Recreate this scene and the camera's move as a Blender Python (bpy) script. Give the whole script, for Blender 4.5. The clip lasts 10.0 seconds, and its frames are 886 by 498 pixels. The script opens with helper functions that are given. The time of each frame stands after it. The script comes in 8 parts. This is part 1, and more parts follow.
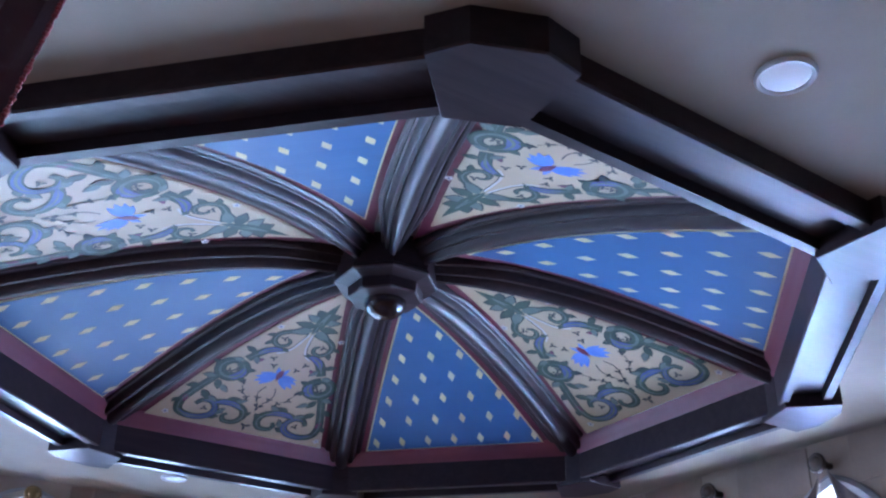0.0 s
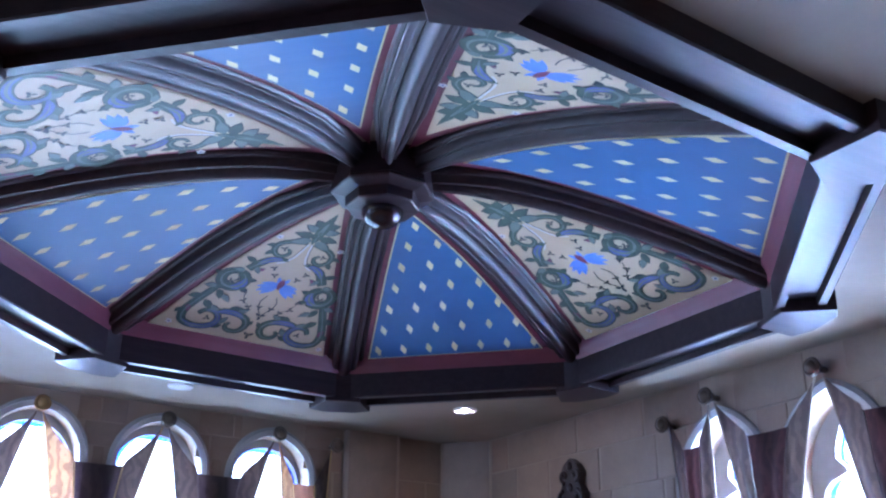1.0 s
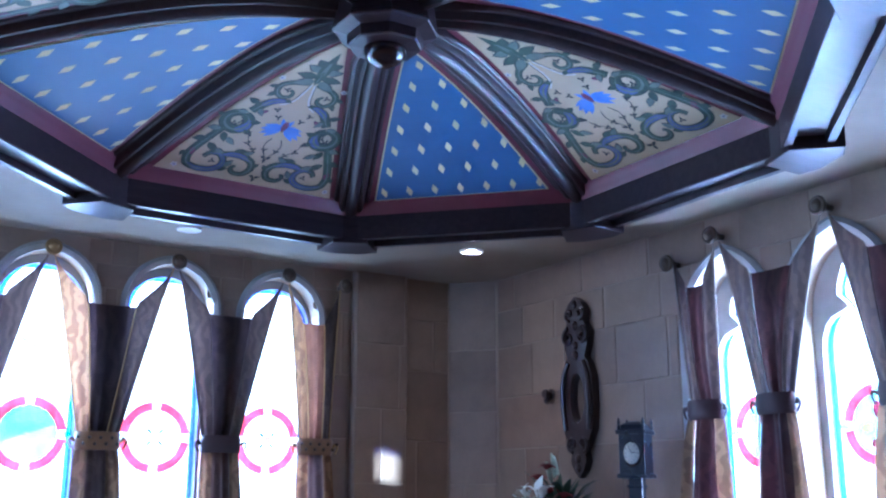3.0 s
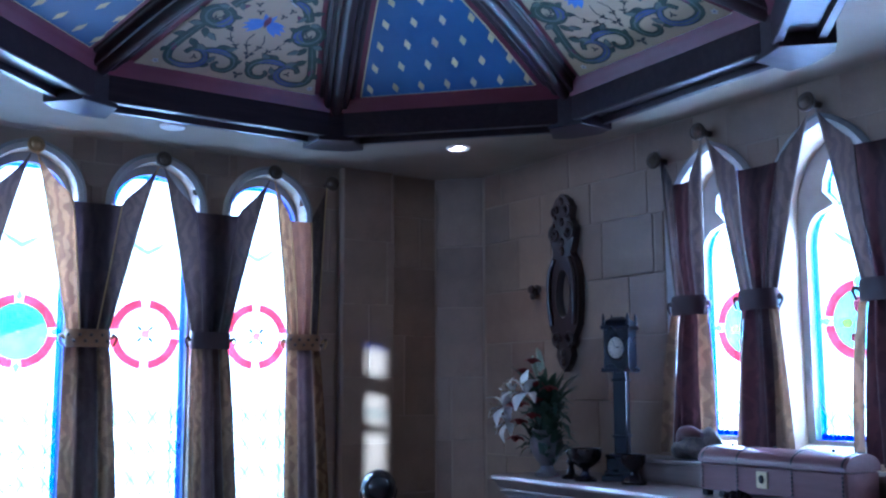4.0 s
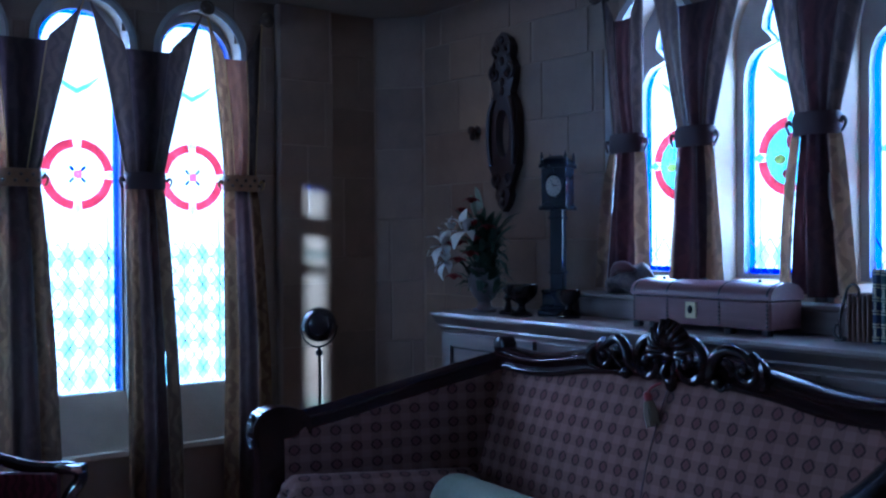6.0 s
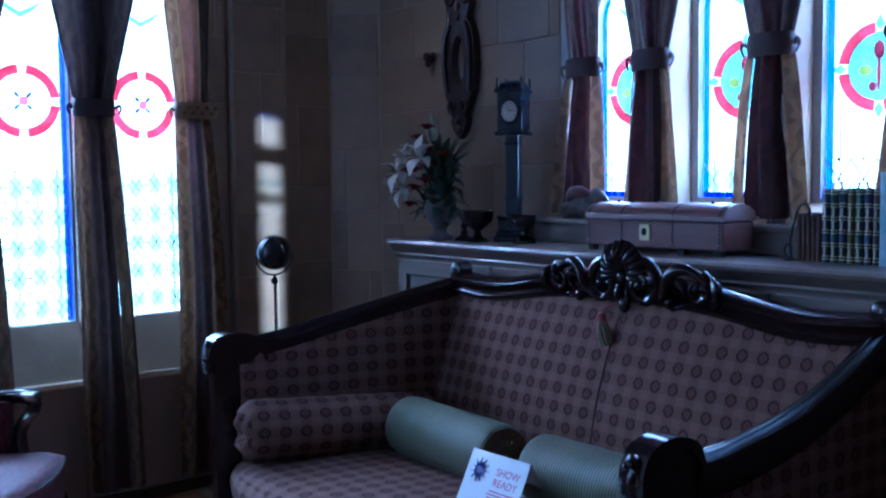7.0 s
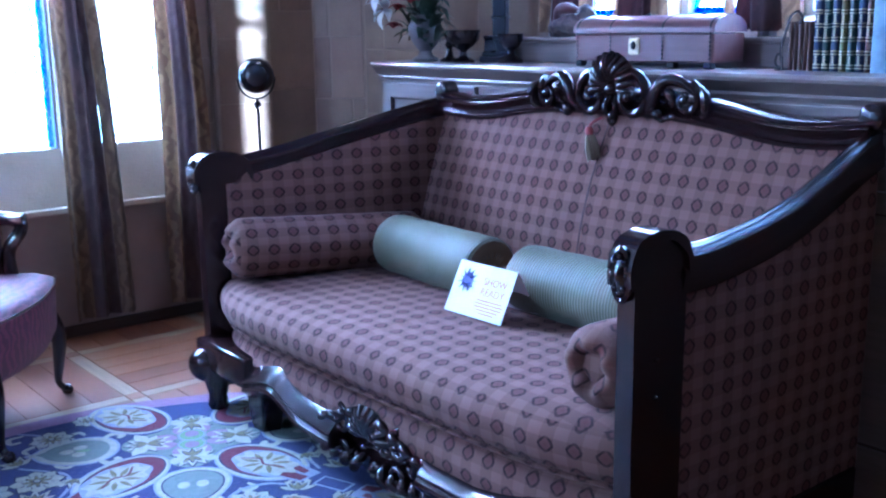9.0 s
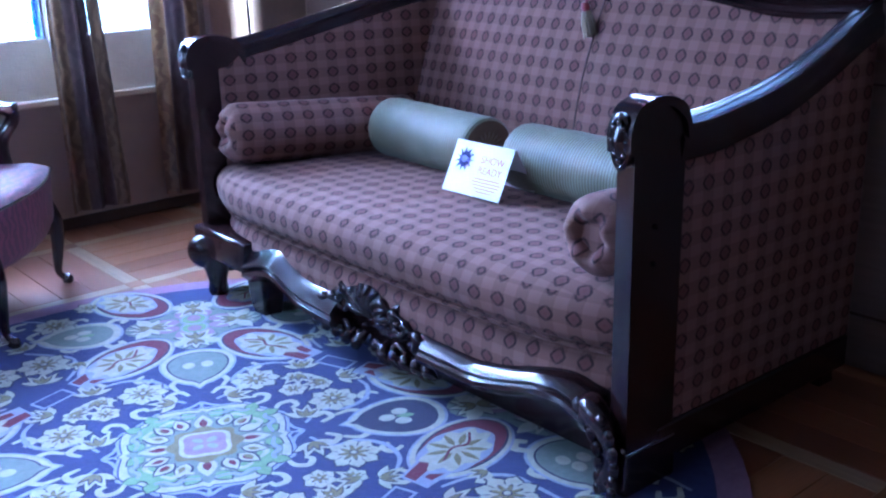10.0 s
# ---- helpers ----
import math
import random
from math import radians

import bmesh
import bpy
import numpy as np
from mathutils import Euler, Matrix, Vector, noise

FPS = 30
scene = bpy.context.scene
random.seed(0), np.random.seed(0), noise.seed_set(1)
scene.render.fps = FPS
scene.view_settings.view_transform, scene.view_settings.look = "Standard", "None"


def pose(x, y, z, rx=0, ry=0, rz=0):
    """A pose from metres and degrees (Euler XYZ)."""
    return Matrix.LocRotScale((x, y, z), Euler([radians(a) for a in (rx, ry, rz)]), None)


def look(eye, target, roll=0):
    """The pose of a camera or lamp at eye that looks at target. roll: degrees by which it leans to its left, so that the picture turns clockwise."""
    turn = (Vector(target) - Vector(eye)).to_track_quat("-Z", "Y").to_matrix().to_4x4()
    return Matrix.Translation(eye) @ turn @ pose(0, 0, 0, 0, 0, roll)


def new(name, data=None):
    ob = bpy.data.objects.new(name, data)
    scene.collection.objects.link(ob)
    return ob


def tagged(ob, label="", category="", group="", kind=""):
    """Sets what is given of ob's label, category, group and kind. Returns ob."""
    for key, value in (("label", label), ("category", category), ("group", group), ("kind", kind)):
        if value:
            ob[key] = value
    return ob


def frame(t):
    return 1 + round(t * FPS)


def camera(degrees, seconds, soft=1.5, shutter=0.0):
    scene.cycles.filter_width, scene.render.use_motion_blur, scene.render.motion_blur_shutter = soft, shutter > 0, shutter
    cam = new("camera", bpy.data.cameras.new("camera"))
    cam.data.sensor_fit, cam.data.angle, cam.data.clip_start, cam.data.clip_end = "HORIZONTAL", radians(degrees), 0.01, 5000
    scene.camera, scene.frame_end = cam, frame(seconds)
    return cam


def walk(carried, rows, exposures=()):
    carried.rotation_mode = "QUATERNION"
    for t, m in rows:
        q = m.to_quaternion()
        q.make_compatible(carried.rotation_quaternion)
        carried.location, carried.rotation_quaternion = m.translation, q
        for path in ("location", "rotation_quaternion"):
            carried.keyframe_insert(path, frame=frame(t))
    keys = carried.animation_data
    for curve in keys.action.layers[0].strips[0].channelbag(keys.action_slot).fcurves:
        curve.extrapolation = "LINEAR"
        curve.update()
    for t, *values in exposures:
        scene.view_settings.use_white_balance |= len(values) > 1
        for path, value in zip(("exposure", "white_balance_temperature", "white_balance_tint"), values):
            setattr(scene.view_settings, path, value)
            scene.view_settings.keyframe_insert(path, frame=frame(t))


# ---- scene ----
cam = camera(47.0, 10.0, 2.3)
PATH = [
    (0.0, look((-0.0084, -0.0933, 1.4901), (0.9011, 1.2938, 2.3446), 0.7)),
    (0.5, look((0.0019, -0.1129, 1.4901), (0.9151, 1.3171, 2.2671), 0.6)),
    (1.0, look((0.0168, -0.111, 1.4836), (0.9533, 1.3404, 2.1897), 0.4)),
    (1.5, look((0.0215, -0.1082, 1.4752), (0.9813, 1.3516, 2.1281), 0.1)),
    (2.0, look((0.0308, -0.1054, 1.4696), (0.9972, 1.3749, 2.0675), -0.0)),
    (2.5, look((0.0308, -0.1054, 1.4677), (0.9972, 1.402, 1.9929), 0.1)),
    (4.0, look((0.0298, -0.1063, 1.491), (1.041, 1.4421, 1.7354), -0.2)),
    (4.5, look((0.0336, -0.1007, 1.4873), (1.0765, 1.4384, 1.6477), -0.3)),
    (5.0, look((0.0336, -0.0951, 1.4761), (1.0867, 1.4412, 1.5685), -0.4)),
    (6.5, look((0.0634, -0.1054, 1.4006), (1.1996, 1.3731, 1.3287), -0.5)),
    (7.0, look((0.069, -0.1007, 1.3754), (1.2294, 1.3544, 1.2448), -0.6)),
    (7.5, look((0.0681, -0.1017, 1.3465), (1.2332, 1.3386, 1.1291), -0.6)),
    (8.0, look((0.0662, -0.0998, 1.3213), (1.2332, 1.3264, 1.033), -0.9)),
    (8.5, look((0.0588, -0.0942, 1.2952), (1.2238, 1.3227, 0.9575), -1.4)),
    (9.0, look((0.0522, -0.0923, 1.2662), (1.2117, 1.3134, 0.8661), -0.8)),
    (9.5, look((0.0354, -0.0951, 1.2355), (1.1819, 1.2938, 0.7513), -0.9)),
    (10.0, look((0.0196, -0.0979, 1.2093), (1.1595, 1.263, 0.6347), -1.6)),
]
EXPOSURES = [(0, 4.95, 5050, 25), (1.0, 5.1, 5000, 25), (2.0, 5.15, 4850, 22), (2.7, 5.1, 4700, 21), (3.8, 4.5, 4500, 17), (4.5, 3.95, 4350, 17), (5.2, 3.65, 4270, 16), (6.3, 3.38, 4200, 15),
             (7.0, 3.7, 4250, 16), (7.5, 4.45, 4300, 17), (8.5, 5.4, 4330, 21), (9.0, 5.48, 4380, 24), (10, 5.44, 4500, 29)]
walk(cam, PATH, EXPOSURES)

# world and sun
world = bpy.data.worlds.new("sky")
scene.world = world
world.use_nodes = True
wn = world.node_tree
sky = wn.nodes.new("ShaderNodeTexSky")
sky.sky_type, sky.sun_disc = "NISHITA", False
sky.sun_elevation, sky.sun_rotation = radians(7.7), radians(244.9)
wn.links.new(sky.outputs[0], wn.nodes["Background"].inputs[0])
wn.nodes["Background"].inputs[1].default_value = 0.1

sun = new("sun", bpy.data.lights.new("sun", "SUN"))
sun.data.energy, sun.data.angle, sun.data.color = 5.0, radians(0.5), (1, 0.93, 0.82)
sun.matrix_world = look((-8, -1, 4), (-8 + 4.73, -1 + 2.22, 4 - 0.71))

ROOM_N, ROOM_E, ROOM_W, ROOM_S, CEIL = 4.12, 2.91, -2.3, -2.4, 2.503
NORTH_WINDOWS = (-1.18, -0.67, -0.17, 0.33, 0.835, 1.345, 1.85)
EAST_WINDOWS = (2.47, 1.99, 1.515, 1.04, 0.565)
WEST_WINDOWS = (1.86, 3.05, 3.62)


def daylight(name, place, target, width, height, power):
    lamp = new(name, bpy.data.lights.new(name, "AREA"))
    lamp.data.shape, lamp.data.size, lamp.data.size_y = "RECTANGLE", width, height
    lamp.data.energy, lamp.data.color = power, DAY
    lamp.matrix_world = look(place, target)
    return lamp


DAY = (0.85, 0.885, 1.0)
EAST_POWER = dict(zip(EAST_WINDOWS, (6.0, 5.5, 3.0, 1.0, 0.4)))
NORTH_POWER = dict(zip(NORTH_WINDOWS, (6.0, 6.0, 6.5, 8.0, 6.2, 3.6, 2.2)))
for x in NORTH_WINDOWS:
    # nearer windows' stand-in lamps sit higher, tilted down; the farther ones stay near level
    if x > 0.2:
        daylight("window_daylight", (x, ROOM_N + 0.75, 2.35), (x, ROOM_N - 1.6, 0.7), 0.5, 1.5, NORTH_POWER[x]).data.spread = radians(116)
    else:
        daylight("window_daylight", (x, ROOM_N + 0.30, 1.60), (x, 0, 0.9), 0.42, 1.9, NORTH_POWER[x]).data.spread = radians(122)
for y in EAST_WINDOWS:
    daylight("window_daylight", (ROOM_E + 0.26, y, 1.75), (0, y, 1.9), 0.5, 1.4, EAST_POWER[y])
# lamps for the unseen west windows, set to supply light from that side
for y in WEST_WINDOWS:
    daylight("window_daylight", (ROOM_W - 0.26, y, 1.55), (0, y, 1.55), 0.5, 1.9, 0.3 if y < 2 else 2.0)

# bright overcast distance seen through the panes
BACKDROP = bpy.data.materials.new("bright_sky_beyond")
BACKDROP.use_nodes = True
BACKDROP.node_tree.nodes["Principled BSDF"].inputs["Base Color"].default_value = (0, 0, 0, 1)
BACKDROP.node_tree.nodes["Principled BSDF"].inputs["Emission Color"].default_value = (0.86, 0.93, 1.0, 1)
BACKDROP.node_tree.nodes["Principled BSDF"].inputs["Emission Strength"].default_value = 0.5
for pts in (((-9, 7.0, -2), (9, 7.0, -2), (9, 7.0, 7), (-9, 7.0, 7)), ((5.6, 0.9, -1), (5.6, 7.0, -1), (5.6, 7.0, 6), (5.6, 0.9, 6))):
    me = bpy.data.meshes.new("backdrop")
    me.from_pydata(pts, [], [(0, 1, 2, 3)])
    me.materials.append(BACKDROP)
    tagged(new("backdrop", me), "bright hazy sky outside the windows", "sky", kind="structure")

# recessed ceiling spots that are lit
for x, y in ((2.445, 3.467),):
    spot = new("spot_light", bpy.data.lights.new("spot_light", "SPOT"))
    spot.data.energy, spot.data.color, spot.data.spot_size, spot.data.spot_blend = 0.25, (1, 0.78, 0.55), radians(110), 0.8
    spot.data.shadow_soft_size = 0.02
    spot.matrix_world = look((x, y, CEIL - 0.012), (x, y, 0))


# ---- materials ----
def material(name, base=(0.5, 0.5, 0.5), rough=0.5, metal=0.0, coat=0.0, spec=0.5, sheen=0.0):
    m = bpy.data.materials.new(name)
    m.use_nodes = True
    b = m.node_tree.nodes["Principled BSDF"]
    b.inputs["Base Color"].default_value = (*base, 1)
    b.inputs["Roughness"].default_value = rough
    b.inputs["Metallic"].default_value = metal
    b.inputs["Coat Weight"].default_value = coat
    b.inputs["Coat Roughness"].default_value = 0.12
    b.inputs["Specular IOR Level"].default_value = spec
    b.inputs["Sheen Weight"].default_value = sheen
    return m


class Nodes:
    """Short hand for a material's node tree."""

    def __init__(self, m):
        self.t = m.node_tree
        self.b = self.t.nodes["Principled BSDF"]

    def n(self, kind, **values):
        node = self.t.nodes.new("ShaderNode" + kind)
        for key, value in values.items():
            node.inputs[key.replace("_", " ")].default_value = value
        return node

    def link(self, a, b):
        self.t.links.new(a, b)

    def coords(self, which="Object", scale=(1, 1, 1), turn=(0, 0, 0)):
        c = self.n("TexCoord")
        mp = self.n("Mapping")
        mp.inputs["Scale"].default_value = scale
        mp.inputs["Rotation"].default_value = turn
        self.link(c.outputs[which], mp.inputs[0])
        return mp.outputs[0]

    def noise(self, at, scale, detail=4, rough=0.55, distort=0.0):
        x = self.n("TexNoise", Scale=scale, Detail=detail, Roughness=rough, Distortion=distort)
        self.link(at, x.inputs["Vector"])
        return x.outputs["Fac"]

    def ramp(self, fac, *stops):
        r = self.n("ValToRGB")
        e = r.color_ramp.elements
        while len(e) < len(stops):
            e.new(0.5)
        for k, (p, c) in enumerate(stops):
            e[k].position, e[k].color = p, (*c, 1) if len(c) == 3 else c
        self.link(fac, r.inputs[0])
        return r.outputs[0]

    def mix(self, fac, a, b, mode="MIX"):
        x = self.t.nodes.new("ShaderNodeMix")
        x.data_type, x.blend_type = "RGBA", mode
        for sock, v in ((x.inputs[0], fac), (x.inputs[6], a), (x.inputs[7], b)):
            if isinstance(v, (int, float)):
                sock.default_value = v
            elif isinstance(v, tuple):
                sock.default_value = (*v, 1)
            else:
                self.link(v, sock)
        return x.outputs[2]

    def math(self, op, a, b=0.0, c=0.0):
        x = self.t.nodes.new("ShaderNodeMath")
        x.operation = op
        for sock, v in zip(x.inputs, (a, b, c)):
            if isinstance(v, (int, float)):
                sock.default_value = v
            else:
                self.link(v, sock)
        return x.outputs[0]

    def bump(self, height, strength=0.3, distance=0.002):
        x = self.n("Bump", Strength=strength, Distance=distance)
        self.link(height, x.inputs["Height"])
        self.link(x.outputs[0], self.b.inputs["Normal"])

    def base(self, c):
        self.link(c, self.b.inputs["Base Color"])

    def rough(self, fac, low, high):
        mr = self.n("MapRange")
        mr.inputs["To Min"].default_value, mr.inputs["To Max"].default_value = low, high
        self.link(fac, mr.inputs[0])
        self.link(mr.outputs[0], self.b.inputs["Roughness"])


def wood(name, dark, light, rough, along, scale=1.0, coat=0.3, bump=0.15):
    """Varnished wood with the grain along one axis of the object."""
    m = material(name, light, rough, coat=coat)
    k = Nodes(m)
    s = [22 * scale, 22 * scale, 22 * scale]
    s[along] = 1.6 * scale
    at = k.coords("Object", s)
    fine = k.noise(at, 2.2, 6, 0.65, 0.6)
    wide = k.noise(k.coords("Object", (2, 2, 2)), 1.5, 3)
    grain = k.ramp(fine, (0.3, dark), (0.72, light))
    k.base(k.mix(k.math("MULTIPLY", wide, 0.5), grain, dark))
    k.rough(wide, rough - 0.06, rough + 0.12)
    k.bump(fine, bump, 0.0015)
    return m


def plaster(name, c1, c2, rough=0.8, scale=3.0, bump=0.25):
    m = material(name, c1, rough)
    k = Nodes(m)
    at = k.coords("Object")
    wide = k.noise(at, scale, 4)
    fine = k.noise(at, scale * 22, 5)
    k.base(k.ramp(wide, (0.35, c1), (0.68, c2)))
    k.bump(fine, bump, 0.002)
    return m


def stone_material(name):
    m = material(name, (0.3, 0.25, 0.2), 0.55)
    k = Nodes(m)
    info = k.n("ObjectInfo")
    at = k.coords("Object")
    shift = k.n("VectorMath")
    shift.operation = "ADD"
    k.link(at, shift.inputs[0])
    k.link(info.outputs["Random"], shift.inputs[1])
    tone = k.ramp(info.outputs["Random"], (0.0, (0.200, 0.132, 0.092)), (0.3, (0.300, 0.208, 0.142)), (0.6, (0.238, 0.182, 0.140)),
                  (0.82, (0.370, 0.262, 0.178)), (1.0, (0.255, 0.140, 0.092)))
    cloud = k.noise(at, 5.0, 5, 0.6, 0.4)
    spots = k.noise(at, 60.0, 5, 0.7)
    c = k.mix(0.42, tone, k.ramp(cloud, (0.3, (0.160, 0.110, 0.078)), (0.7, (0.385, 0.280, 0.196))))
    c = k.mix(k.math("MULTIPLY", spots, 0.35), c, (0.118, 0.085, 0.065))
    k.base(c)
    k.rough(cloud, 0.36, 0.6)
    k.bump(k.math("ADD", k.math("MULTIPLY", cloud, 0.6), k.math("MULTIPLY", spots, 0.5)), 0.35, 0.004)
    return m


def glass_pane(name, tint, gloss=0.06, speckle=0.0):
    """Tinted pane: lets the daylight through with its colour, with a little shine."""
    m = bpy.data.materials.new(name)
    m.use_nodes = True
    t = m.node_tree
    t.nodes.remove(t.nodes["Principled BSDF"])
    clear, shine, mixer = t.nodes.new("ShaderNodeBsdfTransparent"), t.nodes.new("ShaderNodeBsdfGlossy"), t.nodes.new("ShaderNodeMixShader")
    clear.inputs[0].default_value = (*tint, 1)
    shine.inputs["Roughness"].default_value = 0.08
    mixer.inputs[0].default_value = gloss
    if speckle:
        c, nz, r = t.nodes.new("ShaderNodeTexCoord"), t.nodes.new("ShaderNodeTexNoise"), t.nodes.new("ShaderNodeValToRGB")
        nz.inputs["Scale"].default_value, nz.inputs["Detail"].default_value = 14, 4
        r.color_ramp.elements[0].position, r.color_ramp.elements[0].color = 0.35, (*[v * (1 - speckle) for v in tint], 1)
        r.color_ramp.elements[1].position, r.color_ramp.elements[1].color = 0.65, (*tint, 1)
        t.links.new(c.outputs["Object"], nz.inputs["Vector"])
        t.links.new(nz.outputs["Fac"], r.inputs[0])
        t.links.new(r.outputs[0], clear.inputs[0])
    t.links.new(clear.outputs[0], mixer.inputs[1])
    t.links.new(shine.outputs[0], mixer.inputs[2])
    t.links.new(mixer.outputs[0], t.nodes["Material Output"].inputs[0])
    return m


def paint(name, c1, c2, rough=0.4, scale=4.0):
    """Hand-laid wall paint: brushed, slightly uneven, half gloss."""
    m = material(name, c1, rough)
    k = Nodes(m)
    at = k.coords("Object")
    wide = k.noise(at, scale, 5, 0.6, 0.3)
    fine = k.noise(at, 45, 5, 0.7)
    k.base(k.mix(k.math("MULTIPLY", fine, 0.25), k.ramp(wide, (0.3, c1), (0.72, c2)), c1))
    k.rough(wide, rough, rough + 0.14)
    k.b.inputs["Specular IOR Level"].default_value = 0.5
    k.bump(fine, 0.06, 0.0008)
    return m


def cloth(name, c1, c2, rough=0.85, weave=900, sheen=0.3, fold=0.0):
    m = material(name, c1, rough, sheen=sheen)
    k = Nodes(m)
    at = k.coords("Object")
    wide = k.noise(at, 9, 4)
    fine = k.noise(at, weave / 4, 2)
    k.base(k.mix(k.math("MULTIPLY", fine, 0.5), k.ramp(wide, (0.35, c1), (0.7, c2)), c1))
    k.bump(k.math("ADD", fine, k.math("MULTIPLY", wide, fold)), 0.3, 0.001)
    return m


def band(k, d, centre, width):
    """1 where d lies within width of centre."""
    return k.math("LESS_THAN", k.math("ABSOLUTE", k.math("SUBTRACT", d, centre)), width)


def damask():
    """Mauve upholstery: small outlined rosettes in straight rows on a pale checked ground, woven."""
    m = material("mauve_rosette_upholstery", (0.3, 0.22, 0.24), 0.85, spec=0.15, sheen=0.03)
    k = Nodes(m)
    at = k.coords("UV")
    sep = k.n("SeparateXYZ")
    k.link(at, sep.inputs[0])
    u = k.math("MULTIPLY_ADD", sep.outputs[0], 1 / 0.0685, 0.5 + 0.0275 / 0.0685)
    v = k.math("MULTIPLY_ADD", sep.outputs[1], 1 / 0.0572, 0.5 - 0.7745 / 0.0572)
    x = k.math("MULTIPLY", k.math("SUBTRACT", k.math("FRACT", u), 0.5), 0.0685)
    y = k.math("MULTIPLY", k.math("SUBTRACT", k.math("FRACT", v), 0.5), 0.0600)
    xx, yy = k.math("MULTIPLY", x, x), k.math("MULTIPLY", y, y)
    rr = k.math("ADD", k.math("ADD", xx, yy), 1e-7)
    lobes = k.math("DIVIDE", k.math("MULTIPLY", xx, yy), k.math("MULTIPLY", rr, rr))
    star = k.math("MULTIPLY", k.math("SQRT", rr), k.math("MULTIPLY_ADD", lobes, 0.72, 0.93))
    wobble = k.math("MULTIPLY_ADD", k.noise(at, 160, 2), 0.004, -0.002)
    star = k.math("ADD", star, wobble)
    outline = band(k, star, 0.0158, 0.0030)
    worn = k.ramp(k.noise(at, 70, 2), (0.34, (0.6, 0.6, 0.6)), (0.48, (1, 1, 1)))
    sides = k.ramp(k.math("DIVIDE", xx, rr), (0.0, (0.7, 0.7, 0.7)), (0.3, (1, 1, 1)))
    outline = k.math("MULTIPLY", k.math("MULTIPLY", outline, worn), sides)
    inner = k.math("LESS_THAN", star, 0.0135)
    core = k.math("LESS_THAN", star, 0.0045)
    cu = band(k, k.math("FRACT", u), 0.0, 0.24)
    cu = k.math("ADD", cu, band(k, k.math("FRACT", u), 1.0, 0.24))
    cv = k.math("ADD", band(k, k.math("FRACT", v), 0.0, 0.22), band(k, k.math("FRACT", v), 1.0, 0.22))
    check = k.math("MULTIPLY_ADD", k.math("ADD", cu, cv), 0.30, 0.25)
    ground = k.mix(check, (0.092, 0.038, 0.029), (0.268, 0.152, 0.115))
    wide = k.noise(at, 3.0, 3)
    ground = k.mix(k.math("MULTIPLY", wide, 0.4), ground, (0.110, 0.043, 0.032))
    c = k.mix(k.math("MULTIPLY", inner, 0.42), ground, (0.120, 0.036, 0.034))
    c = k.mix(k.math("MULTIPLY", core, 0.35), c, (0.10, 0.03, 0.03))
    c = k.mix(k.math("MULTIPLY", outline, 0.9), c, (0.020, 0.009, 0.009))
    thread = k.noise(k.coords("UV", (1, 1.6, 1)), 700, 2)
    k.base(k.mix(k.math("MULTIPLY", thread, 0.22), c, (0.06, 0.035, 0.035)))
    k.bump(k.math("ADD", thread, k.math("MULTIPLY", outline, 0.6)), 0.25, 0.001)
    return m


def brocade(name, ground, figure, scale=1.0):
    """Curtain silk with scrolling figures a shade lighter than the ground."""
    m = material(name, ground, 0.6, sheen=0.08)
    k = Nodes(m)
    at = k.coords("UV", (scale, scale, scale))
    warp = k.noise(at, 9, 2)
    w = k.n("TexWave", Scale=5.0, Distortion=9.0, Detail=2.0)
    w.inputs["Detail Scale"].default_value = 1.6
    k.link(at, w.inputs["Vector"])
    fig = k.ramp(w.outputs["Fac"], (0.44, (0, 0, 0)), (0.52, (1, 1, 1)))
    fig2 = k.ramp(warp, (0.5, (0, 0, 0)), (0.56, (1, 1, 1)))
    c = k.mix(k.math("MULTIPLY", fig, 0.55), ground, figure)
    c = k.mix(k.math("MULTIPLY", fig2, 0.22), c, tuple(0.6 * g for g in ground))
    thread = k.noise(k.coords("UV", (1, 0.3, 1)), 500, 2)
    k.base(k.mix(k.math("MULTIPLY", thread, 0.14), c, tuple(0.5 * g for g in ground)))
    k.bump(k.math("ADD", thread, k.math("MULTIPLY", fig, 0.5)), 0.2, 0.001)
    return m


MAHOGANY = wood("dark_mahogany", (0.009, 0.0035, 0.0035), (0.026, 0.009, 0.008), 0.15, 1, 1.0, 0.08, 0.015)
BEAM_WOOD = wood("dark_stained_beam_wood", (0.016, 0.008, 0.009), (0.042, 0.024, 0.026), 0.36, 0, 0.8, 0.0, 0.35)
BEAM_WOOD.node_tree.nodes["Principled BSDF"].inputs["Specular IOR Level"].default_value = 0.32
RIB_WOOD = wood("dark_rib_wood", (0.016, 0.007, 0.008), (0.042, 0.022, 0.024), 0.42, 1, 1.0, 0.04, 0.12)
WHITE_CEIL = plaster("cream_ceiling_plaster", (0.29, 0.238, 0.18), (0.35, 0.292, 0.226), 0.8)
# dark wood; on the unseen walls its tone serves to cut bounced light
LOW_BOUNCE_WOOD = wood("dark_low_bounce_wood", (0.03, 0.018, 0.012), (0.07, 0.043, 0.03), 0.5, 2, 0.6, 0.0, 0.2)
WALL_PLASTER = plaster("tan_joint_plaster", (0.27, 0.20, 0.147), (0.35, 0.265, 0.20), 0.7)
LOW_WALL = plaster("grey_brown_dado_plaster", (0.27, 0.19, 0.145), (0.35, 0.255, 0.195), 0.7)
SILL_STONE = plaster("pale_sill_stone", (0.60, 0.47, 0.33), (0.74, 0.60, 0.44), 0.8, 4, 1.0)
TRIM_STONE = plaster("pale_tracery_stone", (0.30, 0.295, 0.295), (0.39, 0.385, 0.38), 0.6, 6, 0.12)
STONE = stone_material("wall_stone")
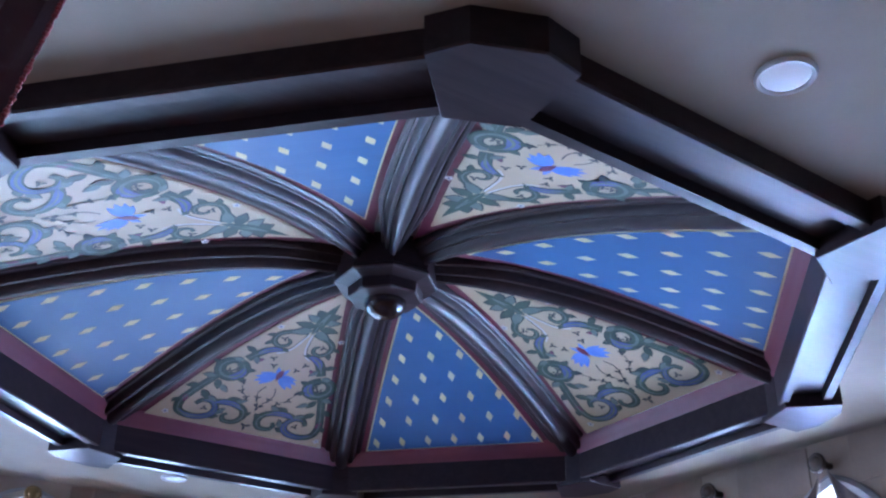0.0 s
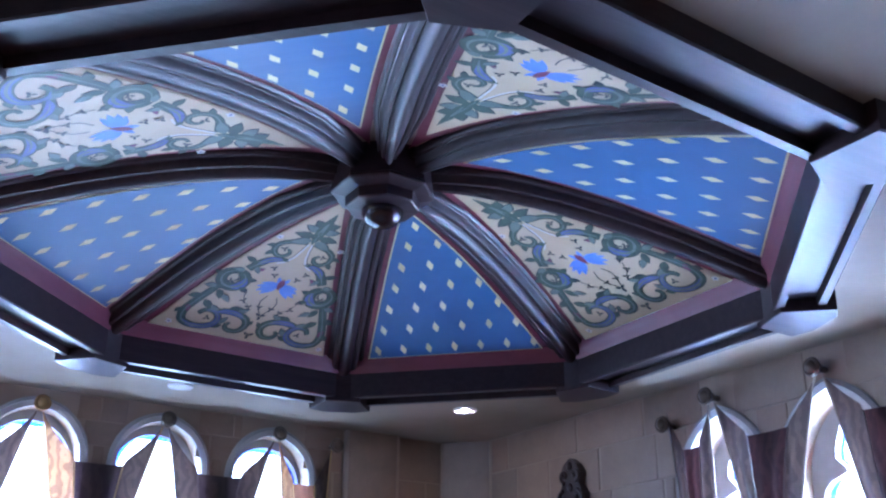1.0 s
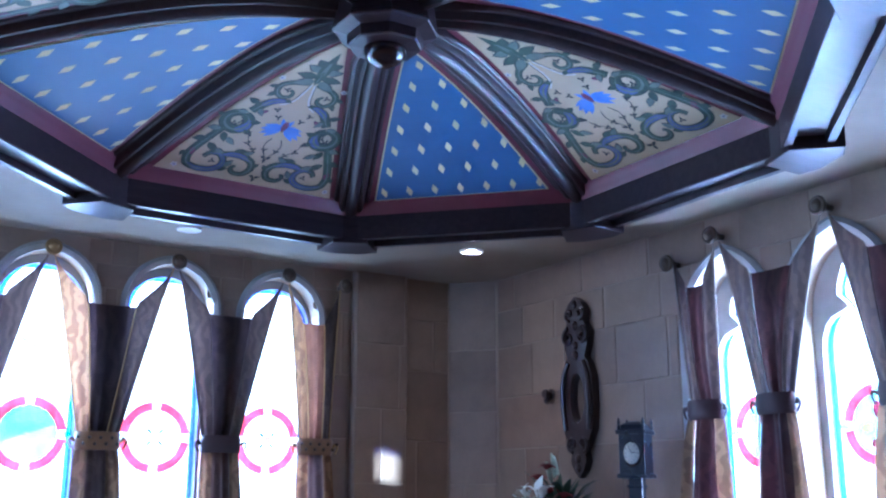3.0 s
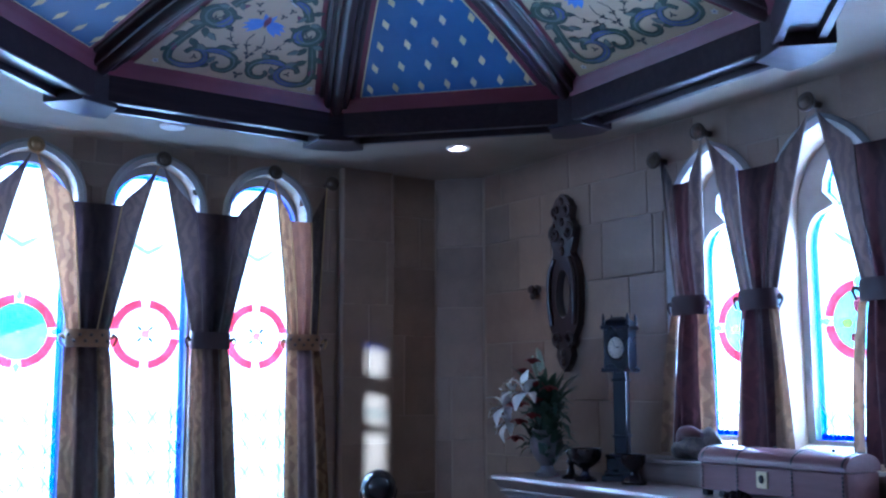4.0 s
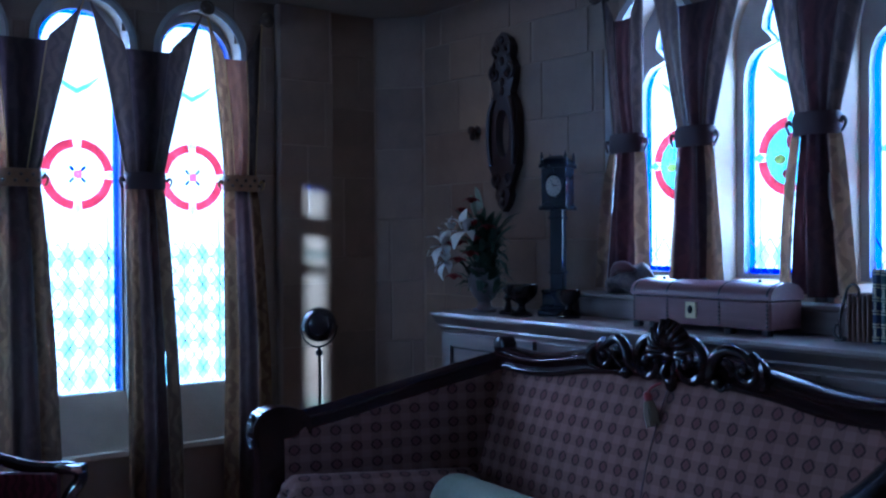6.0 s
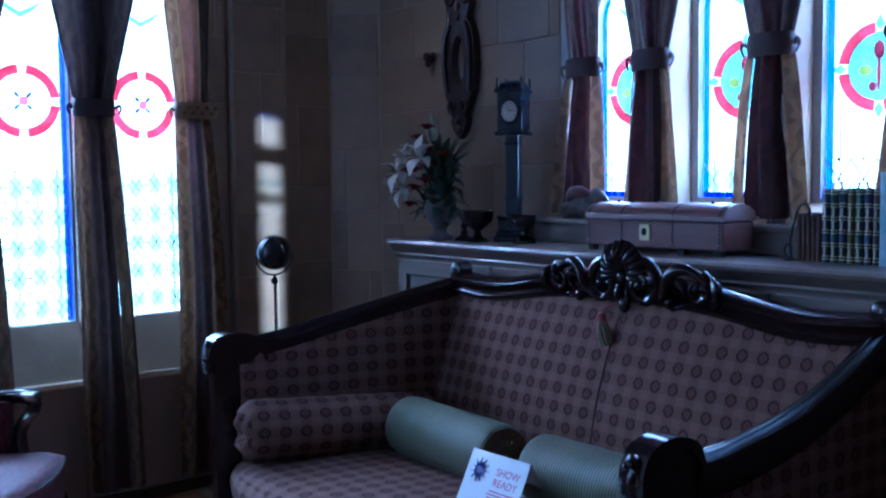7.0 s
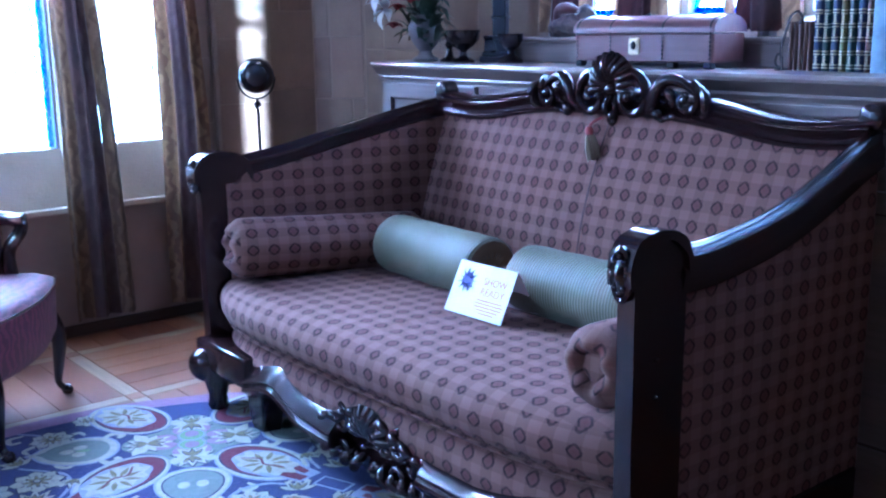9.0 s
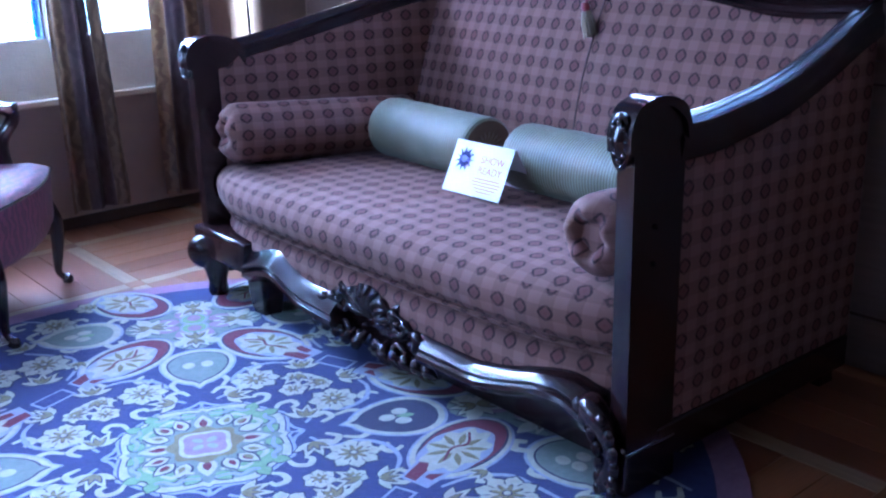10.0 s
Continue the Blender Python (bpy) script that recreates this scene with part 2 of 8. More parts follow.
BLUE_PAINT = paint("vault_blue_paint", (0.042, 0.106, 0.235), (0.064, 0.150, 0.305), 0.34)
CREAM_PAINT = paint("vault_cream_paint", (0.47, 0.36, 0.225), (0.56, 0.44, 0.29), 0.36)
MAUVE_PAINT = paint("vault_mauve_paint", (0.115, 0.016, 0.030), (0.165, 0.030, 0.050), 0.34)
GOLD_PAINT = paint("vault_gold_paint", (0.62, 0.52, 0.25), (0.72, 0.62, 0.36), 0.4)
GREEN_PAINT = paint("ornament_green_paint", (0.030, 0.058, 0.045), (0.080, 0.120, 0.085), 0.4, 22)
TEAL_PAINT = paint("ornament_teal_paint", (0.10, 0.14, 0.125), (0.20, 0.24, 0.20), 0.4, 22)
INDIGO_PAINT = paint("ornament_blue_paint", (0.06, 0.075, 0.22), (0.14, 0.17, 0.40), 0.4, 22)
SKY_PAINT = paint("ornament_sky_paint", (0.10, 0.20, 0.60), (0.17, 0.30, 0.72), 0.4, 18)
PLUM_PAINT = paint("ornament_plum_paint", (0.12, 0.03, 0.07), (0.25, 0.06, 0.13), 0.42, 18)
DARK_PAINT = paint("ornament_dark_paint", (0.022, 0.030, 0.034), (0.05, 0.055, 0.055), 0.42, 18)
PALE_PAINT = paint("ornament_pale_paint", (0.55, 0.52, 0.50), (0.66, 0.63, 0.62), 0.4, 18)
UPHOLSTERY = damask()
BRASS = material("pale_brass_plate", (0.55, 0.46, 0.28), 0.35, 0.9)


# ---- building helpers ----
def mesh_of(name, bm, mats, smooth=False):
    bmesh.ops.recalc_face_normals(bm, faces=bm.faces)
    me = bpy.data.meshes.new(name)
    bm.to_mesh(me)
    bm.free()
    for m in mats if isinstance(mats, (list, tuple)) else [mats]:
        me.materials.append(m)
    if smooth:
        me.shade_smooth()
        me.set_sharp_from_angle(angle=radians(smooth if smooth is not True else 40))
    return me


def part(name, bm, mats, parent=None, label="", smooth=False, keep=False):
    """One mesh object under a thing or a part."""
    if keep:
        me = bpy.data.meshes.new(name)
        bm.to_mesh(me)
        bm.free()
        me.materials.append(mats)
        if smooth:
            me.shade_smooth()
    else:
        me = mesh_of(name, bm, mats, smooth)
    ob = new(name, me)
    ob.parent = parent
    return tagged(ob, label)


def thing(name, label, category, m=None, group="", kind=""):
    """An empty at a thing's base, to carry its parts."""
    ob = new(name)
    ob.empty_display_size = 0.05
    if m is not None:
        ob.matrix_world = m
    return tagged(ob, label, category, group, kind)


def box(bm, a, b, bevel=0.0, seg=1, m=None):
    a, b = Vector(a), Vector(b)
    mat = Matrix.Translation((a + b) / 2) @ Matrix.Diagonal((abs(b.x - a.x), abs(b.y - a.y), abs(b.z - a.z), 1))
    if m is not None:
        mat = m @ mat
    made = bmesh.ops.create_cube(bm, size=1, matrix=mat)
    if bevel:
        edges = list({e for v in made["verts"] for e in v.link_edges})
        bmesh.ops.bevel(bm, geom=edges, offset=bevel, segments=seg, profile=0.5, affect="EDGES")
    return bm


def loft(bm, rings, closed_ring=True, cap=True, closed_path=False):
    """Skin a list of rings of points."""
    rows = [[bm.verts.new(p) for p in r] for r in rings]
    n = len(rows[0])
    pairs = list(zip(rows, rows[1:])) + ([(rows[-1], rows[0])] if closed_path else [])
    for r0, r1 in pairs:
        for i in range(n if closed_ring else n - 1):
            j = (i + 1) % n
            bm.faces.new((r0[i], r0[j], r1[j], r1[i]))
    if cap and closed_ring and not closed_path:
        bm.faces.new(rows[0][::-1])
        bm.faces.new(rows[-1])
    return rows


def lathe(bm, profile, n=24, m=None, cap=True):
    """Turn (radius, height) pairs round z."""
    m = m or Matrix()
    rings = [[m @ Vector((r * math.cos(2 * math.pi * i / n), r * math.sin(2 * math.pi * i / n), z)) for i in range(n)] for r, z in profile]
    return loft(bm, rings, True, cap)


def tube(bm, path, radius, n=8, cap=True, flat=1.0):
    """A round bar along a path; radius is a number or a function of 0..1."""
    path = [Vector(p) for p in path]
    rings, up = [], None
    for i, p in enumerate(path):
        d = (path[min(i + 1, len(path) - 1)] - path[max(i - 1, 0)]).normalized()
        if up is None:
            up = Vector((0, 0, 1)) if abs(d.z) < 0.9 else Vector((1, 0, 0))
        side = d.cross(up).normalized()
        up = side.cross(d).normalized()
        r = radius(i / max(1, len(path) - 1)) if callable(radius) else radius
        rings.append([p + r * (math.cos(2 * math.pi * k / n) * side + flat * math.sin(2 * math.pi * k / n) * up) for k in range(n)])
    return loft(bm, rings, True, cap)


def sphere(bm, centre, r, u=16, v=10, squash=(1, 1, 1)):
    return bmesh.ops.create_uvsphere(bm, u_segments=u, v_segments=v, radius=r, matrix=Matrix.Translation(centre) @ Matrix.Diagonal((*squash, 1)))


def curve(points, n=40):
    """A smooth line through points."""
    p = [Vector(q) for q in points]
    p = [2 * p[0] - p[1]] + p + [2 * p[-1] - p[-2]]
    out, spans = [], len(p) - 3
    for i in range(n + 1):
        s = min(i / n * spans, spans - 1e-6)
        k, f = int(s), s - int(s)
        a, b, c, d = p[k:k + 4]
        out.append(0.5 * (2 * b + (c - a) * f + (2 * a - 5 * b + 4 * c - d) * f * f + (3 * b - a - 3 * c + d) * f ** 3))
    return out


def box_uv(bm, scale=1.0):
    """Metric texture coordinates from each face's main direction."""
    uv = bm.loops.layers.uv.verify()
    for f in bm.faces:
        n = f.normal
        ax = max(range(3), key=lambda i: abs(n[i]))
        for lp in f.loops:
            c = lp.vert.co
            lp[uv].uv = ((c.y, c.z), (c.x, c.z), (c.y, c.x))[ax]
    return bm


def slab_outline(bm, outline, holes, m, thick):
    """A plate with openings: outline and holes in the plane (x, z), extruded along y."""
    loops = [outline] + list(holes)
    edges = []
    for lp in loops:
        vs = [bm.verts.new((x, 0, z)) for x, z in lp]
        edges += [bm.edges.new((vs[i], vs[(i + 1) % len(vs)])) for i in range(len(vs))]
    bmesh.ops.triangle_fill(bm, use_beauty=True, use_dissolve=False, edges=edges)
    faces = list(bm.faces)
    ext = bmesh.ops.extrude_face_region(bm, geom=faces)
    bmesh.ops.translate(bm, verts=[g for g in ext["geom"] if isinstance(g, bmesh.types.BMVert)], vec=(0, thick, 0))
    bmesh.ops.transform(bm, matrix=m, verts=bm.verts)
    return bm


# ---- the shell ----
def arch(half, z0, spring, apex, n=9):
    """Outline of a pointed opening in (across, up), from the lower left round to the lower right."""
    h = apex - spring
    r = (half * half + h * h) / (2 * half)
    end = math.asin(min(1, h / r))
    right = [(half - r + r * math.cos(end * i / n), spring + r * math.sin(end * i / n)) for i in range(n + 1)]
    left = [(-u, z) for u, z in right]
    return [(-half, z0)] + left + right[-2::-1] + [(half, z0)]


def shifted(outline, u):
    return [(a + u, z) for a, z in outline]


def cusped(half, z0, shoulder, neck, top):
    """Outline with rounded shoulders and a small pointed lobe over them."""
    right = [(half, z0), (half, shoulder - 0.10)]
    right += [(half - 0.075 + 0.075 * math.cos(a), shoulder - 0.10 + 0.12 * math.sin(a)) for a in (0.4, 0.8, 1.2)]
    right += [(neck * 0.55, shoulder + 0.035), (neck * 0.62, shoulder + 0.05), (neck, shoulder + 0.085), (neck * 0.95, shoulder + 0.125), (neck * 0.6, top - 0.035)]
    return [(-u, z) for u, z in right] + [(0, top)] + right[::-1]


TO_NORTH = Matrix.Translation((0, ROOM_N, 0))
TO_EAST = Matrix(((0, 1, 0, ROOM_E), (1, 0, 0, 0), (0, 0, 1, 0), (0, 0, 0, 1)))
TO_WEST = Matrix(((0, -1, 0, ROOM_W), (1, 0, 0, 0), (0, 0, 1, 0), (0, 0, 0, 1)))

N_ARCH, E_ARCH = arch(0.18, 0.55, 2.24, 2.43), arch(0.20, 1.22, 2.08, 2.35)
THICK = 0.19


def wall(name, to, u0, u1, centres, outline, label, mat=None):
    bm = bmesh.new()
    slab_outline(bm, [(u0, 0), (u1, 0), (u1, CEIL + 0.02), (u0, CEIL + 0.02)], [shifted(outline, c) for c in centres], to, THICK)
    return tagged(part(name, bm, mat or WALL_PLASTER), label, "wall", kind="structure")


wall_n = wall("wall_north", TO_NORTH, ROOM_W, ROOM_E + THICK, NORTH_WINDOWS, N_ARCH, "tan stone-block wall with a row of pointed stained-glass windows")
wall_e = wall("wall_east", TO_EAST, ROOM_S, ROOM_N, EAST_WINDOWS, E_ARCH, "tan stone-block wall with pointed stained-glass windows over a cabinet")
# west and south walls lie out of view, dark to limit bounce
wall_w = wall("wall_west", TO_WEST, ROOM_S, ROOM_N, WEST_WINDOWS, N_ARCH, "unseen dark wall with pointed windows, its tone set to cut bounced light", LOW_BOUNCE_WOOD)
bm = bmesh.new()
box(bm, (ROOM_W - THICK, ROOM_S - THICK, 0), (ROOM_E + THICK, ROOM_S, CEIL))
tagged(part("wall_south", bm, LOW_BOUNCE_WOOD), "unseen plain wall that closes the room, dark to cut bounced light", "wall", kind="structure")

LEAD = material("dark_lead_came", (0.05, 0.05, 0.06), 0.5, 0.6)
CLEAR = glass_pane("pale_leaded_glass", (0.86, 0.95, 0.97), 0.05, 0.12)
AQUA = glass_pane("aqua_glass", (0.78, 0.95, 0.95), 0.05, 0.1)
BLUE_GLASS = glass_pane("cobalt_glass", (0.05, 0.10, 0.55), 0.06)
RED_GLASS = glass_pane("red_glass", (0.86, 0.19, 0.25), 0.06, 0.3)
GREEN_GLASS = glass_pane("green_glass", (0.40, 0.78, 0.52), 0.06, 0.2)
AMBER_GLASS = glass_pane("amber_glass", (0.95, 0.72, 0.30), 0.06, 0.2)
ROSE_GLASS = glass_pane("rose_glass", (0.90, 0.30, 0.42), 0.06)
SKY_GLASS = glass_pane("turquoise_glass", (0.55, 0.82, 0.88), 0.06, 0.15)


def ring_plate(bm, u, z, r0, r1, a0, a1, d, t, to, n=12):
    pts = [(u + r * math.cos(a), z + r * math.sin(a)) for r, a in
           [(r1, a0 + (a1 - a0) * i / n) for i in range(n + 1)] + [(r0, a1 - (a1 - a0) * i / n) for i in range(n + 1)]]
    front = [bm.verts.new(to @ Vector((x, d, y))) for x, y in pts]
    back = [bm.verts.new(to @ Vector((x, d + t, y))) for x, y in pts]
    m = len(pts)
    for i in range(n):
        for side in (front, back):
            bm.faces.new((side[i], side[i + 1], side[m - 2 - i], side[m - 1 - i]))
    for i in range(m):
        j = (i + 1) % m
        bm.faces.new((front[i], front[j], back[j], back[i]))


def plate(bm, pts, d, t, to):
    """A flat convex pane in (across, up) at depth d."""
    front = [bm.verts.new(to @ Vector((x, d, y))) for x, y in pts]
    back = [bm.verts.new(to @ Vector((x, d + t, y))) for x, y in pts]
    bm.faces.new(front)
    bm.faces.new(back[::-1])
    for i in range(len(pts)):
        j = (i + 1) % len(pts)
        bm.faces.new((front[i], front[j], back[j], back[i]))


def ring_strip(bm, inner, outer, d0, d1, to, foot=False):
    """A moulding between two outlines of equal length, from depth d0 (inner) to d1 (outer), with a face between them."""
    a = [to @ Vector((u, d0, z)) for u, z in inner]
    b = [to @ Vector((u, d1, z)) for u, z in outer]
    va, vb = [bm.verts.new(p) for p in a], [bm.verts.new(p) for p in b]
    for i in range(len(a) - 1):
        bm.faces.new((va[i], va[i + 1], vb[i + 1], vb[i]))


def window(name, u, to, outline, half, z0, top, ring_z, ring_r, depth, emblem, cusp, sloped, label):
    """A leaded window: stone trim, tracery, blue border, roundel, diamond panes, sill."""
    w = thing(name, label, "window", kind="structure")
    zc = outline[len(outline) // 2][1]
    # trim round the opening
    bm = bmesh.new()
    half_o = outline[-1][0]
    def grown(g, lift=0.0):
        return [(u + a * (1 + g / half_o), z if i in (0, len(outline) - 1) else z + lift * (1 if z > top - 0.45 else 0) * ((z - outline[1][1]) / (zc - outline[1][1] + 1e-6) if z > outline[1][1] else 0))
                for i, (a, z) in enumerate(outline)]
    ring_strip(bm, grown(0.002), grown(0.002), -0.012, 0.02, to)
    ring_strip(bm, grown(0.002), grown(0.022, 0.022), -0.012, -0.024, to)
    ring_strip(bm, grown(0.022, 0.022), grown(0.036, 0.038), -0.024, -0.012, to)
    ring_strip(bm, grown(0.036, 0.038), grown(0.038, 0.04), -0.012, 0.01, to)
    part("trim", bm, TRIM_STONE, w, "pale moulded stone trim", smooth=30)
    # tracery plate with the cusped light
    bm = bmesh.new()
    light = cusped(half, z0, top - 0.24, half * 0.55, top) if cusp else arch(half, z0, outline[1][1] - 0.02, top - 0.01)
    slab_outline(bm, [(a * 1.03, z if z > z0 else z0 - 0.04) for a, z in outline], [light], to @ Matrix.Translation((u, depth - 0.02, 0)), 0.03)
    part("tracery", bm, TRIM_STONE, w, "pale stone tracery")
    # cobalt border just behind the tracery
    bm = bmesh.new()
    inset = [(a * (1 - 0.024 / half), min(z, top - 0.03) if z > z0 else (z0 + 0.02 if cusp else z0 - 0.01)) for a, z in light]
    ring_strip(bm, shifted(inset, u), shifted([(a * 1.03, z if z > z0 else z0 - 0.012) for a, z in light], u), depth + 0.012, depth + 0.012, to)
    if cusp:
        plate(bm, [(u - half, z0 - 0.01), (u + half, z0 - 0.01), (u + half, z0 + 0.02), (u - half, z0 + 0.02)], depth + 0.013, 0.002, to)
    part("border_glass", bm, BLUE_GLASS, w, "cobalt blue glass border")
    # clear field of glass
    bm = bmesh.new()
    plate(bm, [(u - half, z0), (u + half, z0), (u + half, ring_z - ring_r), (u - half, ring_z - ring_r)], depth + 0.02, 0.003, to)
    plate(bm, [(u - half, ring_z - ring_r), (u + half, ring_z - ring_r), (u + half, top), (u - half, top)], depth + 0.02, 0.003, to)
    part("clear_glass", bm, CLEAR, w)
    # diamond quarries: some aqua panes among the clear, with leads and solder dots
    bm, bl = bmesh.new(), bmesh.new()
    rng = random.Random(int(u * 1000))
    dx, dz = half * 2 / 4, 0.125
    rows = int((ring_z - ring_r - 0.02 - z0) / dz)
    for j in range(2 * rows - 1):
        for i in range(4 + j % 2):
            cx, cz = u - half + dx * (i + (0 if j % 2 else 0.5)), z0 + dz * (j + 1) / 2
            if j % 2 == 0 and abs(cx - u) < half and (not cusp or rng.random() < 0.2):
                plate(bm, [(cx, cz - dz * 0.48), (cx + dx * 0.47, cz), (cx, cz + dz * 0.48), (cx - dx * 0.47, cz)], depth + 0.015, 0.002, to)
            ring_plate(bl, cx, cz + dz / 2, 0.0005, 0.0055, 0, 2 * math.pi, depth + 0.007, 0.003, to, 6)
    lo, hi = u - half, u + half
    for s in (-1, 1):
        for i in range(-rows - 4, rows + 5):
            p = Vector((lo + i * dx, z0))
            d = Vector((s * rows * dx, rows * dz))
            ta, tb = sorted(((lo - p.x) / d.x, (hi - p.x) / d.x))
            t0, t1 = max(0, ta), min(1, tb)
            if t1 - t0 > 0.02:
                p, q = p + d * t0, p + d * t1
                nrm = Vector((-(q - p).y, (q - p).x)).normalized() * 0.0017
                plate(bl, [(p - nrm)[:], (q - nrm)[:], (q + nrm)[:], (p + nrm)[:]], depth + 0.0085, 0.004, to)
    for s in (-1, 1):
        e = u + s * (half - 0.048)
        plate(bl, [(e - 0.0015, z0), (e + 0.0015, z0), (e + 0.0015, ring_z - ring_r), (e - 0.0015, ring_z - ring_r)], depth + 0.008, 0.004, to)
    part("quarry_glass", bm, AQUA, w, "pale aqua diamond panes")
    part("leading", bl, LEAD, w, "thin dark lead lines")
    # roundel
    bm = bmesh.new()
    for a in range(0 if emblem == "plain" else 4):
        ring_plate(bm, u, ring_z, ring_r * 0.74, ring_r, radians(90 * a + 7), radians(90 * a + 83), depth + 0.014, 0.003, to)
    if emblem != "plain":
        part("roundel_ring", bm, RED_GLASS, w, "red glass ring")
    bm = bmesh.new()
    for a in range(0 if emblem == "plain" else 4):
        ca, sa = math.cos(radians(90 * a)), math.sin(radians(90 * a))
        c = Vector((u + ca * ring_r * 0.93, ring_z + sa * ring_r * 0.93))
        e1, e2 = Vector((ca, sa)) * 0.032, Vector((-sa, ca)) * 0.016
        plate(bm, [(c + e1)[:], (c + e2)[:], (c - e1 * 0.6)[:], (c - e2)[:]], depth + 0.012, 0.003, to)
    if emblem != "plain":
        part("roundel_tips", bm, SKY_GLASS if emblem != "cross" else CLEAR, w)
    core = ring_r * 0.77
    if emblem == "cross":
        bm, bc = bmesh.new(), bmesh.new()
        for s in (-1, 1):
            for d in (-1, 1):
                e, n2 = Vector((0.7071 * d, 0.7071 * s * d)), Vector((-0.7071 * s, 0.7071)) * 0.006
                p, q = Vector((u, ring_z)) + e * 0.021, Vector((u, ring_z)) + e * 0.047
                plate(bm, [(p - n2)[:], (q - n2)[:], (q + n2)[:], (p + n2)[:]], depth + 0.012, 0.003, to)
        part("emblem", bm, BLUE_GLASS, w, "small blue saltire")
        ring_plate(bc, u, ring_z, 0.001, 0.020, 0, 2 * math.pi, depth + 0.008, 0.002, to)
        part("emblem_centre", bc, ROSE_GLASS, w)
    elif emblem == "leaf":
        bm, bc = bmesh.new(), bmesh.new()
        ring_plate(bm, u, ring_z, 0.002, core, radians(20), radians(200), depth + 0.014, 0.003, to)
        part("emblem", bm, GREEN_GLASS, w, "green glass field")
        ring_plate(bc, u, ring_z, 0.002, core, radians(200), radians(380), depth + 0.014, 0.003, to)
        part("emblem_ground", bc, SKY_GLASS, w)
    elif emblem == "sprig":
        bm, bc, bd = bmesh.new(), bmesh.new(), bmesh.new()
        ring_plate(bm, u, ring_z, 0.002, core, 0, 2 * math.pi, depth + 0.015, 0.003, to, 28)
        part("emblem_ground", bm, SKY_GLASS, w, "turquoise glass disc")
        for k, (x, z, sx, sz) in enumerate(((0, 0.05, 0.018, 0.03), (0, -0.02, 0.007, 0.06), (0.045, -0.01, 0.024, 0.018), (-0.045, -0.03, 0.02, 0.026), (0.02, -0.06, 0.014, 0.016))):
            pts = [(u + x + sx * math.cos(a), ring_z + z + sz * math.sin(a)) for a in [i * math.pi / 4 for i in range(8)]]
            plate(bd if k in (2,) else bc, pts, depth + 0.01, 0.003, to)
        part("emblem", bc, RED_GLASS, w, "red and amber sprig")
        part("emblem_bloom", bd, AMBER_GLASS, w)
    # small ornament in the head of the light
    bm = bmesh.new()
    for s in (-1, 1):
        plate(bm, [(u, top - 0.36), (u + s * 0.05, top - 0.33), (u + s * 0.11, top - 0.27), (u + s * 0.05, top - 0.31), (u, top - 0.335)], depth + 0.012, 0.003, to)
    part("head_glass", bm, SKY_GLASS, w)
    # sill
    bm = bmesh.new()
    ho = outline[-1][0] + 0.004
    if sloped:
        sec = [(-0.02, outline[0][1] - 0.03), (-0.02, outline[0][1] + 0.004), (depth - 0.03, z0 - 0.004), (depth + 0.03, z0 - 0.004), (depth + 0.03, outline[0][1] - 0.03)]
    else:
        sec = [(-0.02, outline[0][1] - 0.02), (-0.02, outline[0][1] + 0.02), (depth + 0.03, z0 + 0.0), (depth + 0.03, outline[0][1] - 0.02)]
    loft(bm, [[to @ Vector((u + s * ho, d, z)) for d, z in sec] for s in (-1, 1)])
    part("sill", bm, SILL_STONE, w, "pale sloping stone sill")
    return w


for k, x in enumerate(NORTH_WINDOWS):
    window("window_%d" % (k + 1), x, TO_NORTH, N_ARCH, 0.170, 0.79, 2.40, 1.705, 0.150, 0.10, "leaf" if k % 2 == 0 and k < 6 else "cross", False, True,
           "tall pointed stained-glass window with a red roundel, brightly backlit")
for k, y in enumerate(EAST_WINDOWS):
    window("window_%d" % (k + 11), y, TO_EAST, E_ARCH, 0.170, 1.295, 2.30, 1.70, 0.137, 0.14, "sprig", True, False,
           "pointed stained-glass window with cusped tracery, cobalt border and roundel")
# west windows are out of view, added to account for light from there
for k, y in enumerate(WEST_WINDOWS):
    window("window_%d" % (k + 21), y, TO_WEST, N_ARCH, 0.170, 0.79, 2.40, 1.705, 0.150, 0.10, "plain", False, True,
           "unseen tall leaded window with clear glass, assumed as source of the west light")

# unseen slabs added outside, whose gap lets one low sunbeam in
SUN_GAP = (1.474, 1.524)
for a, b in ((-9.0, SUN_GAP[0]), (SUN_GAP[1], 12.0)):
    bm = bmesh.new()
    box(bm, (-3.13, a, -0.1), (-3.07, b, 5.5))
    tagged(part("wall_outside", bm, WALL_PLASTER), "unseen slab added outside to narrow the sunbeam", "wall", kind="structure")

# blocks added across the gap to dim parts of the sun streak
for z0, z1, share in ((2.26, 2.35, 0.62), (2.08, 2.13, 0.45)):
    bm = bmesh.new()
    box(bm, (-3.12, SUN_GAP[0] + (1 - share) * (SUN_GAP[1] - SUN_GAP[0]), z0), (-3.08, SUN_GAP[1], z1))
    tagged(part("wall_outside", bm, WALL_PLASTER), "unseen block added in the gap to break up the sunbeam", "wall", kind="structure")

# ---- the ceiling with its octagonal opening ----
OC = Vector((1.301, 2.199, 0))
T8 = math.tan(radians(22.5))
AP_IN, AP_OUT, Z_BEAM = 1.080, 1.224, 2.448
# the opening is a little longer along the room's diagonal
LONGER = Matrix(((1.0259, 0.0441, 0, 0), (0.0441, 1.0751, 0, 0), (0, 0, 1, 0), (0, 0, 0, 1)))


def octagon(apothem, z):
    r = apothem / math.cos(radians(22.5))
    return [OC + LONGER @ Vector((r * math.sin(radians(22.5 + 45 * i)), r * math.cos(radians(22.5 + 45 * i)), z)) for i in range(8)]


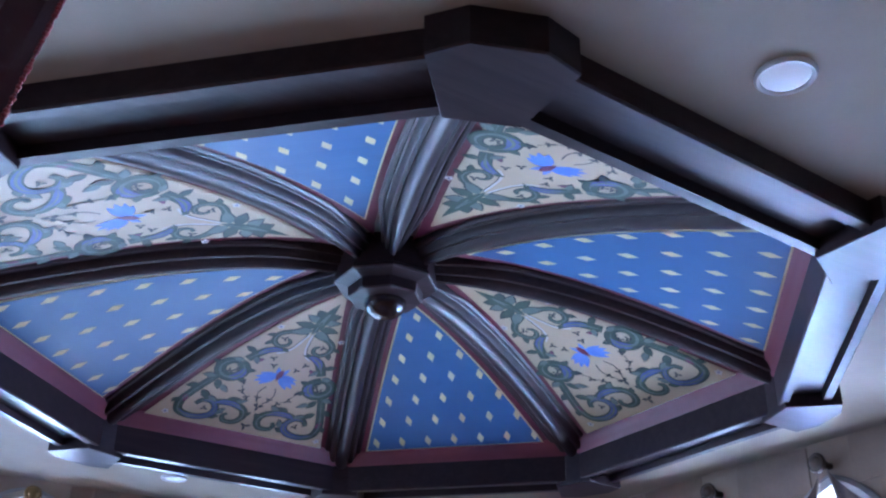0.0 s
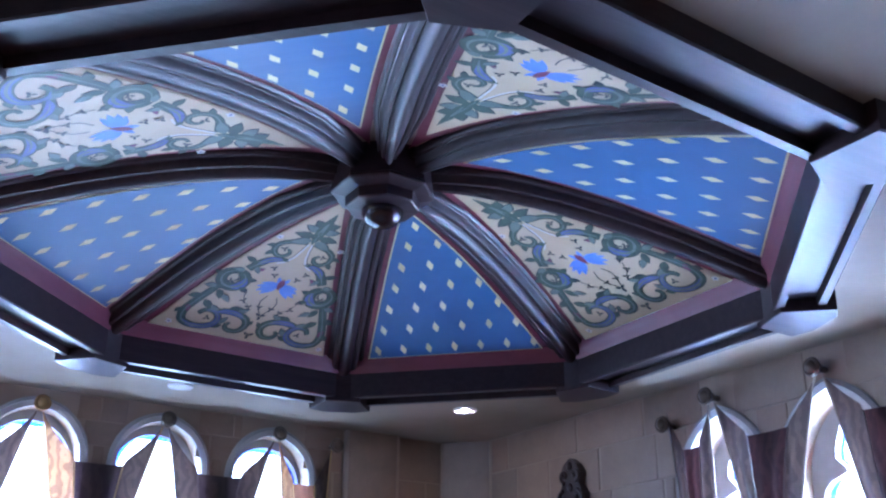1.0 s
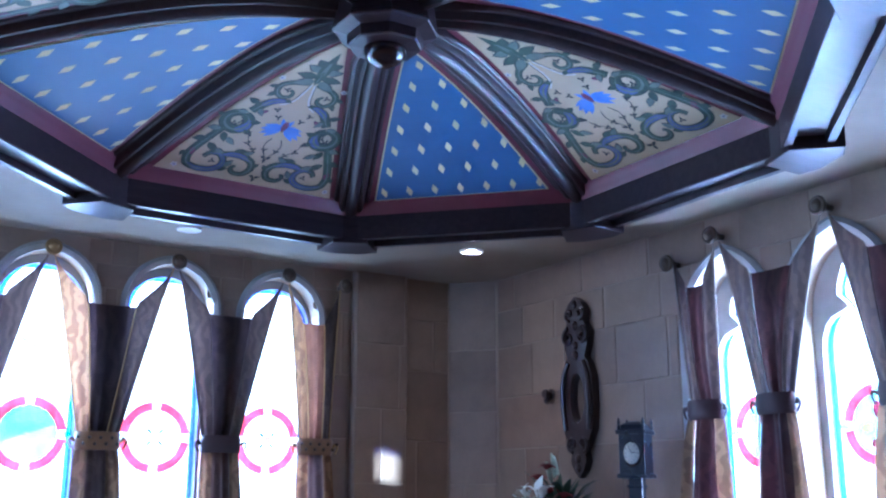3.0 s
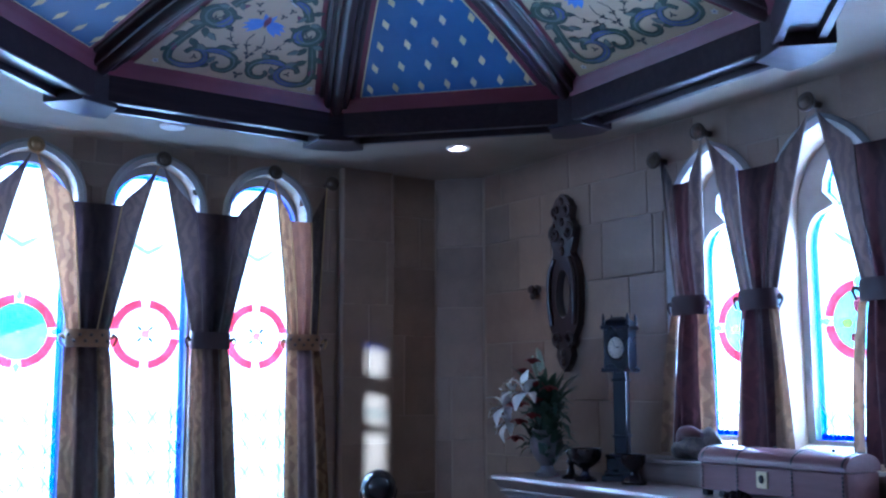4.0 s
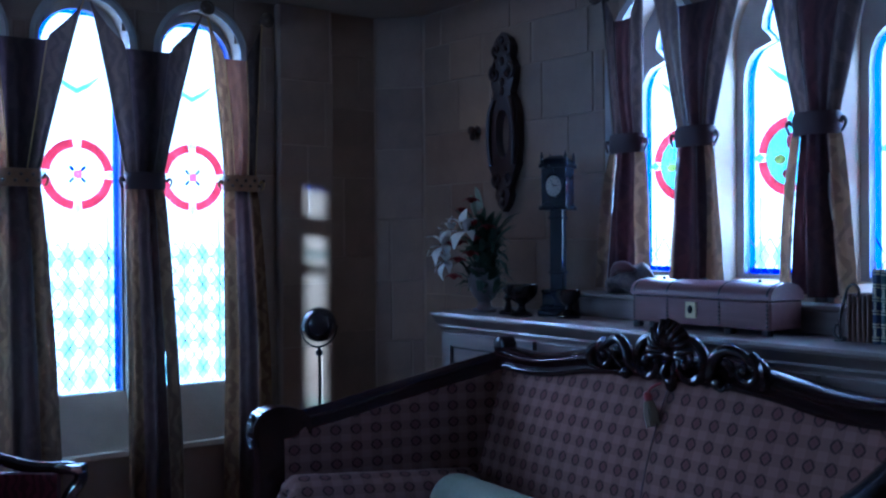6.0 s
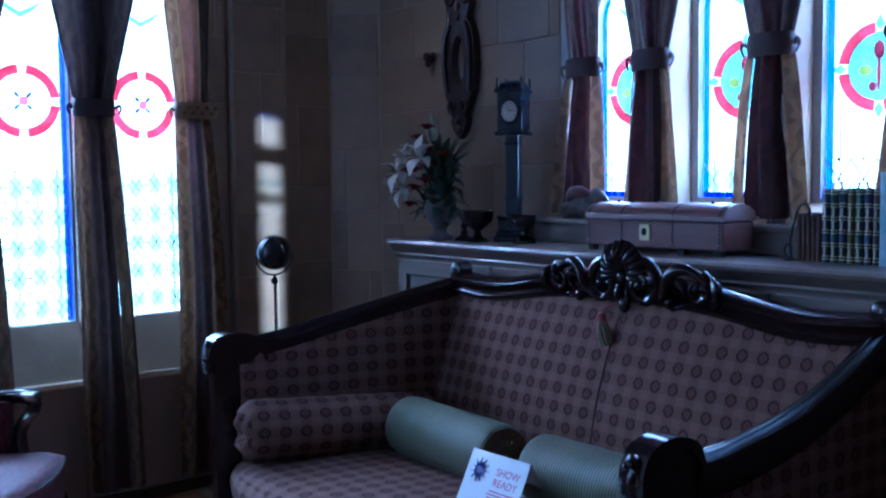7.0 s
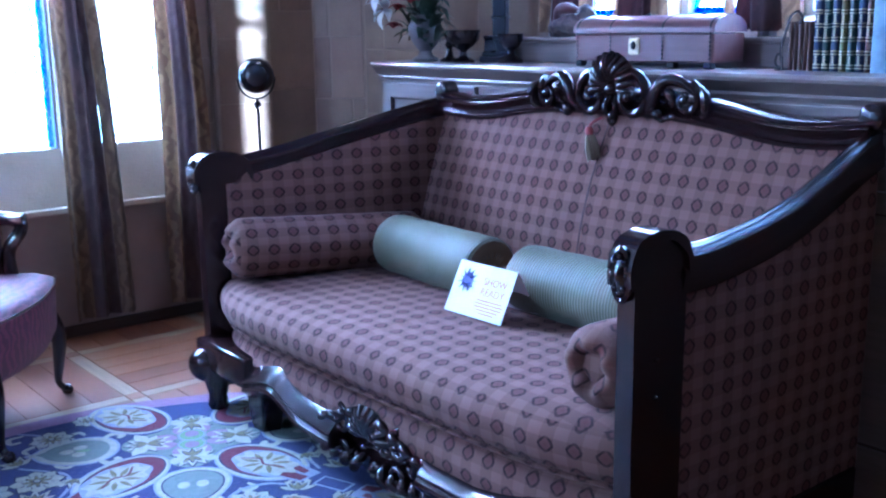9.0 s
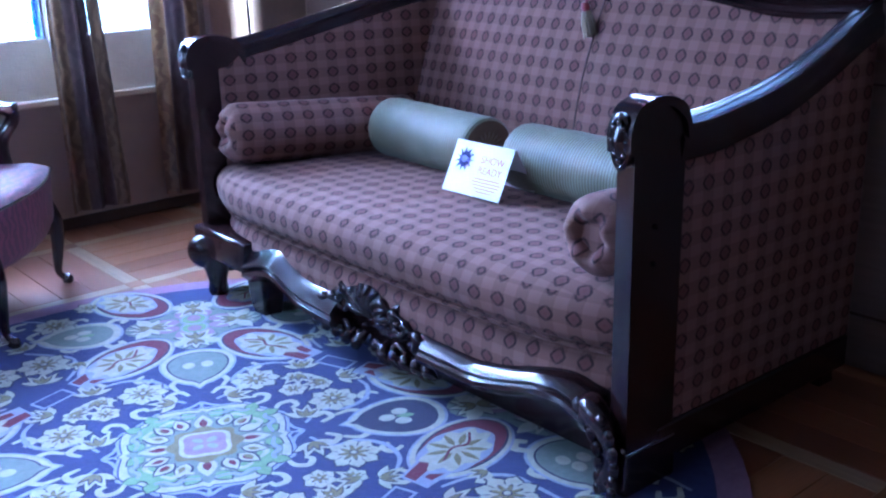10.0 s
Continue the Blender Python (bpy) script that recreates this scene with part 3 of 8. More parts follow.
bm = bmesh.new()
edges = []
for lp in ([(ROOM_W - THICK, ROOM_S - THICK), (ROOM_E + THICK, ROOM_S - THICK), (ROOM_E + THICK, ROOM_N + THICK), (ROOM_W - THICK, ROOM_N + THICK)], [tuple(p[:2]) for p in octagon(1.15, 0)]):
    vs = [bm.verts.new((x, y, CEIL)) for x, y in lp]
    edges += [bm.edges.new((vs[i], vs[(i + 1) % len(vs)])) for i in range(len(vs))]
bmesh.ops.triangle_fill(bm, use_beauty=True, edges=edges)
ext = bmesh.ops.extrude_face_region(bm, geom=list(bm.faces))
bmesh.ops.translate(bm, verts=[g for g in ext["geom"] if isinstance(g, bmesh.types.BMVert)], vec=(0, 0, 0.06))
tagged(part("ceiling", bm, WHITE_CEIL), "cream plaster ceiling with an octagonal opening", "ceiling", kind="structure")
bm = bmesh.new()
loft(bm, [octagon(1.25, CEIL + 0.062), octagon(1.25, 2.95)], True, False)
bm.faces.new([bm.verts.new(p) for p in octagon(1.25, 2.95)])
tagged(part("ceiling", bm, WHITE_CEIL), "plain closing shell over the painted vault", "ceiling", kind="structure")


def side_frame(k):
    """Frame of side k of the octagon: x along the side, y outwards, z up, at the centre."""
    return Matrix.Translation(OC) @ LONGER @ Matrix.Rotation(radians(-45 * k), 4, "Z")


vault = thing("painted_vault", "octagonal painted vault with blue and cream panels between dark ribs", "vault", Matrix.Translation(OC + Vector((0, 0, CEIL))), kind="structure")
INV = vault.matrix_world.inverted()


def vpart(name, bm, mat, label="", smooth=False, parent=None, keep=False):
    bmesh.ops.transform(bm, matrix=INV, verts=bm.verts)
    return part(name, bm, mat, parent or vault, label, smooth, keep)


# beams of the ring, each with a sunk panel under it, and a block over each corner
for k in range(8):
    f = side_frame(k)
    bm = bmesh.new()
    zb, zt = Z_BEAM, 2.545
    sec = [(AP_IN, zt + 0.02), (AP_IN, zb + 0.004), (AP_IN + 0.004, zb), (AP_IN + 0.026, zb), (AP_IN + 0.029, zb + 0.024), (AP_OUT - 0.029, zb + 0.024), (AP_OUT - 0.026, zb),
           (AP_OUT - 0.004, zb), (AP_OUT, zb + 0.004), (AP_OUT, CEIL + 0.004), (AP_OUT - 0.04, CEIL + 0.004), (AP_OUT - 0.04, zt + 0.02)]
    loft(bm, [[f @ Vector((s * a * T8, a, z)) for a, z in sec] for s in (-1, 1)])
    vpart("beam", bm, BEAM_WOOD, "dark stained beam with a sunk panel")
    # mauve cove over the beam
    bm = bmesh.new()
    cov = [(AP_IN - 0.001, zt - 0.004), (AP_IN - 0.006, zt + 0.004), (AP_IN - 0.009, zt + 0.016), (AP_IN - 0.016, zt + 0.030), (AP_IN - 0.026, zt + 0.044), (AP_IN - 0.026, zt + 0.052), (AP_IN + 0.002, zt + 0.052)]
    loft(bm, [[f @ Vector((s * a * T8, a, z + 0.0025 * math.sin(9 * s * u + k) * (j in (1, 2))) ) for j, (a, z) in enumerate(cov)] for s, u in [(q / 8, q / 8) for q in range(-8, 9)]])
    vpart("cove", bm, MAUVE_PAINT, "rose mauve cove", smooth=50)
    # corner block
    g = Matrix.Translation(OC) @ LONGER @ Matrix.Rotation(radians(-45 * k - 22.5), 4, "Z")
    pts = [(-0.067, 1.157), (0.067, 1.157), (0.122, 1.302), (0.060, 1.338), (-0.060, 1.338), (-0.122, 1.302)]
    bm = bmesh.new()
    lo = [g @ Vector((x, y, zb - 0.012)) for x, y in pts]
    lo2 = [g @ Vector((x * 0.985, y + (0.003 if i < 2 else -0.003), zb - 0.015)) for i, (x, y) in enumerate(pts)]
    hi = [g @ Vector((x, y, CEIL + 0.06)) for x, y in pts]
    loft(bm, [lo2, lo, hi])
    vpart("corner_block", bm, BEAM_WOOD, "faceted corner block")

# panels: surface of the vault between two ribs
A_OUT, A_TOP, Z_OUT, Z_RISE, RIB_HALF = 1.066, 0.16, 2.589, 0.219, 0.062


def vault_point(k, across, a, off=0.0):
    """A point of panel k: across in metres from its middle line, at apothem a; off metres below the surface."""
    s = (A_OUT - a) / (A_OUT - A_TOP)
    z = Z_OUT + Z_RISE * math.sin(math.pi / 2 * min(1, max(0, s))) - off
    return side_frame(k) @ Vector((across, a, z))


def half_width(a, margin=0.0):
    return max(0.0, a * T8 - (RIB_HALF + margin) / math.cos(radians(22.5)))


def field(k, margin, a_out, off, a_top=None):
    bm = bmesh.new()
    rows = []
    top = a_top or (RIB_HALF + margin) / math.sin(radians(22.5)) + 0.004
    for i in range(15):
        a = a_out + (top - a_out) * i / 14
        h = half_width(a, margin)
        rows.append([vault_point(k, h * w, a, off) for w in (-1, -0.5, 0, 0.5, 1)])
    loft(bm, rows, False, False)
    return bm


def flat_shape(bm, k, pts, off):
    """A painted shape on panel k from an outline of (across, apothem) pairs, as a fan round its middle."""
    c = sum((Vector(p) for p in pts), Vector((0, 0))) / len(pts)
    off = 0.0056 + (off - 0.0065) * 0.25
    mid = bm.verts.new(vault_point(k, c.x * 0.9, c.y, off))
    vs = [bm.verts.new(vault_point(k, x * 0.9, a, off)) for x, a in pts]
    for i in range(len(vs)):
        bm.faces.new((mid, vs[i], vs[(i + 1) % len(vs)]))


def ribbon(bm, put, pts, width, off):
    """A painted stroke of changing width through flat points; put(x, y, off) lays it on its surface."""
    line = [Vector((p[0], p[1], 0)) for p in curve([(x, y, 0) for x, y in pts], len(pts) * 5)]
    prev = None
    for i, p in enumerate(line):
        d = (line[min(i + 1, len(line) - 1)] - line[max(0, i - 1)]).normalized()
        n = Vector((-d.y, d.x, 0)) * width(i / (len(line) - 1))
        pair = (bm.verts.new(put(p.x + n.x, p.y + n.y, off)), bm.verts.new(put(p.x - n.x, p.y - n.y, off)))
        if prev:
            bm.faces.new((prev[0], pair[0], pair[1], prev[1]))
        prev = pair


def spiral(cx, cy, r0, r1, a0, turns, n=10):
    return [(cx + (r0 + (r1 - r0) * i / n) * math.cos(a0 + 2 * math.pi * turns * i / n), cy + (r0 + (r1 - r0) * i / n) * math.sin(a0 + 2 * math.pi * turns * i / n)) for i in range(n + 1)]


def leaf(x, y, length, wide, turn, n=5):
    """Outline of a pointed leaf from (x, y) in the direction turn (degrees)."""
    d, e = Vector((math.cos(radians(turn)), math.sin(radians(turn)))), Vector((-math.sin(radians(turn)), math.cos(radians(turn))))
    side = [(i / n, math.sin(math.pi * (i / n) ** 0.8)) for i in range(n + 1)]
    pts = [d * t * length + e * s * wide for t, s in side] + [d * t * length - e * s * wide for t, s in side[-2:0:-1]]
    return [(x + p.x, y + p.y) for p in pts]


for k in range(8):
    blue = k % 2 == 1
    vpart("panel_border", field(k, 0.0, A_OUT + 0.012, 0.0, 0.14), MAUVE_PAINT, "mauve painted border")
    vpart("gold_line", field(k, 0.026, A_OUT - 0.012, 0.0025), GOLD_PAINT if blue else CREAM_PAINT, "thin pale line")
    if blue:
        vpart("panel_field", field(k, 0.031, A_OUT - 0.018, 0.005), BLUE_PAINT, "blue painted panel")
        bm = bmesh.new()
        for row in range(7):
            a = 1.008 - row * 0.110
            h = half_width(a, 0.040)
            for i in range(-4, 5):
                x = 0.012 + 0.100 * (i + 0.5 * (row % 2))
                if abs(x) < h + 0.010:
                    flat_shape(bm, k, [(x / 0.9 - 0.0145, a), (x / 0.9, a - 0.029), (x / 0.9 + 0.0145, a), (x / 0.9, a + 0.029)], 0.0065)
        vpart("gold_diamonds", bm, GOLD_PAINT, "rows of small gold diamonds")
        continue
    vpart("panel_field", field(k, 0.031, A_OUT - 0.018, 0.005), CREAM_PAINT, "cream painted panel")
    put = lambda x, y, off, k=k: vault_point(k, 0.012 + x * 0.98, y, 0.0056 + (off - 0.0065) * 0.25)
    shape = lambda b, pts, off, k=k: flat_shape(b, k, [(0.012 / 0.9 + x * 0.98 / 0.9, y) for x, y in pts], off)
    green, teal, indigo, dark, skyb, plum, pale = [bmesh.new() for _ in range(7)]

    def horn(pts, w0, w1, lift, blue_from=0.35, blue_to=0.75):
        """A painted horn of foliage: dark edge, green body, a teal light along it and a blue stretch."""
        wid = lambda t: w0 + (w1 - w0) * t + 0.35 * (w0 + w1) / 2 * math.sin(math.pi * t)
        ribbon(dark, put, pts, lambda t: wid(t) * 1.13 + 0.0008, 0.0066 + lift)
        ribbon(green, put, pts, wid, 0.0082 + lift)
        n = len(pts)
        cut = pts[int(n * blue_from):max(int(n * blue_from) + 3, int(n * blue_to))]
        if len(cut) > 2:
            ribbon(indigo, put, cut, lambda t: wid(blue_from + t * (blue_to - blue_from)) * 0.86 * math.sin(math.pi * min(1, 0.1 + 0.85 * t)), 0.0098 + lift)
        ribbon(teal, put, pts, lambda t: 0.26 * wid(t) * math.sin(math.pi * t) + 0.0003, 0.0114 + lift)

    # acanthus at the narrow end: a stalk of paired lobes that opens towards the wide end
    for i, (y, ln, tn) in enumerate(((0.475, 0.075, 28), (0.455, 0.070, 2), (0.425, 0.058, -22), (0.395, 0.045, -40))):
        for s in (-1, 1):
            turn = tn if s > 0 else 180 - tn
            shape(dark, leaf(s * 0.006, y, ln * 1.06, 0.020, turn), 0.0067 + 0.0003 * i)
            shape(green if i % 2 else teal, leaf(s * 0.004, y, ln, 0.0165, turn), 0.0084 + 0.0003 * i)
    shape(green, leaf(0, 0.50, 0.20, 0.020, -90), 0.0098)
    shape(teal, leaf(0, 0.49, 0.15, 0.007, -90), 0.0112)
    for s in (-1, 1):
        m = lambda pts: [(s * x, y) for x, y in pts]
        # twin stems that leave the acanthus
        ribbon(pale, put, m([(0.006, 0.50), (0.012, 0.54), (0.022, 0.585), (0.040, 0.615), (0.062, 0.630)]), lambda t: 0.0030, 0.0088)
        ribbon(dark, put, m([(0.010, 0.50), (0.017, 0.54), (0.027, 0.582), (0.046, 0.610), (0.066, 0.624)]), lambda t: 0.0014, 0.0080)
        # first scroll, with the blue stretch that runs on from it
        horn(m([(0.012, 0.492), (0.035, 0.500), (0.070, 0.510), (0.098, 0.535), (0.100, 0.570), (0.078, 0.592), (0.052, 0.584), (0.046, 0.562), (0.060, 0.548)]), 0.010, 0.004, 0.0, 0.9, 0.9)
        horn(m([(0.040, 0.606), (0.070, 0.612), (0.098, 0.628), (0.122, 0.660), (0.140, 0.690)]), 0.007, 0.014, 0.0016, 0.1, 0.95)
        # ring in the middle of the side
        horn(m(spiral(0.166, 0.752, 0.043, 0.040, radians(-110), 1.0, 16)), 0.012, 0.016, 0.0028, 0.55, 0.9)
        # leafy horn to the corner and the large corner scroll
        horn(m([(0.196, 0.790), (0.214, 0.825), (0.232, 0.862), (0.252, 0.905), (0.268, 0.950), (0.262, 0.995), (0.226, 1.014), (0.180, 1.012), (0.145, 0.990), (0.140, 0.955), (0.162, 0.928), (0.196, 0.928), (0.214, 0.952)]), 0.012, 0.008, 0.0044, 0.45, 0.95)
        horn(m([(0.150, 0.925), (0.120, 0.916), (0.080, 0.918), (0.042, 0.936), (0.030, 0.972), (0.050, 1.004), (0.086, 1.006), (0.100, 0.984), (0.088, 0.968)]), 0.013, 0.005, 0.0060, 0.1, 0.5)
        # notched leaves
        for x, y, ln, wd, tn, b in ((0.102, 0.540, 0.034, 0.009, 20, green), (0.100, 0.572, 0.036, 0.009, 55, green), (0.128, 0.650, 0.045, 0.011, -25, green), (0.118, 0.668, 0.040, 0.010, 120, teal), (0.146, 0.700, 0.040, 0.010, 0, teal),
                                    (0.122, 0.745, 0.036, 0.010, 190, green), (0.130, 0.786, 0.040, 0.010, 150, green), (0.208, 0.740, 0.036, 0.010, -20, green), (0.205, 0.800, 0.044, 0.012, 10, teal), (0.190, 0.815, 0.050, 0.012, 110, green),
                                    (0.172, 0.838, 0.048, 0.011, 140, teal), (0.236, 0.860, 0.046, 0.012, 20, green), (0.220, 0.880, 0.056, 0.013, 135, green), (0.196, 0.905, 0.052, 0.012, 160, teal), (0.280, 0.940, 0.032, 0.009, 60, green),
                                    (0.120, 0.905, 0.050, 0.012, 200, green), (0.085, 0.912, 0.046, 0.011, 215, teal), (0.028, 0.965, 0.030, 0.009, 230, green), (0.150, 1.005, 0.040, 0.011, 200, green), (0.128, 0.985, 0.044, 0.011, 240, teal),
                                    (0.055, 0.600, 0.028, 0.008, 160, green), (0.262, 0.915, 0.040, 0.010, 95, plum), (0.108, 0.688, 0.028, 0.007, 215, plum)):
            shape(dark, m(leaf(x, y, ln * 1.08, wd * 1.2, tn)), 0.0072 + 0.0002 * (int(1000 * x) % 4))
            shape(b, m(leaf(x, y, ln, wd, tn)), 0.0128 + 0.0002 * (int(1000 * x) % 4))
        # small dark three-lobed sprigs and twigs
        for x, y in ((0.072, 0.548), (0.152, 0.752), (0.174, 0.762), (0.060, 0.655), (0.042, 0.690), (0.090, 0.845), (0.060, 0.872), (0.105, 0.800), (0.022, 0.862), (0.178, 0.965)):
            for tn in (90, 210, 330):
                shape(dark, m(leaf(x, y, 0.016, 0.0045, tn + 400 * x)), 0.0150)
        ribbon(dark, put, m([(0.018, 0.800), (0.030, 0.835), (0.020, 0.870), (0.004, 0.900)]), lambda t: 0.0020, 0.0085)
        ribbon(dark, put, m([(0.060, 0.870), (0.085, 0.850), (0.100, 0.815)]), lambda t: 0.0016, 0.0085)
        # little flower in each corner and by the acanthus
        for x, y in ((0.298, 1.018), (0.112, 0.498)):
            for q in range(5):
                shape(pale, m(leaf(x, y, 0.014, 0.005, 72 * q + 18)), 0.0084)
            shape(indigo, m(leaf(x - 0.005, y, 0.010, 0.004, 0)), 0.0096)
        # blue bird: feathered wing and half its tail
        for ln, tn, w in ((0.080, 52, 0.014), (0.086, 36, 0.014), (0.080, 20, 0.013), (0.066, 4, 0.012)):
            shape(skyb, m(leaf(0.004, 0.735, ln, w, tn)), 0.0068 + 0.0004 * (tn / 16))
        shape(skyb, m(leaf(0.004, 0.735, 0.045, 0.009, -68)), 0.0090)
    for y in (0.905, 1.012):
        for tn in (90, 210, 330):
            shape(dark, leaf(0, y, 0.024, 0.0065, tn), 0.0150)
    shape(plum, leaf(0, 0.702, 0.062, 0.012, 90), 0.0104)
    for name, b, mt, lb in (("dark_outlines", dark, DARK_PAINT, "dark edges and sprigs"), ("green_scrolls", green, GREEN_PAINT, "green painted scrollwork"), ("teal_scrolls", teal, TEAL_PAINT, "grey-green lights of the scrolls"),
                            ("blue_scrolls", indigo, INDIGO_PAINT, "blue stretches of the scrolls"), ("blue_bird", skyb, SKY_PAINT, "bright blue middle motif"), ("plum_leaves", plum, PLUM_PAINT, "plum leaf touches"),
                            ("pale_lines", pale, PALE_PAINT, "pale stems and small flowers")):
        vpart(name, b, mt, lb)

# ribs, moulded, one over each corner of the octagon, and the boss they meet in
for k in range(8):
    g = Matrix.Translation(OC) @ LONGER @ Matrix.Rotation(radians(-45 * k - 22.5), 4, "Z")
    c8 = math.cos(radians(22.5))
    half = [(-0.074, 0.01), (-0.074, -0.010), (-0.068, -0.017), (-0.060, -0.018), (-0.056, -0.013), (-0.051, -0.017), (-0.048, -0.031), (-0.041, -0.041), (-0.031, -0.042), (-0.026, -0.036), (-0.021, -0.047), (-0.012, -0.059)]
    sec = half + [(0, -0.063)] + [(-x, z) for x, z in half[::-1]]
    rings = []
    for i in range(21):
        a = (A_OUT + 0.05) + (0.11 - A_OUT - 0.05) * i / 20
        s = (A_OUT - a) / (A_OUT - A_TOP)
        z = Z_OUT + Z_RISE * math.sin(math.pi / 2 * min(1, max(-0.1, s)))
        wide = 1.0 if a > 0.3 else max(0.45, (a + 0.05) / 0.35)
        rings.append([g @ Vector((x * wide * 0.95, a / c8, z + dz * 0.9)) for x, dz in sec])
    bm = bmesh.new()
    loft(bm, rings, True, True)
    vpart("rib", bm, RIB_WOOD, "dark moulded rib", smooth=35)


def facets(r, z, turn=22.5):
    return [OC + Vector((r * math.sin(radians(turn + 45 * i)), r * math.cos(radians(turn + 45 * i)), z)) for i in range(8)]


bm = bmesh.new()
loft(bm, [facets(0.146, 2.83), facets(0.146, 2.738), facets(0.150, 2.734), facets(0.150, 2.726), facets(0.146, 2.722), facets(0.108, 2.712), facets(0.106, 2.684), facets(0.102, 2.680), facets(0.062, 2.676)])
boss = vpart("boss", bm, BEAM_WOOD, "faceted octagonal boss of dark polished wood")
bm = bmesh.new()
sphere(bm, OC + Vector((0, 0, 2.672)), 0.060, 24, 14, (1, 1, 0.80))
bmesh.ops.transform(bm, matrix=INV, verts=bm.verts)
part("knob", bm, MAHOGANY, boss, "rounded dark knob", smooth=True)

# round fittings in the flat ceiling
WHITE_METAL = material("white_enamel", (0.72, 0.70, 0.68), 0.45)
Nodes(WHITE_METAL).bump(Nodes(WHITE_METAL).noise(Nodes(WHITE_METAL).coords(), 60), 0.05)
GLOW = bpy.data.materials.new("lit_lamp_lens")
GLOW.use_nodes = True
GLOW.node_tree.nodes["Principled BSDF"].inputs["Emission Color"].default_value = (1, 0.9, 0.75, 1)
GLOW.node_tree.nodes["Principled BSDF"].inputs["Emission Strength"].default_value = 12


def ceiling_spot(x, y, r, lit):
    t = thing("ceiling_spot", "small round recessed ceiling spotlight, lit" if lit else "round white recessed ceiling fitting, unlit", "ceiling light", Matrix.Translation((x, y, CEIL)))
    bm = bmesh.new()
    lathe(bm, [(r, 0.0), (r, -0.004), (r * 0.93, -0.008), (r * 0.82, -0.006), (r * 0.8, -0.002), (r * 0.8, 0.0)], 32)
    part("trim_ring", bm, WHITE_METAL, t, smooth=True)
    bm = bmesh.new()
    rr = r * (0.30 if lit else 0.8)
    lathe(bm, [(rr, -0.001), (rr, -0.005), (rr * 0.6, -0.0065), (0.001, -0.007)], 28)
    part("lens", bm, GLOW if lit else WHITE_METAL, t, "glowing lens" if lit else "", smooth=True)
    if lit:
        bm = bmesh.new()
        lathe(bm, [(r * 0.8, -0.0005), (r * 0.8, -0.003), (r * 0.30, -0.002), (r * 0.30, -0.0005)], 28)
        part("baffle", bm, WHITE_METAL, t, smooth=True)
    return t


ceiling_spot(2.445, 3.467, 0.052, True)
ceiling_spot(1.284, 3.764, 0.050, False)
ceiling_spot(1.185, 0.721, 0.050, False)


# ---- floor ----
PARQUET = material("oak_parquet", (0.2, 0.1, 0.05), 0.38, spec=0.35)
k = Nodes(PARQUET)
info = k.n("ObjectInfo")
tone = k.ramp(info.outputs["Random"], (0.0, (0.15, 0.044, 0.017)), (0.5, (0.25, 0.086, 0.030)), (1.0, (0.34, 0.135, 0.050)))
grain = k.noise(k.coords("Object", (2.5, 45, 45)), 2.0, 6, 0.65, 0.8)
wear = k.noise(k.coords("Object"), 4.0, 4)
k.base(k.mix(k.math("MULTIPLY", grain, 0.75), tone, k.mix(wear, (0.065, 0.026, 0.014), (0.13, 0.058, 0.03))))
k.rough(wear, 0.3, 0.5)
k.bump(grain, 0.2, 0.001)
PALE_OAK = wood("pale_oak_strip", (0.20, 0.125, 0.065), (0.36, 0.25, 0.14), 0.38, 0, 1.0, 0.15, 0.15)
SUBFLOOR = plaster("dark_floor_joint", (0.035, 0.02, 0.012), (0.05, 0.03, 0.02), 0.8)

bm = bmesh.new()
box(bm, (ROOM_W - THICK, ROOM_S - THICK, -0.12), (ROOM_E + THICK, ROOM_N + THICK, -0.012))
floor = tagged(part("floor", bm, SUBFLOOR), "brown oak parquet floor with paler strips between the panels", "floor", kind="structure")


def plank_mesh(length, width, mat):
    bm = bmesh.new()
    box(bm, (-length / 2, -width / 2, -0.011), (length / 2, width / 2, 0.0), 0.0012)
    return mesh_of("plank", bm, mat)


CELL, STRIP, TURN = 0.62, 0.058, 0.0
inner = CELL - STRIP
board = plank_mesh(inner - 0.002, inner / 5 - 0.002, PARQUET)
strip = plank_mesh(CELL - STRIP - 0.002, STRIP - 0.002, PALE_OAK)
square = plank_mesh(STRIP - 0.002, STRIP - 0.002, PARQUET)
turn = Matrix.Translation((1.07, 2.93, 0)) @ Matrix.Rotation(radians(TURN), 4, "Z")
rest = bmesh.new()
for i in range(-8, 9):
    for j in range(-9, 6):
        c = turn @ Vector((i * CELL, j * CELL, 0))
        if not (ROOM_W - 0.35 < c.x < ROOM_E + 0.35 and ROOM_S - 0.35 < c.y < ROOM_N + 0.35):
            continue
        pieces = [(board, (0, (q - 2) * inner / 5, 0), 0) if (i + j) % 2 == 0 else (board, ((q - 2) * inner / 5, 0, 0), 90) for q in range(5)]
        pieces += [(strip, (0, CELL / 2, 0), 0), (strip, (CELL / 2, 0, 0), 90), (square, (CELL / 2, CELL / 2, 0), 0)]
        near = -0.1 < c.x < 2.9 and 0.5 < c.y < 4.4
        for me, at, rz in pieces:
            m = turn @ Matrix.Translation((i * CELL, j * CELL, 0)) @ pose(*at, 0, 0, rz)
            if near:
                ob = new("plank", me)
                ob.parent = floor
                ob.matrix_world = m
            else:
                n0 = len(rest.verts)
                rest.from_mesh(me)
                rest.verts.ensure_lookup_table()
                bmesh.ops.transform(rest, matrix=m, verts=rest.verts[n0:])
tagged(part("planks", rest, PARQUET, floor), kind="stuff")

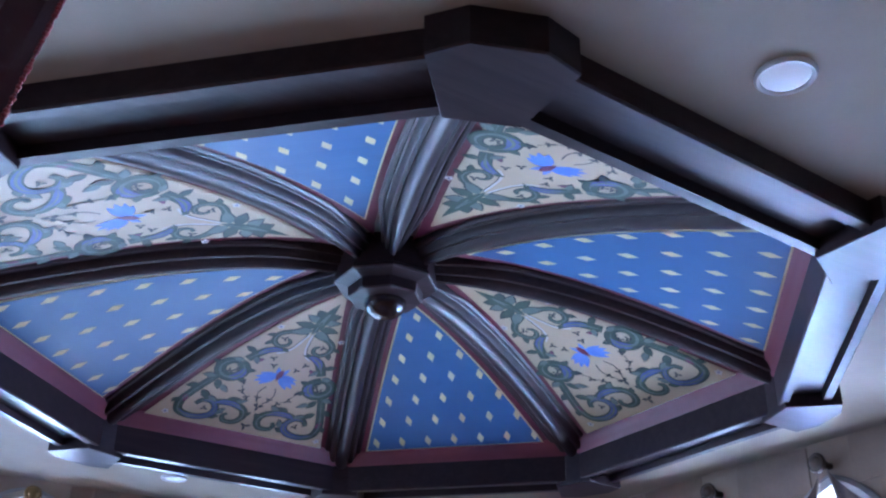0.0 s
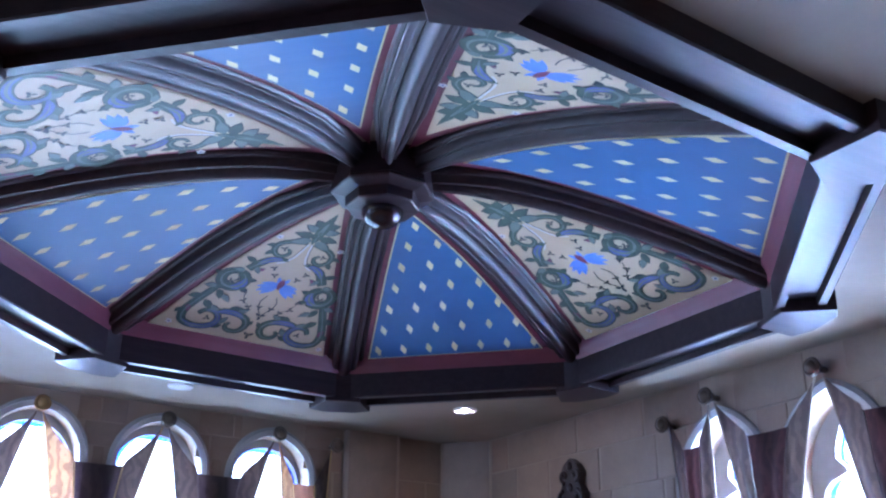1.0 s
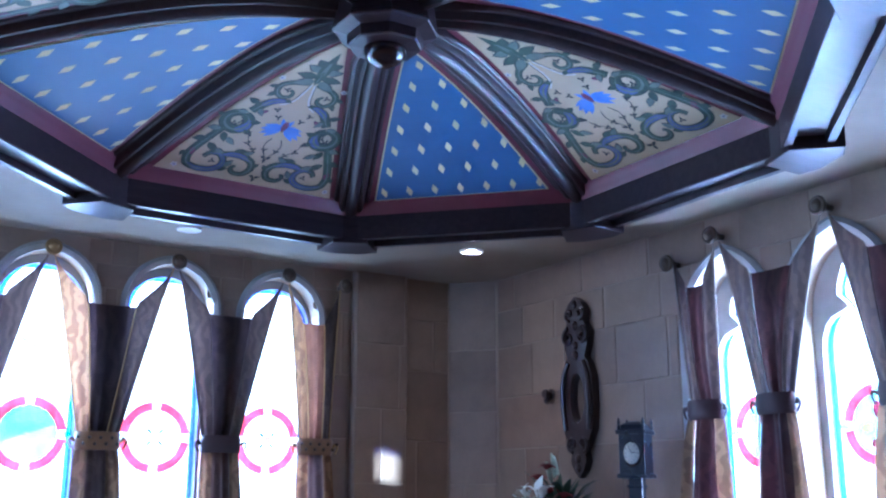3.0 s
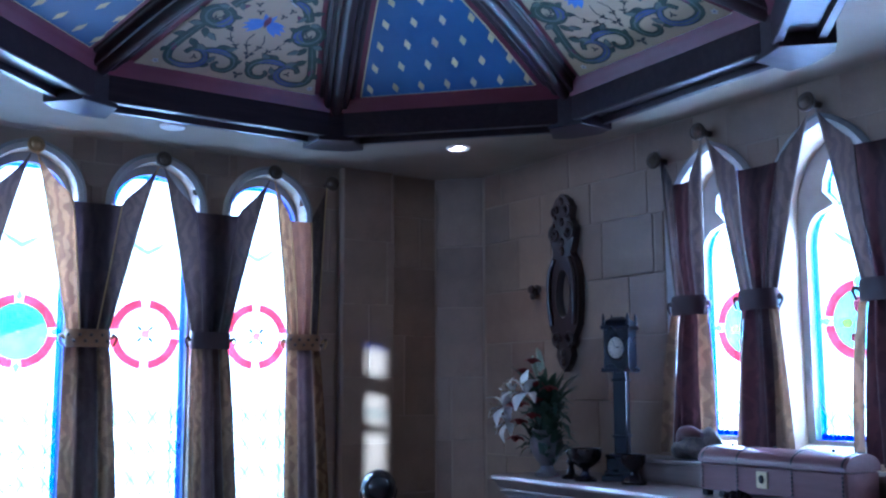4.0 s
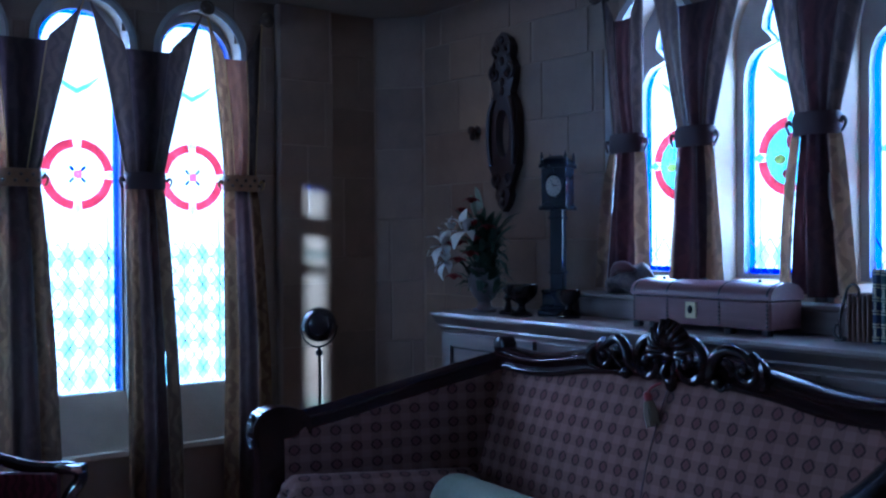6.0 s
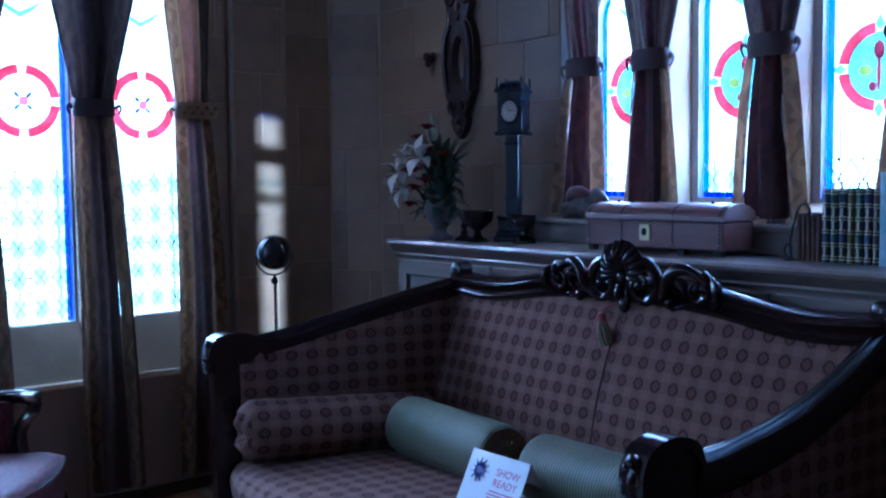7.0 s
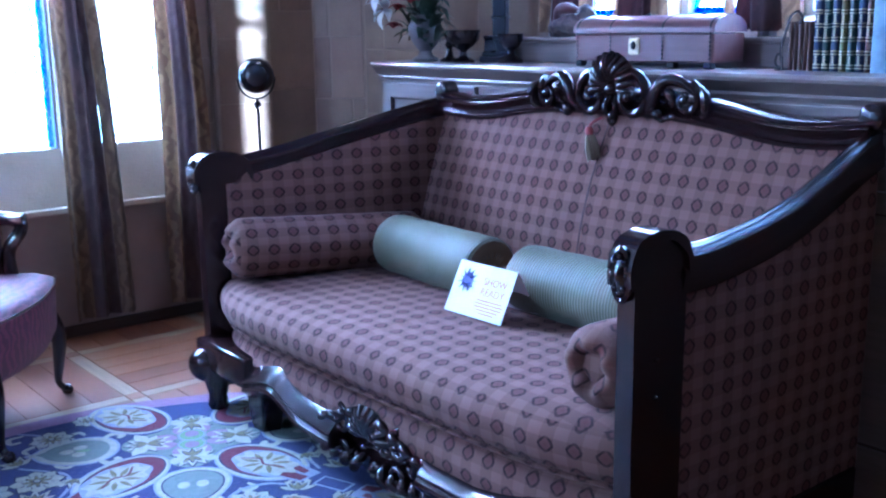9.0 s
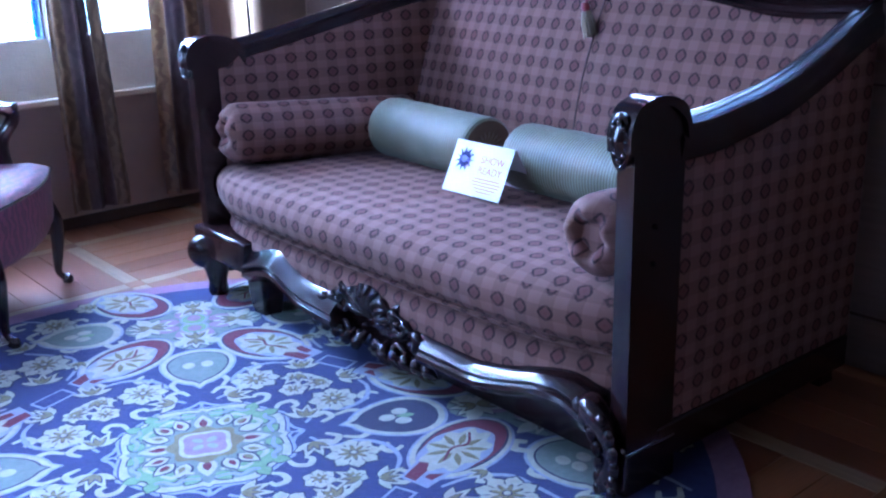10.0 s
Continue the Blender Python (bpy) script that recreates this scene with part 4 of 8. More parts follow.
# dark baseboard and plain dado under the north windows
bm = bmesh.new()
box(bm, (ROOM_W, ROOM_N - 0.022, 0), (2.18, ROOM_N - 0.001, 0.53), 0.003)
tagged(part("dado", bm, LOW_WALL), "grey-brown plastered dado under the windows", "dado", kind="structure")
bm = bmesh.new()
box(bm, (ROOM_W, ROOM_N - 0.036, 0), (2.18, ROOM_N - 0.022, 0.05), 0.004)
tagged(part("baseboard", bm, wood("baseboard_wood", (0.02, 0.012, 0.008), (0.05, 0.03, 0.02), 0.4, 0)), "low dark wooden baseboard", "baseboard", kind="structure")
bm = bmesh.new()
box(bm, (ROOM_W, ROOM_N - 0.05, 0.53), (2.18, ROOM_N + 0.0, 0.556), 0.006, 2)
tagged(part("trim", bm, SILL_STONE), "pale stone ledge below the window sills", "ledge", kind="structure")

# stones laid on the two visible walls
stones = {}


def stone_mesh(w, h):
    key = (round(w, 2), round(h, 2))
    if key not in stones:
        bm = bmesh.new()
        box(bm, (-w / 2 + 0.0026, -0.0014, -h / 2 + 0.0026), (w / 2 - 0.0026, 0.004, h / 2 - 0.0026), 0.0016)
        stones[key] = mesh_of("stone", bm, STONE)
    return stones[key]


def lay_stones(parent, to, u0, u1, z_list, openings, seed):
    """Courses of stones between u0 and u1, kept clear of openings (u0, u1, z0, z1)."""
    rng = random.Random(seed)
    for za, zb in zip(z_list, z_list[1:]):
        u = u0 - rng.random() * 0.2
        while u < u1:
            w = rng.choice((0.24, 0.3, 0.34, 0.42, 0.5))
            a, b = max(u, u0), min(u + w, u1)
            u += w
            spans = [(a, b)]
            for o0, o1, oz0, oz1 in openings:
                if zb > oz0 + 0.01 and za < oz1 - 0.01:
                    spans = [s for p, q in spans for s in ((p, min(q, o0)), (max(p, o1), q)) if s[1] - s[0] > 0.001]
            for p, q in spans:
                if q - p > 0.035:
                    ww = max(0.04, math.floor((q - p) * 100) / 100)
                    ob = new("stone", stone_mesh(ww, round(zb - za, 2)))
                    ob.parent = parent
                    ob.matrix_world = to @ Matrix.Translation(((p + q) / 2, -0.001 - rng.random() * 0.0022, (za + zb) / 2))


n_open = [(x - 0.225, x + 0.225, 0.0, 2.30) for x in NORTH_WINDOWS] + [(x - 0.15, x + 0.15, 2.2, 2.42) for x in NORTH_WINDOWS] + [(x - 0.07, x + 0.07, 2.3, 2.50) for x in NORTH_WINDOWS]
lay_stones(wall_n, TO_NORTH, 0.2, 2.2, [0.56, 0.85, 1.14, 1.43, 1.72, 2.01, 2.30, 2.40, 2.5], n_open, 3)
# pilaster, recess and canted corner at the north-east
PIL0, PIL1, PIL_D = 2.20, 2.485, 0.045
bm = bmesh.new()
box(bm, (PIL0, ROOM_N - PIL_D, 0), (PIL1, ROOM_N - 0.001, CEIL - 0.001), 0.01)
tagged(part("pilaster", bm, WALL_PLASTER), "shallow stone pilaster beside the corner", "pilaster", kind="structure")
pil = scene.objects["pilaster"]
courses = [0.0, 0.30, 0.62, 0.93, 1.22, 1.52, 1.86, 2.16, 2.5]
lay_stones(pil, TO_NORTH @ Matrix.Translation((0, -PIL_D, 0)), PIL0 + 0.004, PIL1 - 0.004, courses, [], 5)
lay_stones(wall_n, TO_NORTH, PIL1 + 0.005, 2.74, [0.0, 0.36, 0.66, 0.98, 1.34, 1.72, 2.05, 2.3, 2.5], [], 8)
cant = Matrix.Translation((2.74, ROOM_N, 0)) @ Matrix.Rotation(math.atan2(-0.19, 0.17), 4, "Z")
bm = bmesh.new()
v = [(2.74, ROOM_N + 0.0), (2.91, ROOM_N - 0.19), (2.91, ROOM_N)]
loft(bm, [[Vector((x, y, z)) for x, y in v] for z in (0, CEIL - 0.001)])
canted = tagged(part("canted_corner", bm, WALL_PLASTER), "canted stone corner of the room", "corner", kind="structure")
lay_stones(canted, cant, 0.004, 0.25, courses, [], 11)
e_open = [(y - 0.245, y + 0.245, 1.0, 2.16) for y in EAST_WINDOWS] + [(y - 0.17, y + 0.17, 2.1, 2.32) for y in EAST_WINDOWS] + [(y - 0.08, y + 0.08, 2.3, 2.42) for y in EAST_WINDOWS]
lay_stones(wall_e, TO_EAST, 0.3, ROOM_N - 0.195, [0.55, 0.86, 1.16, 1.42, 1.68, 1.92, 2.16, 2.34, 2.5], e_open, 21)


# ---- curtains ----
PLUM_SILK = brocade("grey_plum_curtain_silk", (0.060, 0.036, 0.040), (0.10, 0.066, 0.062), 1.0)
RED_DAMASK = brocade("dark_red_curtain_damask", (0.040, 0.010, 0.012), (0.080, 0.028, 0.026), 1.6)
GOLD_BROCADE = brocade("tan_gold_brocade_lining", (0.20, 0.105, 0.055), (0.42, 0.25, 0.12), 1.4)
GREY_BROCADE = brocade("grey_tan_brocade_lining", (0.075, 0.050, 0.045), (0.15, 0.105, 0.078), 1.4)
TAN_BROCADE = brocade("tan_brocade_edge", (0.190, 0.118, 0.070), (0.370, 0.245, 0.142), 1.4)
# taupe-plum silk of the lower panels, its colour raised to include bounced light
LIT_TAUPE_SILK = brocade("lit_taupe_plum_silk", (0.140, 0.088, 0.080), (0.200, 0.132, 0.116), 1.2)
RUST_SILK = brocade("rust_brown_curtain_silk", (0.19, 0.085, 0.05), (0.26, 0.125, 0.07), 1.0)
GOLD_TRIM = cloth("gold_braid", (0.36, 0.22, 0.07), (0.55, 0.38, 0.15), 0.5)
AMBER_BRAID = cloth("amber_tieback_braid", (0.17, 0.075, 0.028), (0.34, 0.18, 0.07), 0.6)
PALE_TRIM = cloth("pale_silk_piping", (0.22, 0.18, 0.15), (0.34, 0.29, 0.24), 0.6)
GREY_TRIM = cloth("grey_braid", (0.075, 0.052, 0.048), (0.13, 0.095, 0.08), 0.6)
ANTIQUE_GOLD = material("aged_gilt_metal", (0.30, 0.19, 0.08), 0.4, 0.8)
BRONZE = material("dark_bronze_metal", (0.10, 0.075, 0.055), 0.45, 0.7)
for mt in (PLUM_SILK, RED_DAMASK, GOLD_BROCADE, GREY_BROCADE, TAN_BROCADE, RUST_SILK, LIT_TAUPE_SILK):
    # thin cloth lets some window light through
    t = mt.node_tree
    thin, mixer = t.nodes.new("ShaderNodeBsdfTranslucent"), t.nodes.new("ShaderNodeMixShader")
    mixer.inputs[0].default_value = 0.32 if mt in (GOLD_BROCADE, RUST_SILK) else 0.16 if mt in (PLUM_SILK, LIT_TAUPE_SILK) else 0.07
    link = t.nodes["Principled BSDF"].inputs["Base Color"].links[0]
    t.links.new(link.from_socket, thin.inputs[0])
    t.links.new(t.nodes["Principled BSDF"].outputs[0], mixer.inputs[1])
    t.links.new(thin.outputs[0], mixer.inputs[2])
    t.links.new(mixer.outputs[0], t.nodes["Material Output"].inputs[0])


def curtain(to, ul, ur, tie, tie_w, low, low_w, zs, body, lining, trim, seed, label, ears=(True, True), ear_left=None, lower=None, lower_lining=None):
    """A panel hung by its corners from knobs over two windows and gathered on the pier between them.
    zs: knob, shoulder, tie and hem heights."""
    z_pin, z_sh, z_tie, z_hem = zs
    rng = random.Random(seed)
    ph = [rng.random() * 6.28 for _ in range(6)]
    c = thing("curtain", label, "curtain", to @ Matrix.Translation(((ul + ur) / 2, 0, z_hem)) if to is TO_NORTH else Matrix.Translation(to @ Vector(((ul + ur) / 2, 0, z_hem))), "tied-back curtains at the windows")
    inv = Matrix.Translation(c.matrix_world.translation).inverted()
    ear = 0.30
    span = ur - ul

    def top(p):
        if p < ear and ears[0]:
            f = p / ear
            return ul + f * (0.31 * span), z_pin + (z_sh - z_pin) * f ** 0.8
        if p > 1 - ear and ears[1]:
            f = (1 - p) / ear
            return ur - f * (0.31 * span), z_pin + (z_sh - z_pin) * f ** 0.8
        return ul + span * p, z_sh - 0.012 * math.sin(math.pi * p)

    def at(p, v):
        """p across 0..1; v from 0 at the top, 1 at the tie, 2 at the hem."""
        u0, z0 = top(p)
        ut = tie + (p - 0.5) * tie_w
        wav = math.sin(p * 30 + ph[0]) * 0.5 + math.sin(p * 17 + ph[1] + v) * 0.5
        if v <= 1:
            e = v ** 0.92
            u = u0 + (ut - u0) * e
            z = z0 + (z_tie - z0) * v
            mid = abs(p - 0.5) * 2
            d = -0.034 - 0.012 * wav * (0.25 + 0.75 * v) - 0.018 * math.sin(math.pi * v) * (1 - mid ** 2)
        else:
            f = v - 1
            w = tie_w + (low_w - tie_w) * f ** 0.55
            u = (tie + (low - tie) * f) + (p - 0.5) * w + 0.006 * math.sin(3 * f + ph[2]) * f
            z = z_tie + (z_hem - z_tie) * f
            wav2 = math.sin(p * 15 + ph[3] + 0.9 * f) * 0.72 + math.sin(p * 29 + ph[4] + 0.5 * f) * 0.28
            d = -0.040 - 0.028 * wav2 * min(1, 0.35 + f * 1.6) - (0.055 * min(1, f * 2.2) if z_hem < 1 else 0.004 * f)
        return Vector((u, d, z))

    def cloth_part(name, p0, p1, v0, v1, n, m, mat, lab="", off=0.0):
        bm = bmesh.new()
        uv = bm.loops.layers.uv.verify()
        grid = [[(at(p0 + (p1 - p0) * i / n, v0 + (v1 - v0) * j / m)) for i in range(n + 1)] for j in range(m + 1)]
        vs = [[bm.verts.new(inv @ (to @ (q + Vector((0, off, 0))))) for q in row] for row in grid]
        for j in range(m):
            for i in range(n):
                f = bm.faces.new((vs[j][i], vs[j][i + 1], vs[j + 1][i + 1], vs[j + 1][i]))
                for lp, (a, b) in zip(f.loops, ((j, i), (j, i + 1), (j + 1, i + 1), (j + 1, i))):
                    q = grid[a][b]
                    lp[uv].uv = (q.x * 1.0, q.z)
        bmesh.ops.solidify(bm, geom=list(bm.faces), thickness=0.003)
        part(name, bm, mat, c, lab, smooth=60)

    e0 = ear if ears[0] else 0.12
    e1 = 1 - ear if ears[1] else 0.88
    cloth_part("middle_panel", e0, e1, 0, 1, 26, 18, body)
    cloth_part("left_edge", 0, e0, 0, 1, 10, 18, ear_left or lining, "patterned tan lining turned outwards", -0.004)
    cloth_part("right_edge", e1, 1, 0, 1, 10, 18, lining, "patterned tan lining turned outwards", -0.004)
    wide = 0.30
    narrow = 0.86 if to is TO_EAST else 0.72
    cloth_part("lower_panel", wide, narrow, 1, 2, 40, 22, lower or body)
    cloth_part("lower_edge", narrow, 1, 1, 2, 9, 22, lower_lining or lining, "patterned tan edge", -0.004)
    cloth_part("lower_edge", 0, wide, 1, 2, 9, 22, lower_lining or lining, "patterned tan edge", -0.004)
    # piping along the turned edges
    for p in (0.004, 0.996, e0, e1):
        bm = bmesh.new()
        tube(bm, [inv @ (to @ (at(p, v / 14) + Vector((0, -0.005, 0)))) for v in range(15)], 0.0032, 6)
        part("piping", bm, PALE_TRIM if to is TO_EAST and (p < 0.01 or p > 0.99) else trim, c, smooth=True)
    # tieback
    bm = bmesh.new()
    rings = []
    for i in range(24):
        a = 2 * math.pi * i / 24
        cx, cy = tie + (tie_w / 2 + 0.006) * math.cos(a), -0.042 + 0.044 * math.sin(a)
        o = Vector((math.cos(a), math.sin(a), 0)) * 0.004
        rings.append([inv @ (to @ (Vector((cx, min(cy, -0.002), z_tie)) + q)) for q in (o * 0.3 + Vector((0, 0, 0.036)), -o + Vector((0, 0, 0.034)), -o + Vector((0, 0, -0.034)), o * 0.3 + Vector((0, 0, -0.036)), o * 1.5 + Vector((0, 0, -0.022)), o * (1.2 + 0.5 * math.sin(i * 2.4)), o * 1.5 + Vector((0, 0, 0.022)))])
    loft(bm, rings, True, False, True)
    beaded = trim is GOLD_TRIM
    band_ob = part("tieback", bm, AMBER_BRAID if beaded else body, c, "amber tieback band with dark beads" if beaded else "gathered cloth tieback band", smooth=60)
    for i in range(9 if beaded else 0):
        bm = bmesh.new()
        x = tie + (i / 8 - 0.5) * (tie_w + 0.02)
        sphere(bm, inv @ (to @ Vector((x, -0.094, z_tie + 0.012 * (-1) ** i))), 0.007, 8, 6)
        part("bead", bm, BRONZE, band_ob, smooth=True)
    for s in (-1, 1):
        bm = bmesh.new()
        p = Vector((tie + s * (tie_w / 2 + 0.014), -0.04, z_tie))
        tube(bm, [inv @ (to @ q) for q in curve([p, p + Vector((s * 0.012, -0.012, 0.012)), p + Vector((s * 0.02, -0.01, -0.004)), p + Vector((s * 0.008, -0.012, -0.03))], 10)], lambda t: 0.008 * (1 - 0.5 * t), 7)
        part("knot", bm, trim if beaded else lining, band_ob, smooth=True)
    return c


def finial(to, u, z, mat):
    bm = bmesh.new()
    m = Matrix.Rotation(radians(90), 4, "X")
    t = thing("wall_finial", "round turned metal finial fixed to the stone wall", "finial", Matrix.Translation(to @ Vector((u, 0, z))), "finials that carry the curtains")
    rot = Matrix.Identity(4)
    rot.translation = (0, 0, 0)
    turn3 = to.to_3x3().to_4x4()
    lathe(bm, [(0.012, 0), (0.012, 0.03), (0.018, 0.036), (0.010, 0.045), (0.010, 0.055)], 14, turn3 @ m)
    part("stem", bm, mat, t, smooth=True)
    bm = bmesh.new()
    lathe(bm, [(0.001, 0.052), (0.024, 0.054), (0.032, 0.062), (0.034, 0.070), (0.029, 0.078), (0.022, 0.077), (0.019, 0.082), (0.012, 0.088), (0.001, 0.090)], 20, turn3 @ m)
    part("head", bm, mat, t, smooth=True)
    return t


NZ = (2.405, 2.235, 1.675, 0.085)
n_fins = list(NORTH_WINDOWS) + [2.135]
for i in range(len(NORTH_WINDOWS) - 1):
    a, b = n_fins[i], n_fins[i + 1]
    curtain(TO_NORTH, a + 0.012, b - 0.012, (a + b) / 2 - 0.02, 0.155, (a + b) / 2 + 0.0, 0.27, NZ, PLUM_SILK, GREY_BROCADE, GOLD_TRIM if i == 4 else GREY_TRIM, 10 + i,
            "grey-plum silk curtain with tan brocade edges tied back", ear_left=GOLD_BROCADE if i == 4 else None, lower=LIT_TAUPE_SILK, lower_lining=TAN_BROCADE)
curtain(TO_NORTH, 1.862, 2.125, 2.012, 0.15, 2.02, 0.24, NZ, RUST_SILK, GREY_BROCADE, GOLD_TRIM, 31, "short rust and plum silk end curtain tied back in the corner", ear_left=GOLD_BROCADE, lower=LIT_TAUPE_SILK, lower_lining=GOLD_BROCADE)
for k, x in enumerate(n_fins):
    finial(TO_NORTH, x, 2.43 if k < len(n_fins) - 1 else 2.41, ANTIQUE_GOLD if k == 4 else BRONZE)

EZ = (2.40, 2.255, 1.775, 1.235)
e_fins = list(EAST_WINDOWS[:5])
for i in range(4):
    b, a = e_fins[i], e_fins[i + 1]
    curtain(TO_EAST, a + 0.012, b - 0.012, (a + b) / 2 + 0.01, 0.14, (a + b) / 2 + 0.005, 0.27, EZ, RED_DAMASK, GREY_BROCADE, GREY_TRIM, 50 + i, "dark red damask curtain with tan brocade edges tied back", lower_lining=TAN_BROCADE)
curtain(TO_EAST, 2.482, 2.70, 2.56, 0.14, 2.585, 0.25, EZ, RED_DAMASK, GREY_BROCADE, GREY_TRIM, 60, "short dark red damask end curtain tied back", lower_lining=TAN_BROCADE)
for y in e_fins + [2.70]:
    finial(TO_EAST, y, 2.415 if y < 2.6 else 2.35, BRONZE)


# ---- sofa ----
SOFA_X, SOFA_Y, SOFA_D = 1.545, 2.07, 0.88


def warp(p):
    """From the sofa's own frame (depth, along, up) to the room: the arms open a little towards the front."""
    f = p.x / SOFA_D
    return Vector((SOFA_X + p.x, SOFA_Y - 0.13 * f + p.y * (1 - 0.12 * f), p.z + 0.006))


sofa = thing("sofa", "carved dark mahogany sofa with mauve rosette upholstery and scrolled arms", "sofa", Matrix.Translation((SOFA_X, SOFA_Y, 0)))
SOFA_INV = sofa.matrix_world.inverted()


def sofa_part(name, bm, mat, label="", smooth=False, parent=None, uv=False):
    if uv:
        bm.normal_update()
        box_uv(bm)
    for v in bm.verts:
        v.co = SOFA_INV @ warp(v.co)
    return part(name, bm, mat, parent or sofa, label, smooth)


def rounded(pts, r, n=4):
    """Round the corners of a closed outline."""
    out = []
    m = len(pts)
    for i in range(m):
        a, b, c = Vector(pts[i - 1]), Vector(pts[i]), Vector(pts[(i + 1) % m])
        d0, d1 = (a - b), (c - b)
        rr = min(r, d0.length * 0.45, d1.length * 0.45)
        p, q = b + d0.normalized() * rr, b + d1.normalized() * rr
        for k in range(n + 1):
            t = k / n
            out.append(((1 - t) ** 2 * p + 2 * t * (1 - t) * b + t * t * q)[:])
    return out


def prism(bm, outline, y0, y1, bevel=0.006):
    """A plate from an outline in (depth, up), between y0 and y1, with softened edges."""
    c = sum((Vector(p) for p in outline), Vector((0, 0))) / len(outline)

    def ring(y, k):
        return [Vector((c.x + (x - c.x) * k, y, c.y + (z - c.y) * k)) for x, z in outline]

    size = max((Vector(p) - c).length for p in outline)
    k = 1 - bevel / size
    s = 1 if y1 > y0 else -1
    loft(bm, [ring(y0, k), ring(y0 + s * bevel, 1), ring(y1 - s * bevel, 1), ring(y1, k)])


def volute(bm, centre, r, turns, thick, axis="Y", start=0.0, side=1, n=44, lift=0.0):
    """A carved scroll: a bar wound into a spiral with a button at its heart."""
    pts = []
    for i in range(n + 1):
        t = i / n
        a = start + side * 2 * math.pi * turns * t
        rr = r * (1 - t) ** 0.8 + 0.12 * r
        u, w = rr * math.cos(a), rr * math.sin(a)
        o = {"Y": Vector((u, lift * t, w)), "X": Vector((-lift * t, u, w))}[axis]
        pts.append(Vector(centre) + o)
    tube(bm, pts, lambda t: thick * (1 - 0.55 * t), 8)
    sphere(bm, Vector(centre) + (Vector((0, lift, 0)) if axis == "Y" else Vector((-lift - 0.004, 0, 0))), r * 0.26, 10, 8)


def arm_line(t, s=1):
    """The arm rail's side view: depth and height for t in 0..1."""
    if s > 0:
        pts = [(0.145, 0.812), (0.267, 0.836), (0.46, 0.885), (0.666, 0.935), (0.81, 0.967), (0.885, 0.985)]
    else:
        pts = [(0.145, 0.783), (0.25, 0.785), (0.345, 0.797), (0.45, 0.815), (0.556, 0.842), (0.68, 0.888), (0.79, 0.935), (0.885, 0.968)]
    c = curve([(x, 0, z) for x, z in pts], 30)
    return c[round(t * 30)]


